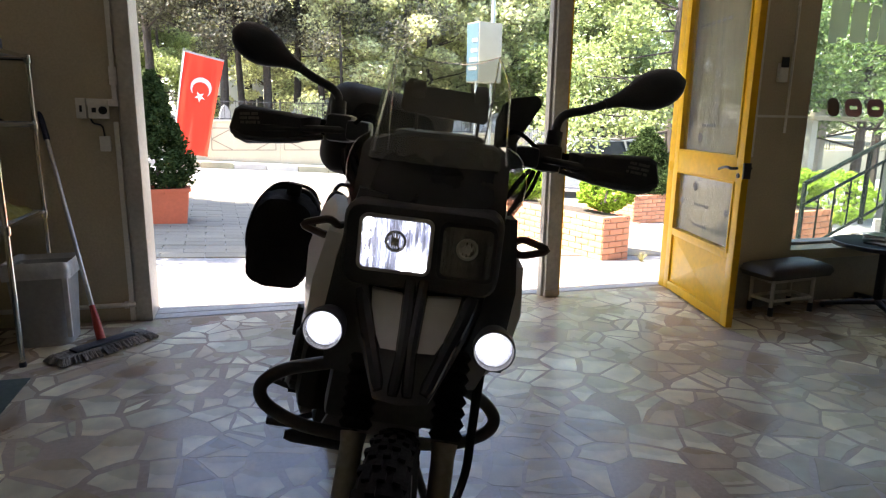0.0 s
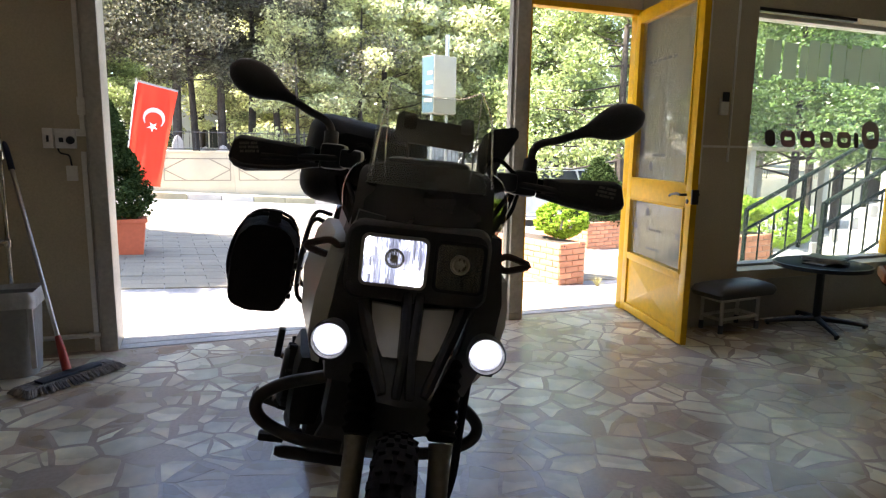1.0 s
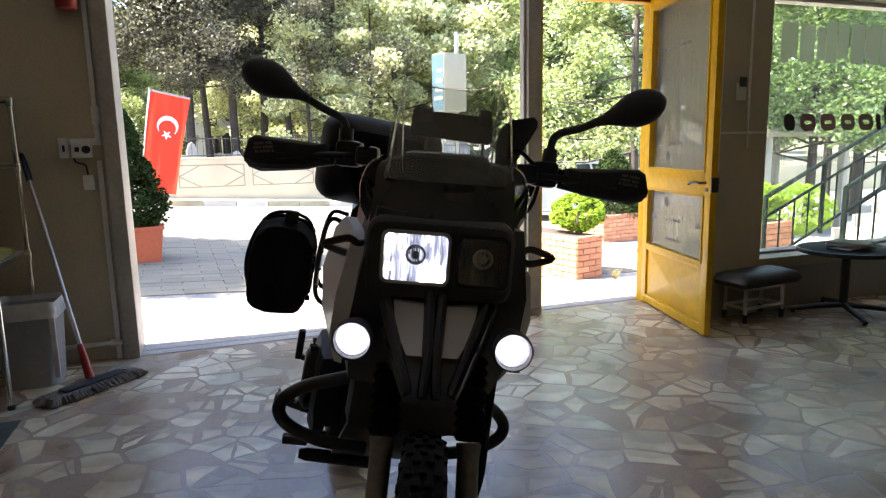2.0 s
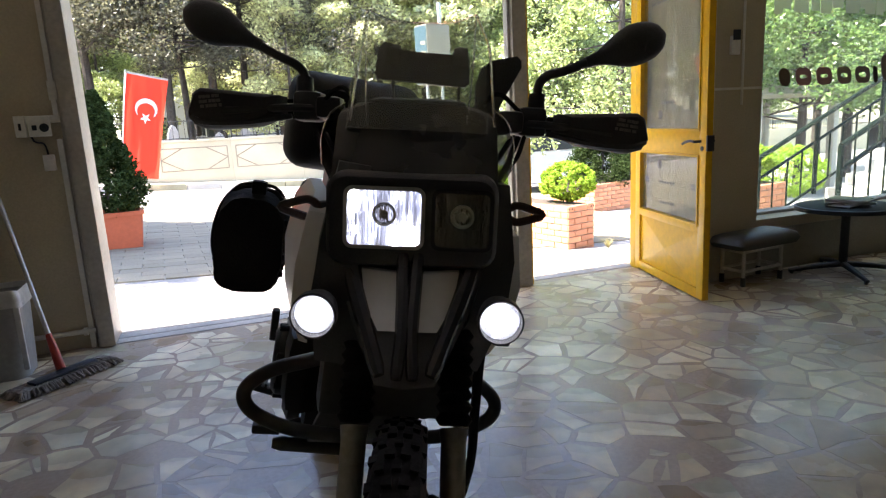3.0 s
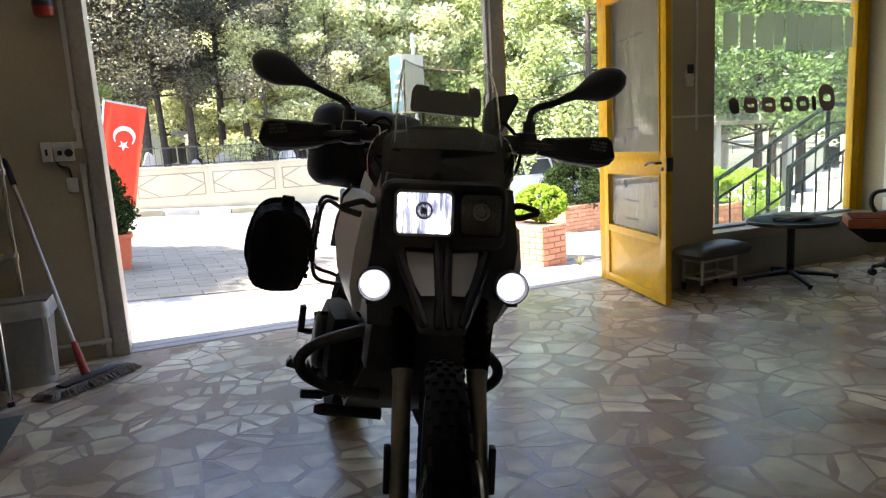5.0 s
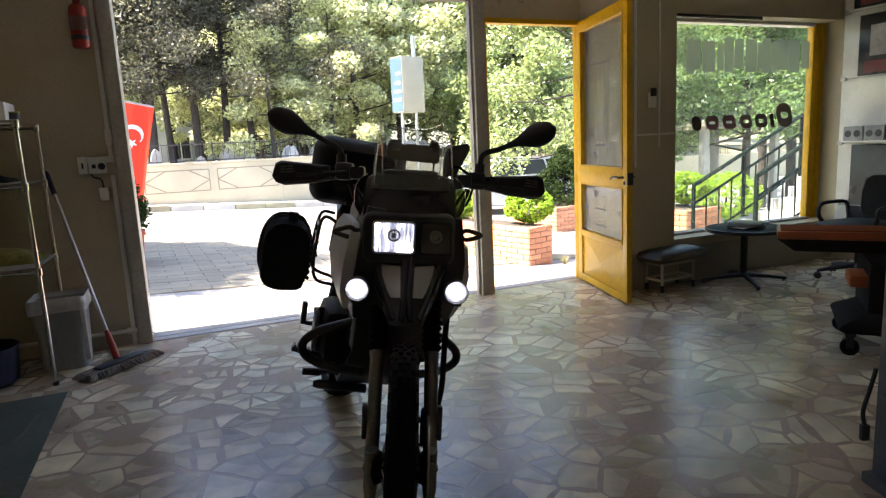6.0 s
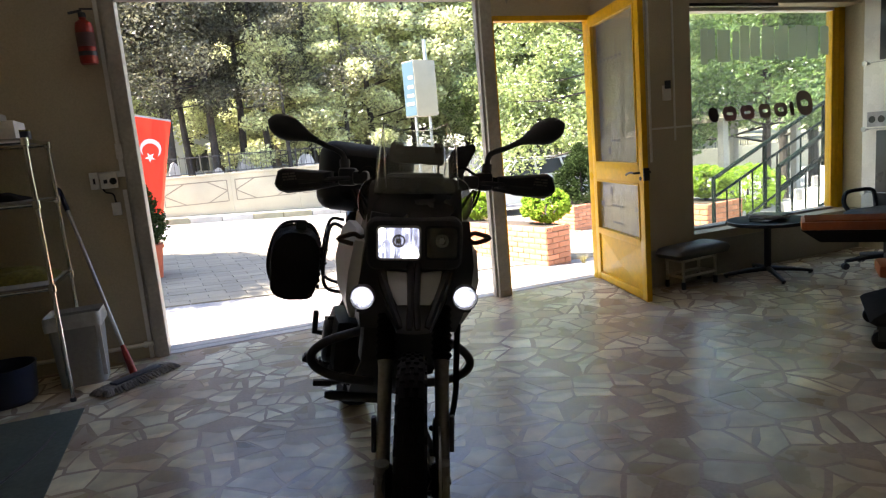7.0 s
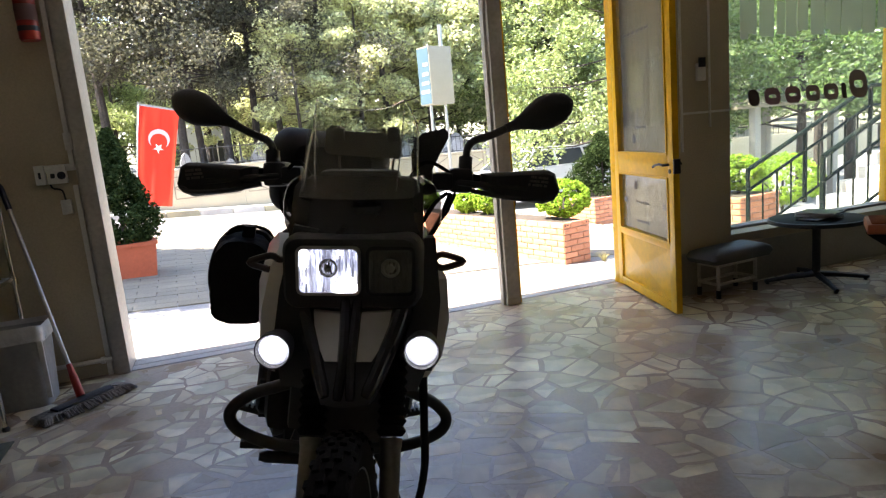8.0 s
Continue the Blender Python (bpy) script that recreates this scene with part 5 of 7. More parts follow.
part("print", bm, BANNER_WHITE, banner, "white print in plain bars")

# window film and shapes where a maker's name stands
film = thing("window_lettering", "grey film strip and dark slanted shapes on the window glass", "window sticker")
rnd = random.Random(3)
at_x = 4.175
while at_x < 5.53:
    wide = rnd.choice((0.045, 0.07, 0.10, 0.13))
    top, low = 2.035 - 0.05 * rnd.random() ** 2, 1.725 + 0.05 * rnd.random() ** 2
    bm = B()
    outline = [(at_x + wide * u, low + 0.012 * rnd.random()) for u in (0, 0.3, 0.6, 1)] + [(at_x + wide + 0.006 * rnd.random(), low + (top - low) * v) for v in (0.3, 0.6)] + [(at_x + wide * u, top - 0.014 * rnd.random()) for u in (1, 0.7, 0.3, 0)] + [(at_x - 0.006 * rnd.random(), low + (top - low) * v) for v in (0.65, 0.3)]
    prism(bm, outline, 0.003, Matrix.Translation((-0.006, 3.626, -0.036)) @ Matrix.Diagonal((1.0284, 1, 1.0284, 1)) @ Matrix.Rotation(radians(90), 4, "X"))
    part("film_bar", bm, DECAL_GREY, film, "grey film in a plain bar", smooth=False)
    at_x += wide + rnd.choice((0.004, 0.006, 0.012, 0.03))
for x0, x1, z0, z1, slot, mat in ((5.215, 5.44, 1.255, 1.475, 0.06, DECAL_DARK), (5.15, 5.205, 1.262, 1.385, 0, DECAL_DARK), (4.957, 5.133, 1.262, 1.385, 0.036, DECAL_DARK), (4.78, 4.943, 1.262, 1.385, 0.028, DECAL_DARK), (4.577, 4.753, 1.262, 1.385, 0.026, DECAL_RED), (4.383, 4.556, 1.262, 1.385, 0.026, DECAL_RED), (4.235, 4.355, 1.262, 1.385, 0, DECAL_DARK)):
    # a slanted rounded plate, the wide ones with a slot through the middle
    lay = Matrix.Translation(((x0 + x1) / 2 * 1.0284 - 0.006, 3.626, (z0 + z1) / 2 * 1.0284 - 0.036)) @ Matrix.Rotation(radians(90), 4, "X")
    w, h = x1 - x0, z1 - z0
    bm = B()
    outer = [(x - 0.20 * y, y) for x, y in rounded(w * 0.86, h, min(w, h) * 0.36, 4)]
    if slot:
        inner = [(x - 0.20 * y, y) for x, y in rounded(w * 0.42, slot, min(w * 0.42, slot) * 0.45, 4)]
        rings = [[bm.verts.new(lay @ Vector((x, y, z))) for x, y in o] for o, z in ((outer, 0), (outer, 0.003), (inner, 0.003), (inner, 0))]
        n = len(outer)
        for p, q in zip(rings, rings[1:] + rings[:1]):
            for k in range(n):
                bm.faces.new((p[k], p[(k + 1) % n], q[(k + 1) % n], q[k]))
    else:
        prism(bm, outer, 0.003, lay)
    part("slanted_shape", bm, mat, film, smooth=False)

# thermostat
bm = B()
box(bm, 3.685, 3.755, 3.378, 3.40, 1.46, 1.575, 0.006)
thermo = solid("thermostat", bm, PALE_PLASTIC, "pale wall thermostat with a dark display on the pier", "thermostat")
bm = B()
box(bm, 3.692, 3.748, 3.372, 3.379, 1.548, 1.61, 0.003)
part("display", bm, BLACK_PLASTIC, thermo, "dark display")

# sockets
bm = B()
box(bm, -0.375, -0.325, 4.035, 4.07, 1.155, 1.265, 0.004)
sock = solid("wall_socket", bm, PALE_PLASTIC, "pale surface-mounted double socket and switch", "socket")
sock.location.z = 0.022
bm = B()
box(bm, -0.315, -0.215, 4.030, 4.07, 1.155, 1.258, 0.006)
body = part("socket_box", bm, PALE_PLASTIC, sock)
bm = B()
lathe(bm, [(0.019, 0), (0.022, 0.004), (0.014, 0.004), (0.012, 0.001), (0.0001, 0.001)], 18, Matrix.Translation((-0.240, 4.030, 1.20)) @ Matrix.Rotation(radians(90), 4, "X"))
part("socket_hole", bm, BLACK_PLASTIC, body, "dark round hole")
for hole in ((-0.296, -0.274, 4.026, 4.031, 1.188, 1.214, 0.002), (-0.356, -0.344, 4.029, 4.036, 1.19, 1.225, 0.001)):
    bm = B()
    box(bm, *hole)
    part("switch", bm, BLACK_PLASTIC, body, "dark rocker switch")
bm = B()
tube(bm, smooth_line([(-0.31, 4.045, 1.16), (-0.295, 4.045, 1.13), (-0.255, 4.045, 1.115), (-0.245, 4.045, 1.06)]), 0.005, 6)
part("cable", bm, BLACK_PLASTIC, sock)
bm = B()
box(bm, -0.275, -0.22, 4.045, 4.07, 0.975, 1.06, 0.006)
part("lower_switch", bm, PALE_PLASTIC, sock)

# fire extinguisher
ext = thing("fire_extinguisher", "small red fire extinguisher hanging on the wall", "fire extinguisher", pose(-0.255, 4.00, 1.96) @ Matrix.Diagonal((0.92, 0.92, 0.92, 1)))
bm = B()
lathe(bm, [(0.050, 0.0), (0.057, 0.012), (0.057, 0.235), (0.050, 0.27), (0.022, 0.292), (0.022, 0.31)], 24)
part("cylinder", bm, RED_PLASTIC, ext)
bm = B()
lathe(bm, [(0.0575, 0.05), (0.0585, 0.06), (0.0585, 0.075), (0.0575, 0.08)], 24)
part("base_band", bm, BLACK_PLASTIC, ext, "dark base band")
bm = B()
lathe(bm, [(0.0575, 0.11), (0.0582, 0.112), (0.0582, 0.20), (0.0575, 0.202)], 24)
part("label_band", bm, DECAL_RED, ext)
bm = B()
lathe(bm, [(0.024, 0.305), (0.024, 0.335), (0.012, 0.34)], 16)
box(bm, -0.012, 0.075, -0.010, 0.010, 0.335, 0.350, 0.004, Matrix.Rotation(radians(-12), 4, "Y"))
box(bm, -0.012, 0.07, -0.010, 0.010, 0.355, 0.366, 0.004)
part("valve", bm, BLACK_PLASTIC, ext)

# wire shelf of chromed tubes
SX0, SX1, SY0, SY1 = -1.35, -0.565, 3.41, 3.98
rack = thing("shelf_rack", "chromed tube shelf rack, half full, against the wall", "shelf rack")
for x in (SX0, SX1):
    for y in (SY0, SY1):
        bm = B()
        tube(bm, [(x, y, 0.02), (x, y, 1.50)], 0.0125, 12)
        post = part("post", bm, CHROME, rack)
        bm = B()
        lathe(bm, [(0.016, 0), (0.018, 0.01), (0.014, 0.025)], 12, Matrix.Translation((x, y, 0)))
        part("foot", bm, BLACK_PLASTIC, post)
for z in (0.665, 1.135, 1.475):
    bm = B()
    for y in (SY0, SY1):
        tube(bm, [(SX0, y, z), (SX1, y, z)], 0.010, 8)
    for x in (SX0, SX1):
        tube(bm, [(x, SY0, z + 0.012), (x, SY1, z + 0.012)], 0.010, 8)
        for y in (SY0, SY1):
            lathe(bm, [(0.014, -0.022), (0.021, -0.018), (0.021, 0.022), (0.014, 0.026)], 12, Matrix.Translation((x, y, z)))
    part("rail", bm, CHROME, rack)
    bm = B()
    box(bm, SX0 + 0.012, SX1 - 0.012, SY0 + 0.012, SY1 - 0.012, z + 0.012, z + 0.024, 0.003)
    part("shelf_board", bm, GREY_PAINT, rack, "dark grey shelf board")
bm = B()
box(bm, -1.00, -0.64, 3.60, 3.86, 1.50, 1.61, 0.006)
solid("white_box", bm, PALE_PLASTIC, "pale plastic box on the top shelf", "box")
bm = B()
box(bm, -0.98, -0.72, 3.60, 3.84, 1.612, 1.66, 0.008)
box(bm, -0.96, -0.86, 3.62, 3.68, 1.66, 1.70, 0.006)
solid("device", bm, GREY_PAINT, "grey electric device on the pale box", "device")
bm = B()
lathe(bm, [(0.034, 0.0), (0.036, 0.004), (0.036, 0.05), (0.034, 0.052)], 18, Matrix.Translation((-0.625, 3.72, 1.50)))
can = solid("tape_roll", bm, BLACK_PLASTIC, "dark tin with a yellow lid on the top shelf", "tin")
bm = B()
lathe(bm, [(0.037, 0.052), (0.037, 0.06), (0.0001, 0.061)], 18, Matrix.Translation((-0.625, 3.72, 1.50)))
part("lid", bm, YELLOW_CLOTH, can, "yellow lid")
rnd = random.Random(11)


def cloth_heap(cx, cy, cz, w, d, h, seed):
    bm = B()
    n = 22
    g = []
    for j in range(n + 1):
        row = []
        for i in range(n + 1):
            u, v = -1 + 2 * i / n, -1 + 2 * j / n
            edge = max(0, 1 - max(abs(u), abs(v)) ** 4)
            z = h * (0.35 + 0.65 * (0.5 + 0.5 * noise.noise((u * 2.2 + seed, v * 2.2, seed)))) * edge
            row.append(bm.verts.new((cx + u * w / 2 * (1 + 0.08 * noise.noise((v * 3, seed, 0))), cy + v * d / 2, cz + z)))
        g.append(row)
    for a, b in zip(g, g[1:]):
        for k in range(n):
            bm.faces.new((a[k], a[k + 1], b[k + 1], b[k]))
    return bm


solid("cloth", cloth_heap(-0.80, 3.74, 0.692, 0.42, 0.32, 0.10, 2), YELLOW_CLOTH, "crumpled yellow cleaning cloth on the lowest shelf", "cloth")
solid("cloth", cloth_heap(-0.86, 3.74, 1.162, 0.38, 0.30, 0.07, 7), BLACK_CLOTH, "crumpled dark cloth on the middle shelf", "cloth")

# waste bin
bin_ob = thing("waste_bin", "grey plastic waste bin with a pale liner, beside the shelf rack", "waste bin", pose(-0.55, 3.80, 0))
bm = B()
loft(bm, [[(x, y, 0.0) for x, y in rounded(0.255, 0.24, 0.06)], [(x, y, 0.38) for x, y in rounded(0.29, 0.275, 0.06)], [(x, y, 0.385) for x, y in rounded(0.30, 0.29, 0.035)], [(x, y, 0.42) for x, y in rounded(0.305, 0.295, 0.035)], [(x, y, 0.42) for x, y in rounded(0.28, 0.27, 0.03)], [(x, y, 0.10) for x, y in rounded(0.24, 0.23, 0.03)]])
part("body", bm, BIN_GREY, bin_ob)
bm = B()
rings = []
for z, w in ((0.365, 0.310), (0.40, 0.318), (0.435, 0.316), (0.45, 0.300), (0.36, 0.262), (0.25, 0.24)):
    rings.append([(x * (1 + 0.03 * noise.noise((x * 25, y * 25, z * 9))), y * (1 + 0.03 * noise.noise((x * 25, z * 9, y * 25))), z + 0.012 * noise.noise((x * 18, y * 18, 3))) for x, y in rounded(w, w - 0.01, 0.035, 6)])
loft(bm, rings, caps=False)
part("liner", bm, BAG_CLEAR, bin_ob, "pale crumpled liner folded over the rim")
bm = B()
box(bm, 0.135, 0.158, -0.10, -0.04, 0.37, 0.41, 0.006)
box(bm, 0.12, 0.145, -0.14, -0.12, 0.05, 0.39, 0.004)
part("clip", bm, BAG_CLEAR, bin_ob)

# mop
mop = thing("mop", "flat mop with a dirty fringe, leaning against the wall", "mop")
bm = B()
b = Vector((-0.525, 4.02, 1.06))
a = Vector((-0.258, 3.59, 0.05)).lerp(b, 0.12)
tube(bm, [a, b], 0.011, 10)
part("handle", bm, STEEL, mop, "thin metal handle")
bm = B()
tube(bm, [b, b + (b - a).normalized() * 0.20], [0.016, 0.014], 10)
part("hand_grip", bm, BLUE_PLASTIC, mop, "dark blue grip")
bm = B()
tube(bm, [(-0.258, 3.59, 0.05), a - (b - a).normalized() * 0.03, a + (b - a).normalized() * 0.05], [0.022, 0.020, 0.014], 10)
part("socket", bm, RED_PLASTIC, mop, "red plastic socket")
lay = pose(-0.243, 3.565, 0, 0, 0, 44)
bm = B()
box(bm, -0.16, 0.16, -0.035, 0.035, 0.035, 0.05, 0.006, lay)
part("plate", bm, BLACK_PLASTIC, mop, "dark plate")
bm = B()
rnd = random.Random(4)
for k in range(210):
    t = rnd.random() * 2 * math.pi
    u, v = math.cos(t), math.sin(t)
    x = max(-0.24, min(0.24, 0.30 * u))
    y = max(-0.055, min(0.055, 0.12 * v))
    ex, ey = x + 0.018 * u + rnd.uniform(-0.01, 0.01), y + 0.035 * v + rnd.uniform(-0.01, 0.01)
    pts = [lay @ Vector((x * 0.8, y * 0.5, 0.034)), lay @ Vector((x, y, 0.032)), lay @ Vector((ex, ey, 0.008))]
    tube(bm, pts, 0.006, 5)
box(bm, -0.23, 0.23, -0.055, 0.055, 0.004, 0.034, 0.01, lay)
part("fringe", bm, MOP_CLOTH, mop, "dirty grey fringe")

# mat with a cable on it, blue bucket behind the rack
bm = B()
box(bm, -2.15, -0.485, 0.4, 3.24, -0.003, 0.006, 0.002)
solid("floor_mat", bm, MAT_GREEN, "dark grey-green rubber mat on the marble floor", "mat")
bm = B()
tube(bm, smooth_line([(-0.57, 2.92, 0.012), (-0.60, 2.70, 0.012), (-0.67, 2.48, 0.012), (-0.77, 2.20, 0.012), (-0.9, 1.8, 0.012)]), 0.007, 6)
solid("cable", bm, BLACK_PLASTIC, "black cable lying on the rubber mat", "cable")
bm = B()
lathe(bm, [(0.13, 0.0), (0.15, 0.02), (0.17, 0.22), (0.175, 0.225), (0.165, 0.225), (0.14, 0.03), (0.0001, 0.03)], 24, Matrix.Translation((-0.93, 3.62, 0)))
solid("bucket", bm, BLUE_PLASTIC, "dark blue plastic bucket under the shelf rack", "bucket")

# bench
bench = thing("bench", "low grey padded bench on a cream steel frame, under the window", "bench", pose(3.672, 3.205, 0, 0, 0, 5))
bm = B()
loft(bm, [[(0.19 + x + (0.012 * noise.noise((x * 9, y * 9, z * 20)) if z > 0.3 else 0), 0.075 + y, z + (0.010 * noise.noise((x * 7, y * 7, 1)) if z > 0.3 else 0)) for x, y in rounded(w, d, 0.03, 4)] for z, w, d in ((0.240, 0.47, 0.21), (0.246, 0.53, 0.25), (0.278, 0.57, 0.27), (0.312, 0.54, 0.25), (0.332, 0.45, 0.19), (0.338, 0.32, 0.12))])
part("cushion", bm, CUSHION, bench, "grey leatherette cushion")
for x in (0.0, 0.35):
    for y in (0.0, 0.165):
        bm = B()
        tube(bm, [(x, y, 0.0), (x, y, 0.236)], 0.0125, 10)
        leg = part("leg", bm, CREAM_STEEL, bench)
        bm = B()
        lathe(bm, [(0.017, 0.0), (0.017, 0.055), (0.0135, 0.058)], 10, Matrix.Translation((x, y, 0.0)))
        part("foot", bm, BLACK_PLASTIC, leg)
for z, r in ((0.226, 0.014), (0.095, 0.0115)):
    for a, b in (((0, 0), (0.35, 0)), ((0, 0.165), (0.35, 0.165)), ((0, 0), (0, 0.165)), ((0.35, 0), (0.35, 0.165))):
        bm = B()
        tube(bm, [(*a, z), (*b, z)], r, 8)
        part("rail", bm, CREAM_STEEL, bench)

# round table
table = thing("side_table", "round dark glass-topped table on a black cross foot", "table", pose(4.475, 3.14, 0))
bm = B()
lathe(bm, [(0.0001, 0.438), (0.285, 0.438), (0.30, 0.446), (0.30, 0.458), (0.292, 0.462), (0.0001, 0.462)], 48)
part("tabletop", bm, DARK_TOP, table, "dark glossy round top")
bm = B()
lathe(bm, [(0.301, 0.430), (0.307, 0.432), (0.307, 0.458), (0.301, 0.46)], 48)
part("edge_band", bm, BLACK_PLASTIC, table)
bm = B()
lathe(bm, [(0.032, 0.045), (0.027, 0.07), (0.027, 0.40), (0.10, 0.43), (0.10, 0.438)], 18)
part("column", bm, BLACK_STEEL, table)
for k in range(4):
    a = radians(-29 + 90 * k)
    bm = B()
    c, s = math.cos(a), math.sin(a)
    tube(bm, [(0.02 * c, 0.02 * s, 0.06), (0.18 * c, 0.18 * s, 0.045), (0.34 * c, 0.34 * s, 0.022)], [0.022, 0.018, 0.013], 8)
    tube(bm, [(0.32 * c, 0.32 * s, 0.0), (0.32 * c, 0.32 * s, 0.02)], 0.012, 8)
    part("foot", bm, BLACK_STEEL, table)
for k, (x, y, w, d, r) in enumerate(((4.40, 3.09, 0.21, 0.15, 12), (4.50, 3.13, 0.19, 0.26, -30), (4.44, 3.12, 0.18, 0.25, 40), (4.46, 3.10, 0.19, 0.25, 18), (4.60, 3.20, 0.16, 0.20, 62))):
    bm = B()
    z = 0.463 + (0.0125 * k if k < 4 else 0.0)
    box(bm, -w / 2, w / 2, -d / 2, d / 2, z, z + 0.010, 0.001, pose(x, y, 0, 0, 0, r))
    mag = solid("magazine", bm, PAPER if k else PRINT_DARK, "printed magazine lying on the round table", "magazine", "magazines on the table", smooth=False)
    bm = B()
    box(bm, -w / 2 + 0.01, w / 2 - 0.01, -d / 2 + 0.01, d / 2 - 0.01, z + 0.010, z + 0.0112, 0, pose(x, y, 0, 0, 0, r))
    part("cover", bm, PRINT_DARK if k else PAPER, mag, smooth=False)

# office chair
chair = thing("office_chair", "black office chair with loop armrests on castors", "chair", pose(5.27, 2.72, 0, 0, 0, 262))
bm = B()
loft(bm, [[(x, y, z) for x, y in rounded(w, w, 0.07, 4)] for z, w in ((0.40, 0.38), (0.415, 0.45), (0.45, 0.47), (0.475, 0.40))])
part("seat", bm, MATTE_BLACK, chair)
bm = B()
loft(bm, [[(x, 0.21 + 0.06 * math.sin(v * 2.4) + 0.10 * x * x * -4, 0.50 + 0.33 * v) for x in (-w, -w / 2, 0, w / 2, w)] + [(x, 0.26 + 0.06 * math.sin(v * 2.4) - 0.4 * x * x, 0.50 + 0.33 * v) for x in (w, w / 2, 0, -w / 2, -w)] for v, w in ((0, 0.15), (0.2, 0.20), (0.6, 0.22), (0.9, 0.18), (1.0, 0.12))])
part("backrest", bm, BLACK_CLOTH, chair)
for s in (-1, 1):
    bm = B()
    tube(bm, smooth_line([(s * 0.22, -0.10, 0.42), (s * 0.27, -0.14, 0.51), (s * 0.27, -0.12, 0.60), (s * 0.27, 0.02, 0.615), (s * 0.27, 0.14, 0.60), (s * 0.26, 0.16, 0.50), (s * 0.22, 0.12, 0.42)]), 0.016, 8)
    part("armrest", bm, BLACK_PLASTIC, chair)
bm = B()
tube(bm, [(0, 0, 0.09), (0, 0, 0.40)], 0.025, 12)
part("column", bm, BLACK_STEEL, chair)
for k in range(5):
    a = 2 * math.pi * k / 5 + 0.45
    c, s = math.cos(a), math.sin(a)
    bm = B()
    tube(bm, [(0.02 * c, 0.02 * s, 0.11), (0.15 * c, 0.15 * s, 0.095), (0.29 * c, 0.29 * s, 0.07)], [0.025, 0.02, 0.015], 8)
    leg = part("leg", bm, BLACK_PLASTIC, chair)
    bm = B()
    for o in (-0.014, 0.014):
        lathe(bm, [(0.0001, -0.008), (0.024, -0.008), (0.028, 0), (0.024, 0.008), (0.0001, 0.008)], 14, Matrix.Translation((0.29 * c - o * s, 0.29 * s + o * c, 0.028)) @ Matrix.Rotation(a, 4, "Z") @ Matrix.Rotation(radians(90), 4, "X"))
    tube(bm, [(0.29 * c, 0.29 * s, 0.035), (0.29 * c, 0.29 * s, 0.075)], 0.008, 8)
    part("castor", bm, BLACK_PLASTIC, leg)

# orange trolley
cart = thing("trolley", "orange-topped steel workshop trolley on a dark base with castors", "trolley", pose(3.61, 2.13, 0, 0, 0, -50))
bm = B()
box(bm, 0.0, 1.15, -0.04, 0.26, 0.578, 0.628, 0.012)
part("tray", bm, ORANGE, cart, "orange enamelled tray")
bm = B()
box(bm, 0.02, 1.13, -0.02, 0.24, 0.628, 0.634, 0.002)
part("tray_mat", bm, TRAY_MAT, cart, "orange ribbed mat in the tray")
bm = B()
loft(bm, [[(0.0, -0.03, 0.578), (1.15, -0.03, 0.578), (1.15, 0.25, 0.578), (0.0, 0.25, 0.578)], [(0.10, 0.0, 0.50), (1.10, 0.0, 0.50), (1.10, 0.21, 0.50), (0.10, 0.21, 0.50)]])
box(bm, 0.45, 0.80, -0.36, 0.20, 0.16, 0.50, 0.02)
part("column", bm, CART_BLACK, cart)
bm = B()
loft(bm, [[(x0, y0, z), (1.1, y0, z), (1.1, y1, z), (x0, y1, z)] for x0, y0, y1, z in ((0.34, -0.46, 0.10, 0.13), (0.31, -0.47, 0.10, 0.15), (0.33, -0.46, 0.09, 0.17), (0.44, -0.38, 0.04, 0.225))])
part("base", bm, CART_BLACK, cart, "worn black base")
bm = B()
box(bm, 0.36, 0.46, -0.34, -0.10, 0.36, 0.43, 0.02)
part("drawer_box", bm, ORANGE, cart, "orange drawer box")
for x in (0.37, 1.0):
    for y in (-0.43, 0.06):
        bm = B()
        lathe(bm, [(0.0001, -0.015), (0.040, -0.015), (0.047, -0.008), (0.047, 0.008), (0.040, 0.015), (0.0001, 0.015)], 20, Matrix.Translation((x, y, 0.047)) @ Matrix.Rotation(radians(90), 4, "X"))
        wheel_ob = part("castor", bm, RUBBER, cart)
        bm = B()
        box(bm, x - 0.025, x + 0.025, y - 0.024, y + 0.024, 0.11, 0.132, 0.003)
        for o in (-0.021, 0.021):
            box(bm, x - 0.018, x + 0.018, y + o - 0.003, y + o + 0.003, 0.045, 0.115)
        part("fork", bm, BLACK_STEEL, wheel_ob)

# dark cabinet close to the camera's side
cab = thing("tool_cabinet", "tall dark steel tool cabinet with a hanging cable", "cabinet", pose(2.33, 0.69, 0, 0, 0, -20))
bm = B()
box(bm, 0.02, 0.62, -0.45, 0.0, 0.04, 1.25, 0.01)
part("body", bm, BLACK_STEEL, cab)
bm = B()
box(bm, 0.0, 0.64, -0.47, 0.02, 0.0, 0.04, 0.006)
part("plinth", bm, BLACK_STEEL, cab)
for z in (0.08, 0.36, 0.64, 0.92):
    bm = B()
    box(bm, 0.008, 0.02, -0.43, -0.02, z, z + 0.26, 0.003)
    part("drawer", bm, BLACK_STEEL, cab)
bm = B()
tube(bm, smooth_line([(0.03, 0.02, 0.42), (0.02, 0.03, 0.34), (0.0, 0.03, 0.26), (0.01, 0.03, 0.20)]), 0.008, 6)
box(bm, -0.005, 0.025, 0.02, 0.04, 0.15, 0.21, 0.006)
part("cable", bm, BLACK_PLASTIC, cab)

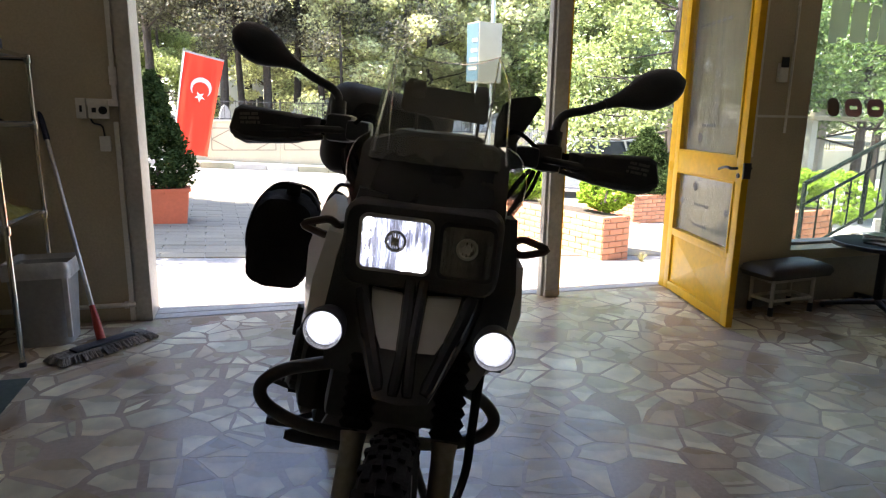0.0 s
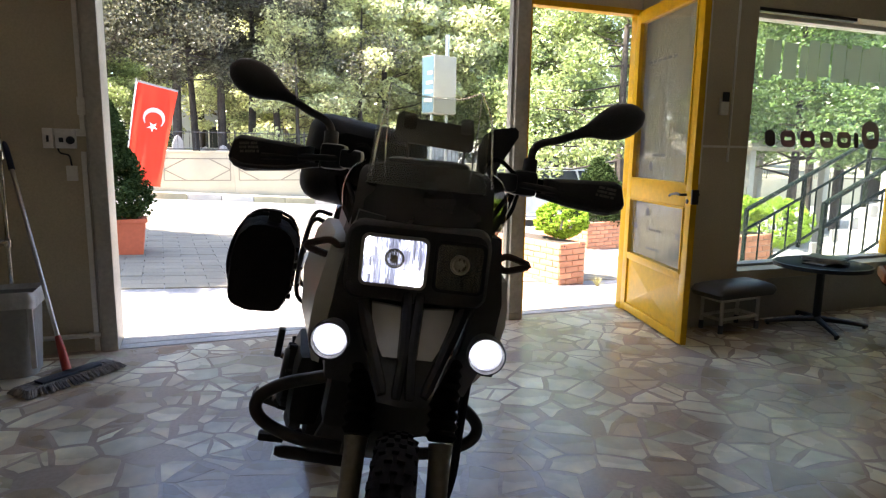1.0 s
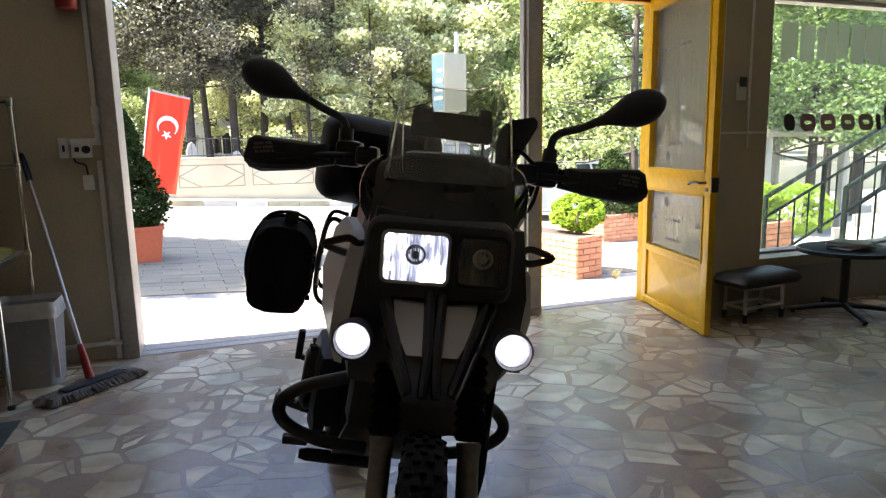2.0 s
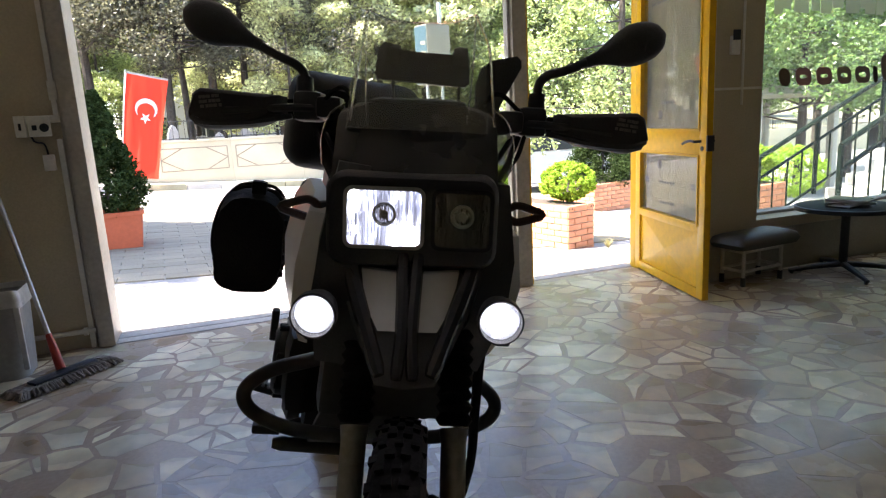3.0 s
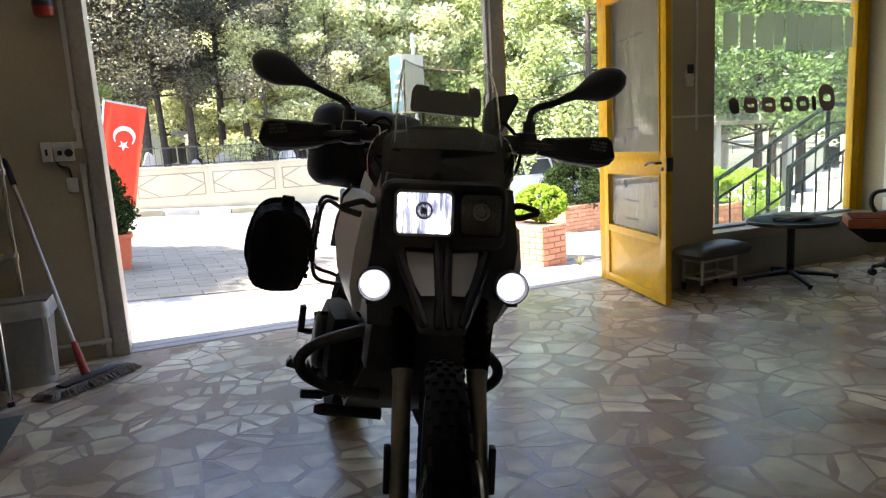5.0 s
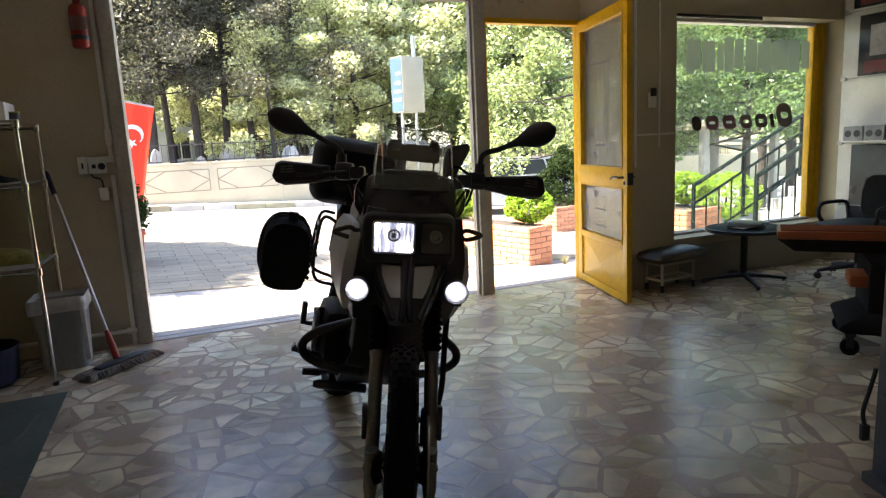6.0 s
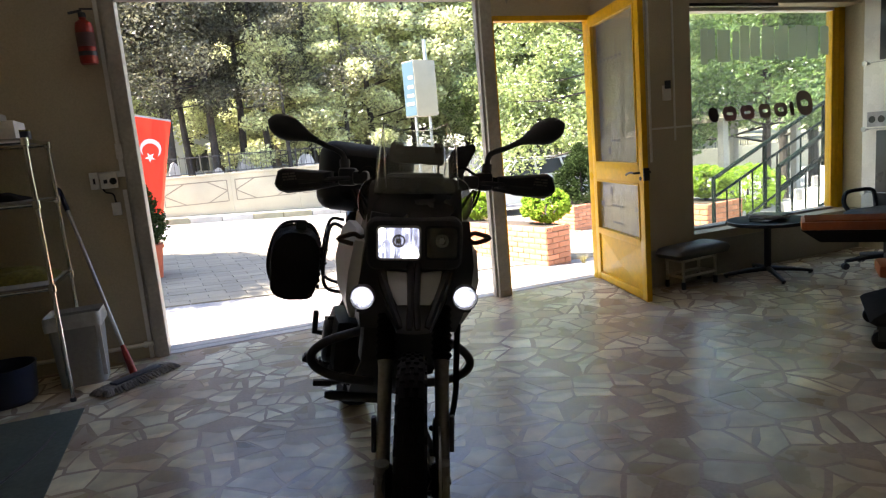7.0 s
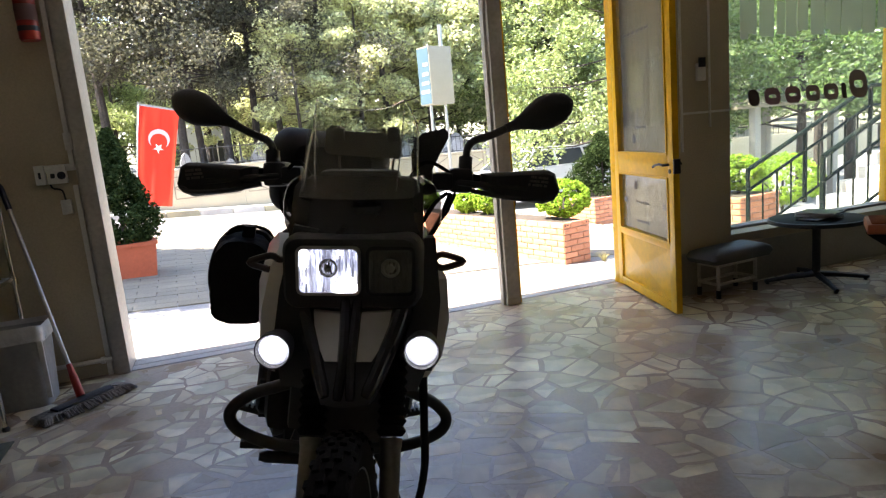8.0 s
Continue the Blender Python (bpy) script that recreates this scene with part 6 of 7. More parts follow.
# display board on the side wall
board = thing("display_board", "pale board with steel standoffs, prints and small boxes", "display board")
bm = B()
box(bm, 5.935, 5.947, 0.2, 3.41, 0.25, 2.95, 0.003)
part("panel", bm, BOARD, board)
for z in (0.52, 1.087, 1.66, 2.235, 2.80):
    for y in (3.36, 2.30, 1.40):
        bm = B()
        lathe(bm, [(0.012, 0.0), (0.012, 0.05), (0.024, 0.052), (0.024, 0.06), (0.0001, 0.062)], 14, Matrix.Translation((5.935, y, z)) @ Matrix.Rotation(radians(-90), 4, "Y"))
        part("standoff", bm, STEEL, board)
    bm = B()
    tube(bm, [(5.90, 3.36, z), (5.90, 1.40, z)], 0.004, 6)
    part("rod", bm, STEEL, board)
for y0, y1, z0, z1 in ((2.42, 3.245, 1.675, 2.19), (2.42, 3.31, 2.26, 2.78), (2.42, 3.26, 0.35, 1.07)):
    bm = B()
    box(bm, 5.90, 5.93, y0, y1, z0, z1, 0.003)
    poster = solid("poster", bm, PRINT_DARK, "dark printed advertising panel on the pale board", "poster")
    if z0 < 1:
        continue
    bm = B()
    box(bm, 5.897, 5.90, y0 + 0.02, y1 - 0.06, z0 + 0.02, z0 + 0.12)
    part("red_band", bm, PRINT_RED, poster, "red printed band", smooth=False)
    bm = B()
    box(bm, 5.897, 5.90, y0 + 0.05, y1 - 0.10, z0 + 0.16, z0 + 0.42)
    part("print_field", bm, PAPER, poster, "grey printed picture field", smooth=False)
for k, y in enumerate((3.19, 3.00, 2.81)):
    bm = B()
    box(bm, 5.80, 5.92, y - 0.085, y + 0.085, 1.108, 1.235, 0.003)
    carton = solid("carton", bm, PAPER, "small pale carton with two dark round prints", "carton", "cartons on the rod shelf", smooth=False)
    bm = B()
    for o in (-0.04, 0.04):
        lathe(bm, [(0.030, 0), (0.030, 0.002), (0.0001, 0.002)], 18, Matrix.Translation((5.80, y + o, 1.17)) @ Matrix.Rotation(radians(-90), 4, "Y"))
    part("print", bm, PRINT_DARK, carton)
bm = B()
box(bm, 5.79, 5.93, 2.3, 3.28, 1.095, 1.107, 0.002)
solid("shelf", bm, BOARD, "thin pale shelf on the display board", "shelf")

# ---- outside ----
indoors = set(scene.objects)
def leaf_cloud(bm, rnd, centre, radii, count, size, hang=0.0, shell=0.55):
    """Small folded leaves spread through an egg-shaped cloud, denser near its skin."""
    for _ in range(count):
        d = Vector((rnd.gauss(0, 1), rnd.gauss(0, 1), rnd.gauss(0, 1))).normalized()
        r = shell + (1 - shell) * rnd.random() ** 0.6
        p = Vector((centre[0] + d.x * radii[0] * r, centre[1] + d.y * radii[1] * r, centre[2] + d.z * radii[2] * r))
        u = Vector((rnd.uniform(-1, 1), rnd.uniform(-1, 1), rnd.uniform(-0.7, 0.7) - hang)).normalized()
        v = u.orthogonal().normalized()
        v = (v * math.cos(b) + u.cross(v) * math.sin(b)) if (b := rnd.uniform(0, 6.28)) else v
        s = size * rnd.uniform(0.6, 1.35)
        w = v.cross(u) * s * 0.18
        a = [bm.verts.new(p - u * s * 0.5), bm.verts.new(p + v * s * 0.33 + w), bm.verts.new(p + u * s * 0.55), bm.verts.new(p - v * s * 0.33 + w)]
        bm.faces.new((a[0], a[1], a[2]))
        bm.faces.new((a[0], a[2], a[3]))


def raw_mesh(name, bm, mat):
    data = bpy.data.meshes.new(name)
    bm.to_mesh(data)
    bm.free()
    data.materials.append(mat)
    return data


def tree(seed, height, trunk, crown_base, spread, leaf, count, size, name_label, clumps=26, lean=0.0):
    """Tapered trunk with limbs and a crown of leaf clumps with gaps."""
    rnd = random.Random(seed)
    ob = thing("tree", name_label, "tree", group="trees beyond the street")
    bm = B()
    top = Vector((lean + rnd.uniform(-0.3, 0.3), rnd.uniform(-0.3, 0.3), height * 0.92))
    mid = Vector((lean * 0.4 + rnd.uniform(-0.15, 0.15), rnd.uniform(-0.15, 0.15), height * 0.45))
    n = 19
    foot = Vector((0, 0, -0.4))
    line = [foot.lerp(mid, t).lerp(mid.lerp(top, t), t) for t in (k / (n - 1) for k in range(n))]
    tube(bm, line, [trunk * (1.3 if k == 0 else 1.0) * (1 - 0.85 * k / (n - 1)) for k in range(n)], 9)
    tips = []
    for k in range(clumps):
        u = crown_base + (1 - crown_base) * ((k + rnd.random()) / clumps)
        root = line[min(n - 1, round(u * (n - 1)))]
        a = rnd.uniform(0, 6.28)
        reach = spread * (1.05 - 0.75 * (u - crown_base) / (1 - crown_base)) * rnd.uniform(0.45, 1.0)
        tip = root + Vector((math.cos(a) * reach, math.sin(a) * reach, rnd.uniform(-0.1, 0.45) * reach))
        tube(bm, [root, (root + tip) / 2 + Vector((0, 0, -0.05 * reach)), tip], [trunk * 0.28 * (1.2 - u), trunk * 0.16 * (1.2 - u), 0.012], 5)
        tips.append(tip)
    part("trunk", bm, BARK, ob)
    bm = B()
    for tip in tips:
        s = spread * rnd.uniform(0.20, 0.42)
        leaf_cloud(bm, rnd, tip, (s, s, s * rnd.uniform(0.45, 0.8)), count // clumps, size, shell=0.15)
    crown = new("crown", raw_mesh("crown", bm, leaf))
    crown.parent = ob
    return ob


def plant(ob, x, y, turn, scale=1.0):
    ob.matrix_basis = Matrix.Translation((x, y, ground_height(x, y) + (0.25 if y > 19.2 else 0))) @ Matrix.Rotation(radians(turn), 4, "Z") @ Matrix.Diagonal((scale, scale, scale, 1))


def plant_copy(ob, x, y, turn, scale=1.0):
    c = copy_thing(ob, Matrix.Translation((x, y, ground_height(x, y) + (0.25 if y > 19.2 else 0))) @ Matrix.Rotation(radians(turn), 4, "Z"))
    c.scale = (scale, scale, scale)
    return c


pine = tree(1, 10.0, 0.165, 0.40, 2.7, PINE_LEAF, 14500, 0.095, "tall dark grey-green pine with a bare lower trunk", 36, 0.35)
plant(pine, 0.7, 21.6, 10)
pine_b = tree(2, 9.6, 0.14, 0.37, 2.5, PINE_LEAF, 13500, 0.095, "tall dark pine with a leaning trunk", 34, -0.45)
plant(pine_b, 3.95, 21.8, 0)
bright = tree(3, 8, 0.13, 0.27, 2.4, YELLOW_LEAF, 12000, 0.15, "young tree with bright yellow-green spring leaves", 30)
plant(bright, 5.9, 27, 0)
green = tree(4, 9, 0.17, 0.16, 3.0, GREEN_LEAF, 20000, 0.14, "broad tree with fresh green leaves", 36)
plant(green, 13.5, 22, 0)
rnd = random.Random(8)
for x, y, which, turn, s in ((-3.2, 23, 1, 200, 1.0), (-1.3, 22.4, 0, 130, 1.05), (1.4, 22.7, 1, 33, 1.0), (2.15, 21.9, 0, 250, 1.0), (3.0, 22.6, 1, 160, 1.1), (5.5, 22.6, 0, 300, 1.05), (8.1, 23.2, 2, 20, 1.3), (10.2, 24.0, 2, 310, 1.35), (6.9, 25.5, 2, 110, 1.25),
                            (1.2, 36, 1, 290, 1.2), (5.6, 40, 0, 90, 1.4), (-4.6, 26.5, 0, 15, 1.15), (4.35, 20.9, 2, 45, 0.72), (6.5, 21.4, 2, 200, 0.9), (2.55, 24.6, 2, 265, 0.7), (-5.4, 22.6, 1, 75, 1.0), (-7.6, 23.8, 0, 210, 1.1), (-10.2, 24.5, 1, 310, 1.15),
                            (9.2, 27.2, 2, 70, 1.25), (11.6, 29.8, 2, 190, 1.5), (4.7, 27.6, 2, 330, 1.0), (6.0, 32.0, 2, 140, 1.4), (7.6, 34.6, 2, 250, 1.6), (12.8, 37, 2, 30, 1.9), (15.0, 32, 2, 100, 1.5), (10.7, 33.6, 2, 220, 1.7),
                            # copies scaled 2 and up are added to screen out open sky
                            (-1.7, 30.5, 3, 75, 0.75), (-3.8, 32.5, 3, 190, 0.9), (-0.9, 34.0, 2, 280, 0.8), (-5.6, 30.0, 2, 20, 0.9), (-7.5, 34, 2, 60, 2.0), (-1.2, 38, 2, 170, 2.1), (2.6, 42, 2, 250, 2.2), (8.0, 43, 2, 20, 2.2), (14.0, 44, 2, 140, 2.2), (20.0, 38, 3, 200, 2.2), (26.0, 40, 3, 40, 2.3), (11.5, 45, 3, 300, 2.4), (5.0, 47, 3, 100, 2.4),
                            (14.8, 22, 3, 90, 0.95), (16.5, 25, 3, 150, 1.1), (20, 22, 3, 210, 1.0), (24, 26, 3, 20, 1.2), (19, 33, 2, 80, 1.4), (28, 24, 3, 120, 1.1), (33, 30, 3, 60, 1.2)):
    plant_copy((pine, pine_b, bright, green)[which], x, y, turn, s)
# a nearer broad-leaved tree beside the steps
near_tree = tree(9, 7.5, 0.13, 0.30, 2.6, GREEN_LEAF, 30000, 0.10, "near broad-leaved tree with sunlit green leaves", 44)
plant(near_tree, 9.6, 11.5, 0)
deep_tree = tree(12, 7.8, 0.14, 0.28, 2.7, DEEP_SHADED_LEAF, 28000, 0.11, "broad-leaved tree with deep green leaves, darkened as if shaded, beyond the steps", 40)
plant(deep_tree, 16.2, 11.8, 120)
plant_copy(deep_tree, 18.5, 12.5, 220, 1.2)
plant_copy(deep_tree, 13.4, 10.2, 20, 0.9)
# copies out of view on the left, added to dapple the forecourt with shade
plant_copy(near_tree, -6.6, 10.2, 220, 1.45)
plant_copy(near_tree, -5.6, 8.6, 40, 1.15)
plant_copy(near_tree, -4.6, 9.2, 80, 1.15)
plant_copy(near_tree, -9.5, 9.4, 170, 1.7)

# street kerb, wall with painted diamonds, fence
WALL_Y = 19.0
def sloped_box(x0, x1, y0, y1, low, high, bevel, y):
    """A block whose foot and top follow the fall of the street at y."""
    bm = B()
    box(bm, x0, x1, y0, y1, low, high, bevel)
    for v in bm.verts:
        v.co.z += ground_height(v.co.x, y)
    return bm


for k in range(34):
    x = -9.0 + 0.82 * k
    solid("kerb_stone", sloped_box(x, x + 0.805, WALL_Y - 1.35, WALL_Y - 1.15, -0.1, 0.16, 0.02, 18), KERB if k % 4 < 2 else KERB_DARK, "pale worn concrete kerb stone", "kerb", "kerb stones along the street", kind="structure")
bm = sloped_box(-9.0, 16.0, WALL_Y - 1.15, WALL_Y, -0.3, 0.14, 0, 18)
solid("pavement", bm, KERB, "narrow pale pavement along the street wall", "pavement", kind="structure", smooth=False)
# concrete pavers in the forecourt, with open joints
verts, faces = [], []
for j in range(38):
    for i in range(24):
        x0, y0 = -2.6 + 0.40 * i + (0.20 if j % 2 else 0), 6.6 + 0.20 * j
        base = len(verts)
        for inset, lift in ((0.0035, -0.03), (0.0035, 0.012), (0.007, 0.014)):
            for x, y in ((x0 + inset, y0 + inset), (x0 + 0.40 - inset, y0 + inset), (x0 + 0.40 - inset, y0 + 0.20 - inset), (x0 + inset, y0 + 0.20 - inset)):
                verts.append((x, y, ground_height(x, y) + lift + 0.004 * noise.noise((i * 1.7, j * 2.3, 0))))
        faces.append([base + 8 + k for k in range(4)])
        faces += [[base + 4 * r + k, base + 4 * r + (k + 1) % 4, base + 4 * r + 4 + (k + 1) % 4, base + 4 * r + 4 + k] for r in (0, 1) for k in range(4)]
data = bpy.data.meshes.new("paver")
data.from_pydata(verts, [], faces)
data.materials.append(PAVER)
tagged(new("paver", data), "grey concrete pavers of the forecourt with open joints", "paving", kind="stuff")
PANEL = 1.95
street_wall = thing("street_wall", "yellowish plastered street wall with brown painted diamonds", "wall", kind="structure")
for k in range(10):
    x0 = -9.55 + PANEL * k
    x1 = x0 + PANEL
    zb = ground_height((x0 + x1) / 2, 18) - 0.2
    zt = 1.05 if x1 < 7 else 0.75
    bm = B()
    box(bm, x0, x1, WALL_Y, WALL_Y + 0.25, zb, zt, 0.01)
    box(bm, x0, x1, WALL_Y - 0.03, WALL_Y + 0.28, zt, zt + 0.06, 0.01)
    panel = part("wall_panel", bm, STREET_WALL, street_wall)
    cx, cz, w, h = (x0 + x1) / 2, (zt + 0.15) / 2 - 0.0, PANEL * 0.44, 0.30
    bm = B()
    def stripe(ax, az, bx, bz, t=0.014):
        d = Vector((bx - ax, 0, bz - az)).normalized()
        q = Vector((-d.z, 0, d.x)) * t
        v = [bm.verts.new(p) for p in ((ax + q.x, WALL_Y - 0.004, az + q.z), (ax - q.x, WALL_Y - 0.004, az - q.z), (bx - q.x, WALL_Y - 0.004, bz - q.z), (bx + q.x, WALL_Y - 0.004, bz + q.z))]
        bm.faces.new(v)
    c = [(cx - w, cz - h), (cx + w, cz - h), (cx + w, cz + h), (cx - w, cz + h)]
    for a, b in zip(c, c[1:] + c[:1]):
        stripe(*a, *b)
    stripe(cx - w, cz, cx - w * 0.35, cz + h)
    stripe(cx - w * 0.35, cz + h, cx + w * 0.35, cz + h)
    stripe(cx - w, cz, cx - w * 0.35, cz - h)
    stripe(cx + w, cz, cx + w * 0.35, cz + h)
    stripe(cx + w, cz, cx + w * 0.35, cz - h)
    part("painted_lines", bm, LINE_PAINT, panel, "brown painted diamond", smooth=False)
low_wall = thing("street_wall", "lower yellowish street wall further down the slope", "wall", kind="structure")
for k in range(9):
    x0 = 9.95 + 2.2 * k
    bm = B()
    zb = ground_height(x0 + 1, 18) - 0.3
    box(bm, x0, x0 + 2.2, WALL_Y, WALL_Y + 0.25, zb, 0.42 - 0.03 * k, 0.01)
    part("wall_panel", bm, STREET_WALL, low_wall)
fence = thing("fence", "dark iron railing on top of the street wall", "fence")
for k in range(20):
    x0 = -9.5 + 1.95 * k
    zt = 1.10 if x0 < 5.5 else (0.80 if x0 < 9.4 else 0.42 - 0.026 * (x0 - 9.9))
    bm = B()
    tube(bm, [(x0, WALL_Y + 0.12, zt - 0.02), (x0, WALL_Y + 0.12, zt + 0.60)], 0.022, 6)
    part("post", bm, BLACK_STEEL, fence)
    bm = B()
    for z in (0.06, 0.52):
        tube(bm, [(x0, WALL_Y + 0.12, zt + z), (x0 + 1.95, WALL_Y + 0.12, zt + z)], 0.012, 5)
    for j in range(1, 13):
        x = x0 + 0.15 * j
        tube(bm, [(x, WALL_Y + 0.12, zt + 0.06), (x, WALL_Y + 0.12, zt + 0.56)], 0.008, 4)
    part("railing", bm, BLACK_STEEL, fence)
# raised earth under the trees
bm = B()
g = [[bm.verts.new((x, y, z)) for x in range(-40, 71, 5)] for y, z in ((19.2, 0.25), (24, 0.35), (32, 0.6), (45, 1.0), (60, 1.0))]
for a, b in zip(g, g[1:]):
    for k in range(len(a) - 1):
        bm.faces.new((a[k], a[k + 1], b[k + 1], b[k]))
solid("earth_bank", bm, GRASS_SOIL, "dry earth under the trees behind the wall", "earth", kind="structure")
rnd = random.Random(21)
for k in range(66):
    x, y = rnd.uniform(-3, 13), (rnd.uniform(19.8, 21.0) if k % 2 else rnd.uniform(21, 26))
    w, h = rnd.uniform(0.3, 0.55), rnd.uniform(0.75, 1.35)
    bm = B()
    outline = [(-w / 2, 0), (w / 2, 0), (w / 2, h * 0.8), (w * 0.25, h * 0.95), (0, h), (-w * 0.25, h * 0.95), (-w / 2, h * 0.8)]
    prism(bm, outline, 0.10, pose(x, y, 0.2, 90, 0, rnd.uniform(-25, 25)))
    stone = solid("marker_stone", bm, STONE, "weathered upright marble stone among the trees", "stone", "stones behind the wall")
    bm = B()
    box(bm, x - w * 0.55, x + w * 0.55, y - 0.12, y + 0.14, 0.12, 0.34, 0.02)
    part("plinth", bm, STONE, stone)

# far houses
def house(x, y, w, d, h, storeys, label):
    ob = thing("house", label, "house", pose(x, y, 0.4))
    bm = B()
    box(bm, -w / 2, w / 2, 0, d, 0, h)
    part("wall", bm, HOUSE, ob, smooth=False)
    bm = B()
    prism(bm, [(-w / 2 - 0.4, h), (w / 2 + 0.4, h), (w / 2 - 1, h + 1.6), (-w / 2 + 1, h + 1.6)], d + 0.6, pose(0, d + 0.3, 0, 90, 0, 0))
    part("roof", bm, STEEL, ob, smooth=False)
    n = int(w / 2.4)
    for j in range(storeys):
        for k in range(n):
            cx, cz = -w / 2 + (k + 0.5) * w / n, 1.4 + j * h / storeys
            bm = B()
            for a, b, e, f in ((-0.62, -0.54, -0.75, 0.75), (0.54, 0.62, -0.75, 0.75), (-0.54, 0.54, 0.67, 0.75), (-0.54, 0.54, -0.75, -0.67), (-0.04, 0.04, -0.67, 0.67)):
                box(bm, cx + a, cx + b, -0.06, 0.05, cz + e, cz + f)
            win = part("window", bm, WHITE_PAINT, ob, smooth=False)
            bm = B()
            box(bm, cx - 0.54, cx + 0.54, -0.03, 0.02, cz - 0.67, cz + 0.67)
            part("pane", bm, WINDOW_DARK, win, smooth=False)


house(3.2, 44, 8, 9, 6, 2, "blue-grey house with white windows behind the trees")
house(15.0, 52, 12, 9, 6.5, 2, "pale house behind the trees")
house(-13.0, 46, 12, 9, 7, 2, "blue-grey house far behind the trees")

# sign box on a pole
sign = thing("street_sign", "white box sign with a pale blue side on a pole", "sign", pose(7.2, 16.2, 0, 0, 0, 15))
bm = B()
box(bm, -0.38, 0.38, -0.26, 0.26, 2.20, 3.70, 0.015)
part("sign_box", bm, SIGN_WHITE, sign, "plain off-white sign box")
bm = B()
prism(bm, [(-0.24, 2.23), (0.24, 2.23), (0.24, 3.67), (-0.24, 3.67)], 0.012, Matrix.Translation((-0.392, 0, 0)) @ Matrix.Rotation(radians(90), 4, "Z") @ Matrix.Rotation(radians(90), 4, "X"))
face = part("sign_face", bm, SIGN_BLUE, sign, "pale blue printed side", smooth=False)
for k, z in enumerate((2.5, 2.72, 2.95, 3.2)):
    bm = B()
    box(bm, -0.402, -0.393, -0.20, 0.15 - 0.05 * k, z, z + 0.09)
    part("print_bar", bm, SIGN_WHITE, face, "white print in a plain bar", smooth=False)
bm = B()
for x in (-0.25, 0.25):
    tube(bm, [(x, 0, -0.8), (x, 0, 2.26)], 0.045, 10)
tube(bm, [(0.3, 0.05, 2.2), (0.3, 0.05, 4.3)], 0.06, 10)
part("pole", bm, STEEL, sign)

# flag on a leaning pole
def flag_at(m):
    flag = thing("flag", "red flag with white crescent and star on a slanted pole", "flag", m)
    W, H, nx, ny = 0.57, 1.55, 14, 30
    bm = B()
    def place(u, v, lift=0.0):
        return Vector((-0.02 + W * u * (1 - 0.12 * v) - 0.31 * v + 0.05 * v * v, (0.035 * math.sin(5 * u + 2.2 * v) + 0.014 * math.sin(15 * u - 3 * v)) * (0.3 + v) - lift, -0.13 * u - H * v + 0.05 * u * v))
    g = [[bm.verts.new(place(i / nx, j / ny)) for i in range(nx + 1)] for j in range(ny + 1)]
    for a, b in zip(g, g[1:]):
        for k in range(nx):
            bm.faces.new((a[k], a[k + 1], b[k + 1], b[k]))
    part("cloth", bm, FLAG_RED, flag)
    for lift in (0.004, -0.004):
        bm = B()
        cu, cv, r = 0.54, 0.31, 0.160
        n = 28
        outer = [(cu + r / W * math.cos(a), cv + r / H * math.sin(a)) for a in (radians(90 + 48 + (360 - 96) * k / n) for k in range(n + 1))]
        inner = [(cu + 0.80 * r / W * math.cos(a), cv + 0.25 * r / H + 0.80 * r / H * math.sin(a)) for a in (radians(90 + 62 + (360 - 124) * k / n) for k in range(n + 1))]
        o = [bm.verts.new(place(u, v, lift)) for u, v in outer]
        i = [bm.verts.new(place(u, v, lift)) for u, v in inner]
        for k in range(n):
            bm.faces.new((o[k], o[k + 1], i[k + 1], i[k]))
        c = bm.verts.new(place(cu, cv + 0.88 * r / H, lift))
        s = [bm.verts.new(place(cu + q / W * math.cos(a), cv + 0.88 * r / H + q / H * math.sin(a), lift)) for q, a in ((0.082 if k % 2 == 0 else 0.032, radians(90 + 36 * k)) for k in range(10))]
        for k in range(10):
            bm.faces.new((c, s[k], s[(k + 1) % 10]))
        part("crescent_and_star", bm, FLAG_WHITE, flag, "white crescent and star")
    bm = B()
    for u0, u1 in ((-0.03, 0.0),):
        col = [[bm.verts.new(place(u, j / ny, 0.002)) for u in (u0, u1)] for j in range(ny + 1)]
        for a, b in zip(col, col[1:]):
            bm.faces.new((a[0], a[1], b[1], b[0]))
    top = [[bm.verts.new(place(i / nx, v, 0.002)) for i in range(nx + 1)] for v in (-0.02, 0.0)]
    for k in range(nx):
        bm.faces.new((top[0][k], top[0][k + 1], top[1][k + 1], top[1][k]))
    part("white_hem", bm, FLAG_WHITE, flag, "white hem")
    bm = B()
    tube(bm, [(-0.03, 0.01, 0.06), (-0.36, 0.02, -1.95)], 0.012, 8)
    part("pole", bm, STEEL, flag)


flag_at(pose(-0.128, 16.94, 2.70) @ Matrix.Diagonal((1.507, 1.507, 1.507, 1)))


# planters
def conifer_shrub(x, y, z, w, tall, label):
    shrub = thing("conifer_shrub", label, "shrub", pose(x, y, z))
    bm = B()
    tube(bm, [(0, 0, -0.02), (0, 0, tall * 0.9)], [0.03, 0.006], 7)
    part("trunk", bm, BARK, shrub)
    rnd = random.Random(int(x * 10) + 40)
    bm = B()
    for k in range(150):
        u = (k + rnd.random()) / 150
        a = rnd.uniform(0, 6.28)
        r = w * (1 - u) ** 0.85 * min(1, 0.6 + 3 * u) * rnd.uniform(0.6, 1.0)
        s = w * (0.22 - 0.09 * u)
        leaf_cloud(bm, rnd, (r * math.cos(a), r * math.sin(a), 0.06 + tall * u * 0.95), (s, s, s * 1.1), 110, 0.046, shell=0.25)
    crown = new("crown", raw_mesh("crown", bm, CONIFER))
    crown.parent = shrub


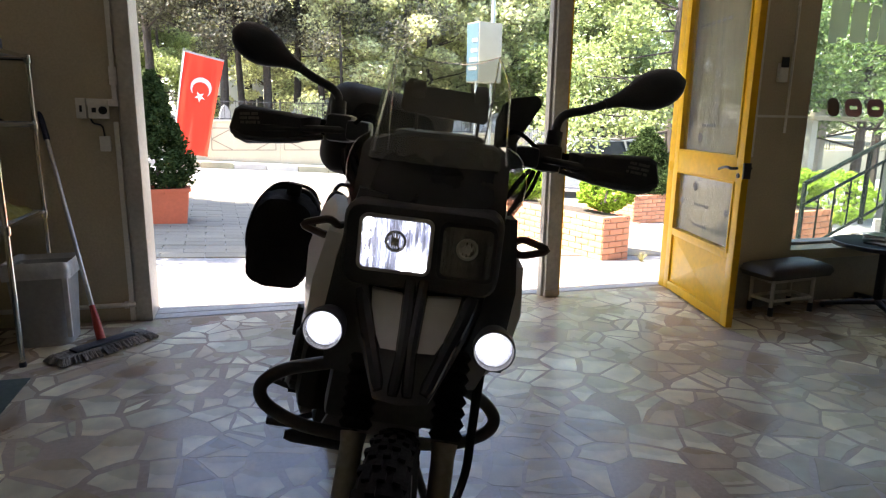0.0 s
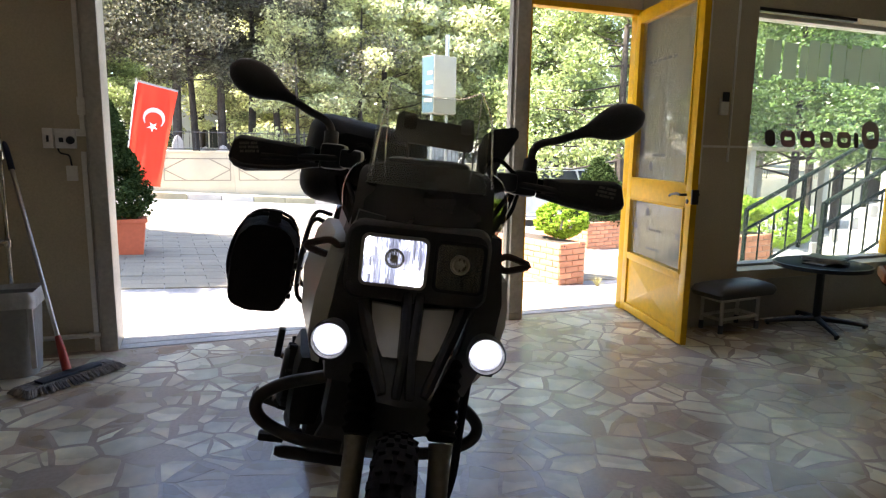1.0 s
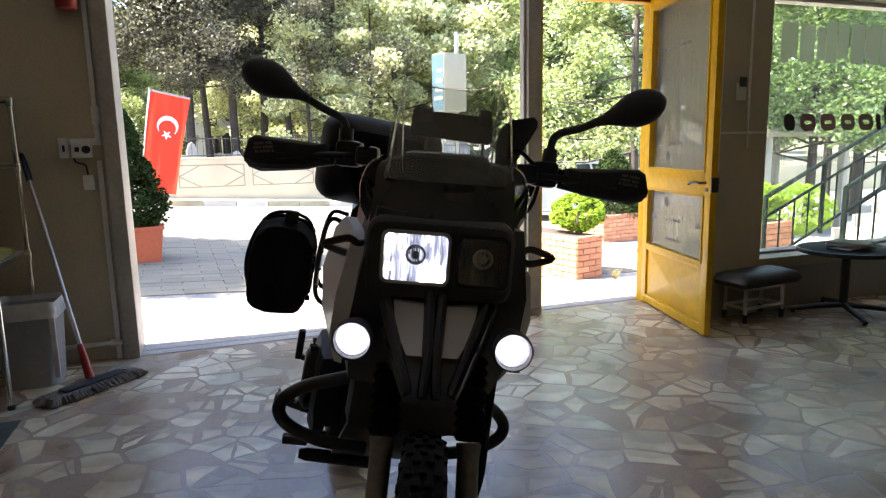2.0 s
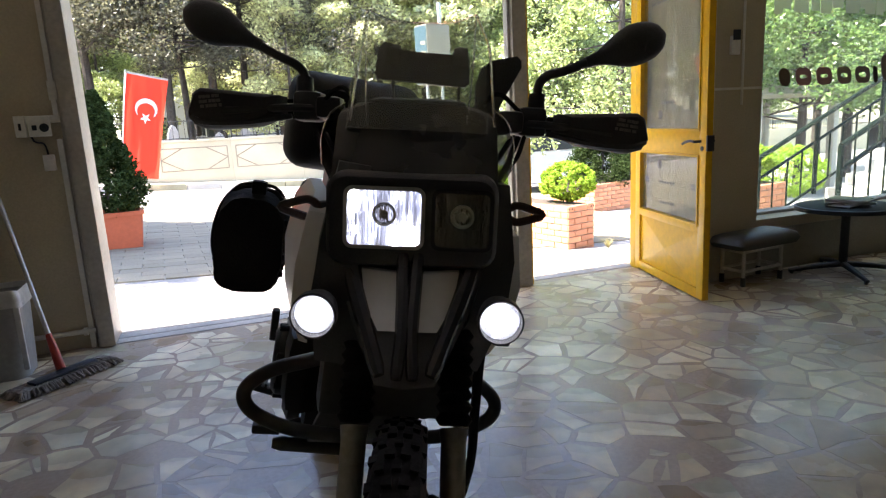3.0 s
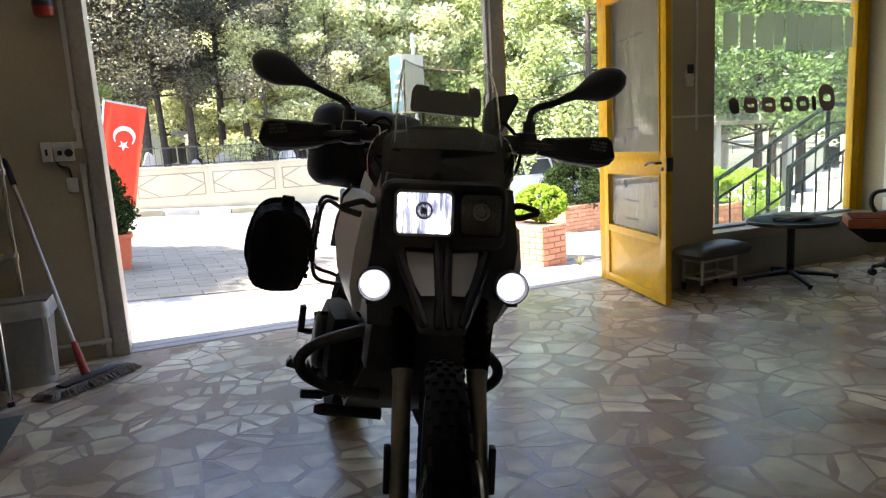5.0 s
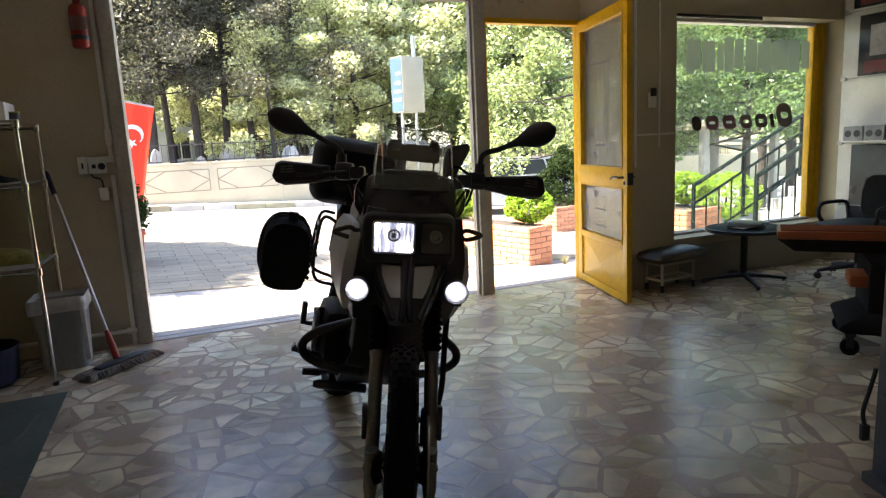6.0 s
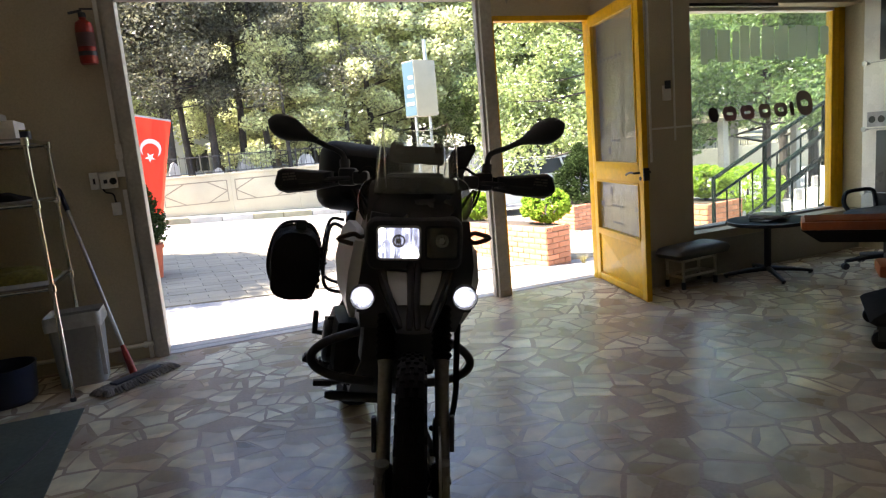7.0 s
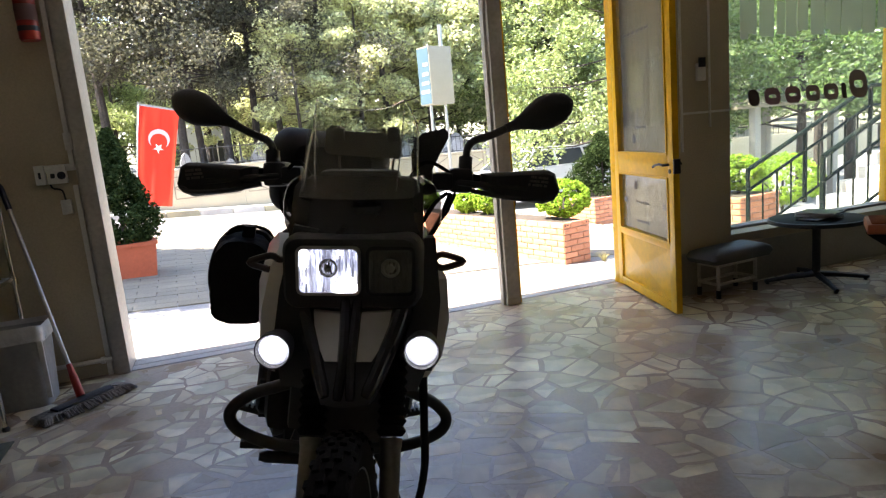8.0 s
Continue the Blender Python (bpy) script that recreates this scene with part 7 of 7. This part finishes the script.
def terracotta_pot(x, y, w, h):
    pot = thing("planter", "square terracotta pot on the forecourt", "planter", pose(x, y, ground_height(x, y) - 0.02, 0, 0, 8))
    bm = B()
    loft(bm, [[(a, b, z) for a, b in rounded(w * f, w * f, 0.03)] for f, z in ((0.86, 0), (1.0, h * 0.9), (1.06, h * 0.9), (1.06, h), (0.9, h), (0.88, h * 0.9))])
    part("pot", bm, TERRACOTTA, pot)
    bm = B()
    lathe(bm, [(0.0001, h * 0.9), (w * 0.42, h * 0.9), (w * 0.42, h * 0.905)], 12)
    part("soil", bm, SOIL, pot)


terracotta_pot(-0.31, 8.8, 0.61, 0.46)
conifer_shrub(-0.32, 8.8, ground_height(-0.32, 8.8) + 0.40, 0.48, 1.40, "dark green cone-shaped conifer in a terracotta pot")
conifer_shrub(7.75, 9.9, -0.03, 0.78, 1.10, "broad dark green conifer in a brick planter near the steps")


def ball_shrub(x, y, z, r, seed):
    shrub = thing("box_shrub", "round clipped boxwood with bright green leaves in a brick planter", "shrub", pose(x, y, z), "boxwoods")
    bm = B()
    tube(bm, [(0, 0, -0.05), (0.01, 0, r * 0.9)], [0.03, 0.015], 7)
    for k in range(7):
        a = k * 0.9
        tube(bm, [(0, 0, r * 0.2), (r * 0.6 * math.cos(a), r * 0.6 * math.sin(a), r * (0.6 + 0.1 * (k % 4)))], [0.012, 0.005], 5)
    part("stem", bm, BARK, shrub)
    rnd = random.Random(seed)
    bm = B()
    for k in range(330):
        d = Vector((rnd.gauss(0, 1), rnd.gauss(0, 1), rnd.gauss(0, 1))).normalized()
        q = rnd.uniform(0.84, 0.93) * (1 if d.z > -0.5 else 0.85)
        leaf_cloud(bm, rnd, (d.x * r * q, d.y * r * q, r * 0.76 + d.z * r * q * 0.76), (r * 0.09, r * 0.09, r * 0.09), 30, 0.036, shell=0.2)
    crown = new("crown", raw_mesh("crown", bm, BOX_LEAF))
    crown.parent = shrub


def brick_planter(a, b, width, z1, label):
    """A brick trough from the corner a along to b; bricks laid in running bond on its two street faces."""
    a, b = Vector(a), Vector(b)
    along = (b - a).normalized()
    turn = math.degrees(math.atan2(along.y, along.x))
    length = (b - a).length
    z0 = min(ground_height(a.x, a.y), ground_height(b.x, b.y)) - 0.06
    ob = thing("brick_planter", label, "planter", pose(a.x, a.y, 0, 0, 0, turn))
    bm = B()
    box(bm, 0.012, length, -width + 0.012, -0.012, z0, z1 - 0.035)
    part("core", bm, MORTAR, ob, smooth=False)
    bm = B()
    box(bm, 0.06, length - 0.06, -width + 0.06, -0.06, z1 - 0.034, z1 - 0.005)
    part("soil", bm, SOIL, ob, smooth=False)
    L, Hh, J = 0.205, 0.062, 0.010
    bm = B()
    box(bm, -L / 2, L / 2, -0.03, 0.03, -Hh / 2, Hh / 2, 0.004)
    whole = to_mesh("brick", bm, BRICK)
    bm = B()
    box(bm, -L / 4 + J / 4, L / 4 - J / 4, -0.03, 0.03, -Hh / 2, Hh / 2, 0.004)
    half = to_mesh("half_brick", bm, BRICK)
    rows = int((z1 - z0) / (Hh + J))
    def lay(mesh, m):
        o = new("brick", mesh)
        o.parent, o.matrix_basis = ob, m
    for j in range(rows + 1):
        z = z1 - Hh / 2 - j * (Hh + J)
        if z < z0:
            break
        for face, run in ((0, length), (1, width)):
            s = 0.0
            first = (j + face) % 2
            while s < run - 0.06:
                w = L / 2 - J / 2 if (first and s == 0.0) or s + L > run else L
                mesh = whole if w == L else half
                c = s + w / 2
                if j == 0 and face == 1 and (s == 0.0 or s + w > run - 0.1):
                    bm = B()
                    for o in (-0.022, 0.022):
                        lathe(bm, [(0.0001, 0.0), (0.010, 0.0), (0.010, 0.003), (0.0001, 0.003)], 10, Matrix.Translation((-0.0125, -(0.04 if s == 0.0 else run - 0.06) + o, z)) @ Matrix.Rotation(radians(90), 4, "Y"))
                    part("brick_hole", bm, SOIL, ob, "dark round holes in a corner brick", smooth=False)
                if face == 0:
                    lay(mesh, pose(c, -0.02, z))
                else:
                    lay(mesh, pose(0.02, -c, z, 0, 0, 90))
                s += w + J
    return ob


brick_planter((4.45, 6.30), (3.60, 10.38), 0.46, 0.18, "long orange brick planter with clipped boxwoods")
brick_planter((7.1, 9.3), (6.9, 10.6), 1.6, 0.0, "second orange brick planter near the steps")
ball_shrub(4.76, 6.74, 0.14, 0.345, 1)
ball_shrub(4.46, 8.05, 0.14, 0.30, 2)
ball_shrub(4.30, 8.55, 0.14, 0.24, 3)
ball_shrub(4.02, 9.75, 0.14, 0.30, 6)
ball_shrub(6.95, 6.05, 0.26, 0.33, 4)
ball_shrub(9.4, 7.4, -0.35, 0.62, 5)
brick_planter((6.50, 5.62), (6.40, 6.50), 0.75, 0.27, "low orange brick planter under the stair rail")

# steps with rails beyond the shop window
steps = thing("outdoor_steps", "pale stone steps climbing beside the shop window", "steps", kind="structure")
for k in range(9):
    bm = B()
    x0 = 6.5 + 0.36 * k
    box(bm, x0, x0 + 0.38, 4.30, 5.45, -0.6, -0.25 + 0.144 * k, 0.01)
    part("step", bm, STEP_STONE, steps)
bm = B()
box(bm, 9.74, 12.5, 4.0, 6.0, -0.6, 1.04, 0.01)
part("landing", bm, STEP_STONE, steps)
for y, x0, z0, x1 in ((4.30, 6.12, 0.785, 9.0), (5.42, 6.40, 0.62, 8.5)):
    rail = thing("stair_rail", "dark green steel stair rail with upright bars", "rail")
    rise = 0.40
    for off, r in ((0, 0.027), (-0.24, 0.018), (-0.78, 0.016)):
        bm = B()
        tube(bm, [(x0, y, z0 + off), (x1, y, z0 + off + (x1 - x0) * rise), (x1 + 2.0, y, z0 + off + (x1 - x0) * rise)], r, 8)
        part("rail_bar", bm, RAIL_GREEN, rail)
    n = int((x1 - x0) / 0.21)
    for k in range(n + 1):
        x = x0 + (x1 - x0) * k / n
        hi = z0 + (x - x0) * rise
        post = k in (0, n // 2, n)
        bm = B()
        tube(bm, [(x, y, hi - (0.86 if post else 0.78)), (x, y, hi - (0 if post else 0.24))], 0.028 if post else 0.011, 6)
        part("upright", bm, RAIL_GREEN, rail)

# garden shelter with a pale roof
shelter = thing("garden_shelter", "open shelter with a pale roof beyond the steps", "shelter", pose(12.9, 10.8, -0.72) @ Matrix.Diagonal((0.8, 0.8, 1, 1)))
bm = B()
loft(bm, [[(-1.8, -1.4, 2.05), (1.8, -1.4, 2.05), (1.8, 1.4, 2.05), (-1.8, 1.4, 2.05)], [(-1.8, -1.4, 2.13), (1.8, -1.4, 2.13), (1.8, 1.4, 2.13), (-1.8, 1.4, 2.13)], [(-0.2, -0.15, 2.52), (0.2, -0.15, 2.52), (0.2, 0.15, 2.52), (-0.2, 0.15, 2.52)]])
part("roof", bm, PAVER, shelter, smooth=False)
for x in (-1.5, 1.5):
    for y in (-1.1, 1.1):
        bm = B()
        box(bm, x - 0.10, x + 0.10, y - 0.10, y + 0.10, -0.3, 2.06, 0.01)
        part("post", bm, GREY_PAINT, shelter)

# parked car
def car(m):
    ob = thing("car", "white parked hatchback at the kerb", "car", m)
    L, W2 = 4.1, 0.84
    bm = B()
    prof = [(-2.05, 0.35), (-2.05, 0.75), (-1.95, 0.88), (-1.0, 0.98), (2.0, 0.98), (2.05, 0.8), (2.05, 0.35)]
    loft(bm, [[(x, y * (1 if 0 else 1), z) for x, z in prof] for y in (-W2, -W2 * 0.97, W2 * 0.97, W2)])
    part("body", bm, CAR_WHITE, ob)
    bm = B()
    loft(bm, [[(-1.0, y, 0.97), (-0.35, y * 0.86, 1.42), (0.2, y * 0.84, 1.47), (1.45, y * 0.84, 1.43), (1.95, y * 0.95, 0.97)] for y in (-0.80, 0.80)])
    cabin = part("cabin", bm, CAR_WHITE, ob)
    for s in (-1, 1):
        bm = B()
        for x0, x1, xa, xb in ((-0.72, 0.25, -0.28, 0.22), (0.32, 1.15, 0.29, 1.08), (1.22, 1.68, 1.15, 1.38)):
            q = [bm.verts.new(p) for p in ((x0, s * 0.802, 1.02), (x1, s * 0.802, 1.02), (xb, s * 0.70, 1.38), (xa, s * 0.70, 1.38))]
            bm.faces.new(q)
        part("side_window", bm, WINDOW_DARK, cabin, smooth=False)
    bm = B()
    q = [bm.verts.new(p) for p in ((-0.98, -0.72, 1.0), (-0.98, 0.72, 1.0), (-0.40, 0.62, 1.40), (-0.40, -0.62, 1.40))]
    bm.faces.new(q)
    part("windscreen", bm, WINDOW_DARK, cabin, smooth=False)
    for x in (-1.3, 1.3):
        for y in (-0.76, 0.76):
            bm = B()
            lathe(bm, [(0.18, -0.09), (0.29, -0.09), (0.31, -0.05), (0.31, 0.05), (0.29, 0.09), (0.18, 0.09)], 24, Matrix.Translation((x, y, 0.31)) @ Matrix.Rotation(radians(90), 4, "X"))
            tyre = part("wheel", bm, RUBBER, ob)
            bm = B()
            lathe(bm, [(0.0001, -0.07), (0.18, -0.085), (0.18, 0.085), (0.0001, 0.07)], 20, Matrix.Translation((x, y, 0.31)) @ Matrix.Rotation(radians(90), 4, "X"))
            part("rim", bm, STEEL, tyre)
    for y in (-0.62, 0.62):
        bm = B()
        box(bm, -2.06, -2.0, y - 0.16, y + 0.16, 0.66, 0.80, 0.02)
        part("headlight", bm, CHROME, ob)


car(pose(8.6, 14.0, ground_height(8.6, 14.0) - 0.05, 0, 0, 4))


def blade_tuft(name, label, x, y, z, height, spread, count, mat, seed):
    """Thin bent blades fanning out of one root."""
    rnd = random.Random(seed)
    bm = B()
    for _ in range(count):
        a, h, out = rnd.uniform(0, 6.28), height * rnd.uniform(0.5, 1.0), spread * rnd.uniform(0.3, 1.0)
        c, s = math.cos(a), math.sin(a)
        w = rnd.uniform(0.004, 0.008)
        rows = []
        for u in (0.0, 0.35, 0.7, 1.0):
            r, up = out * u * (0.4 + 0.6 * u), h * (u - 0.25 * u * u * (out / spread))
            k = w * (1 - u * 0.9)
            rows.append((bm.verts.new((r * c - k * s, r * s + k * c, up)), bm.verts.new((r * c, r * s, up + k * 0.5)), bm.verts.new((r * c + k * s, r * s - k * c, up))))
        for p, q in zip(rows, rows[1:]):
            bm.faces.new((p[0], p[1], q[1], q[0]))
            bm.faces.new((p[1], p[2], q[2], q[1]))
    ob = thing(name, label, "plant", pose(x, y, z))
    blades = new("leaf_tuft", raw_mesh("leaf_tuft", bm, mat))
    blades.parent = ob


blade_tuft("weed", "dry yellowish weed at the foot of the brick planter", 4.93, 6.20, ground_height(4.93, 6.20) - 0.01, 0.16, 0.14, 46, DRY_GRASS, 5)
blade_tuft("spiky_plant", "spiky plant with narrow pale leaves in the brick planter", 4.20, 8.42, 0.16, 0.34, 0.24, 60, BOX_LEAF, 6)
blade_tuft("spiky_plant", "spiky plant with narrow dry leaves beside the boxwoods", 4.34, 7.55, 0.16, 0.20, 0.16, 40, DRY_GRASS, 7)

settle_site()

# ---- broken marble floor: pieces with their own edges ----
def marble_pieces():
    rnd = random.Random(77)
    x0, x1, y0, y1, step = -2.2, 5.97, -4.19, 4.02, 0.128
    seeds = []
    ny, nx = int((y1 - y0) / step) + 2, int((x1 - x0) / step) + 2
    cells = {}
    for j in range(-1, ny):
        for i in range(-1, nx):
            if rnd.random() < 0.29:
                continue
            p = (x0 + (i + rnd.uniform(-0.3, 1.3)) * step, y0 + (j + rnd.uniform(-0.3, 1.3)) * step)
            cells.setdefault((i, j), []).append(p)
            seeds.append(((i, j), p))
            if rnd.random() < 0.16:
                q = (p[0] + rnd.uniform(-0.06, 0.06), p[1] + rnd.uniform(-0.06, 0.06))
                cells[(i, j)].append(q)
                seeds.append(((i, j), q))
    out = []
    for (i, j), p in seeds:
        poly = [(p[0] - 0.3, p[1] - 0.3), (p[0] + 0.3, p[1] - 0.3), (p[0] + 0.3, p[1] + 0.3), (p[0] - 0.3, p[1] + 0.3)]
        cuts = [q for a in range(-3, 4) for b in range(-3, 4) for q in cells.get((i + a, j + b), ()) if q != p]
        rnd.shuffle(cuts)
        lines = [((p[0] + q[0]) / 2, (p[1] + q[1]) / 2, q[0] - p[0], q[1] - p[1]) for q in cuts]
        lines += [(x0, 0, -1, 0), (x1, 0, 1, 0), (0, y1, 0, 1)]
        wide = 0.0042 + 0.011 * rnd.random() ** 2
        for mx, my, dx, dy in lines:
            n = math.hypot(dx, dy)
            dx, dy = dx / n, dy / n
            gap = wide * (0.6 + 1.4 * rnd.random())
            res = []
            for k, (ax, ay) in enumerate(poly):
                bx, by = poly[(k + 1) % len(poly)]
                sa, sb = (ax - mx) * dx + (ay - my) * dy + gap, (bx - mx) * dx + (by - my) * dy + gap
                if sa <= 0:
                    res.append((ax, ay))
                if (sa < 0) != (sb < 0):
                    t = sa / (sa - sb)
                    res.append((ax + (bx - ax) * t, ay + (by - ay) * t))
            poly = res
            if len(poly) < 3:
                break
        area = 0.5 * abs(sum(a[0] * b[1] - b[0] * a[1] for a, b in zip(poly, poly[1:] + poly[:1]))) if len(poly) > 2 else 0
        if area > 0.0016 and not (area < 0.012 and rnd.random() < 0.22):
            rough = []
            for k, (ax, ay) in enumerate(poly):
                bx, by = poly[(k + 1) % len(poly)]
                rough.append((ax, ay))
                span = math.hypot(bx - ax, by - ay)
                if span > 0.07:
                    t, off = rnd.uniform(0.3, 0.7), rnd.uniform(-0.07, 0.03) * span
                    rough.append((ax + (bx - ax) * t + (by - ay) / span * off * 1.0, ay + (by - ay) * t - (bx - ax) / span * off))
            poly = rough
            out.append((p, poly))
    return out


def piece_geometry(poly, c, verts, faces):
    base = len(verts)
    n = len(poly)
    for f, z in ((1.0, -0.004), (1.0, -0.0002), (0.992, 0.0)):
        verts += [((x - c[0]) * f, (y - c[1]) * f, z) for x, y in poly]
    faces.append([base + 2 * n + k for k in range(n)])
    for r in (0, 1):
        faces += [[base + r * n + k, base + r * n + (k + 1) % n, base + (r + 1) * n + (k + 1) % n, base + (r + 1) * n + k] for k in range(n)]


near_pieces, far_pieces = [], []
for p, poly in marble_pieces():
    close = -0.2 < p[0] < 2.2 and 1.3 < p[1] < 3.3
    (near_pieces if close and len(near_pieces) < 300 else far_pieces).append((p, poly))
for p, poly in near_pieces:
    verts, faces = [], []
    piece_geometry(poly, p, verts, faces)
    data = bpy.data.meshes.new("marble_piece")
    data.from_pydata(verts, [], faces)
    data.materials.append(MARBLE)
    ob = new("marble_piece", data)
    ob.parent, ob.location = floor, (p[0], p[1], 0)
verts, faces = [], []
for p, poly in far_pieces:
    start = len(verts)
    piece_geometry(poly, p, verts, faces)
    verts[start:] = [(x + p[0], y + p[1], z) for x, y, z in verts[start:]]
data = bpy.data.meshes.new("marble_pieces")
data.from_pydata(verts, [], faces)
data.materials.append(MARBLE)
rest = new("marble_pieces", data)
rest.parent = floor
tagged(rest, kind="stuff")
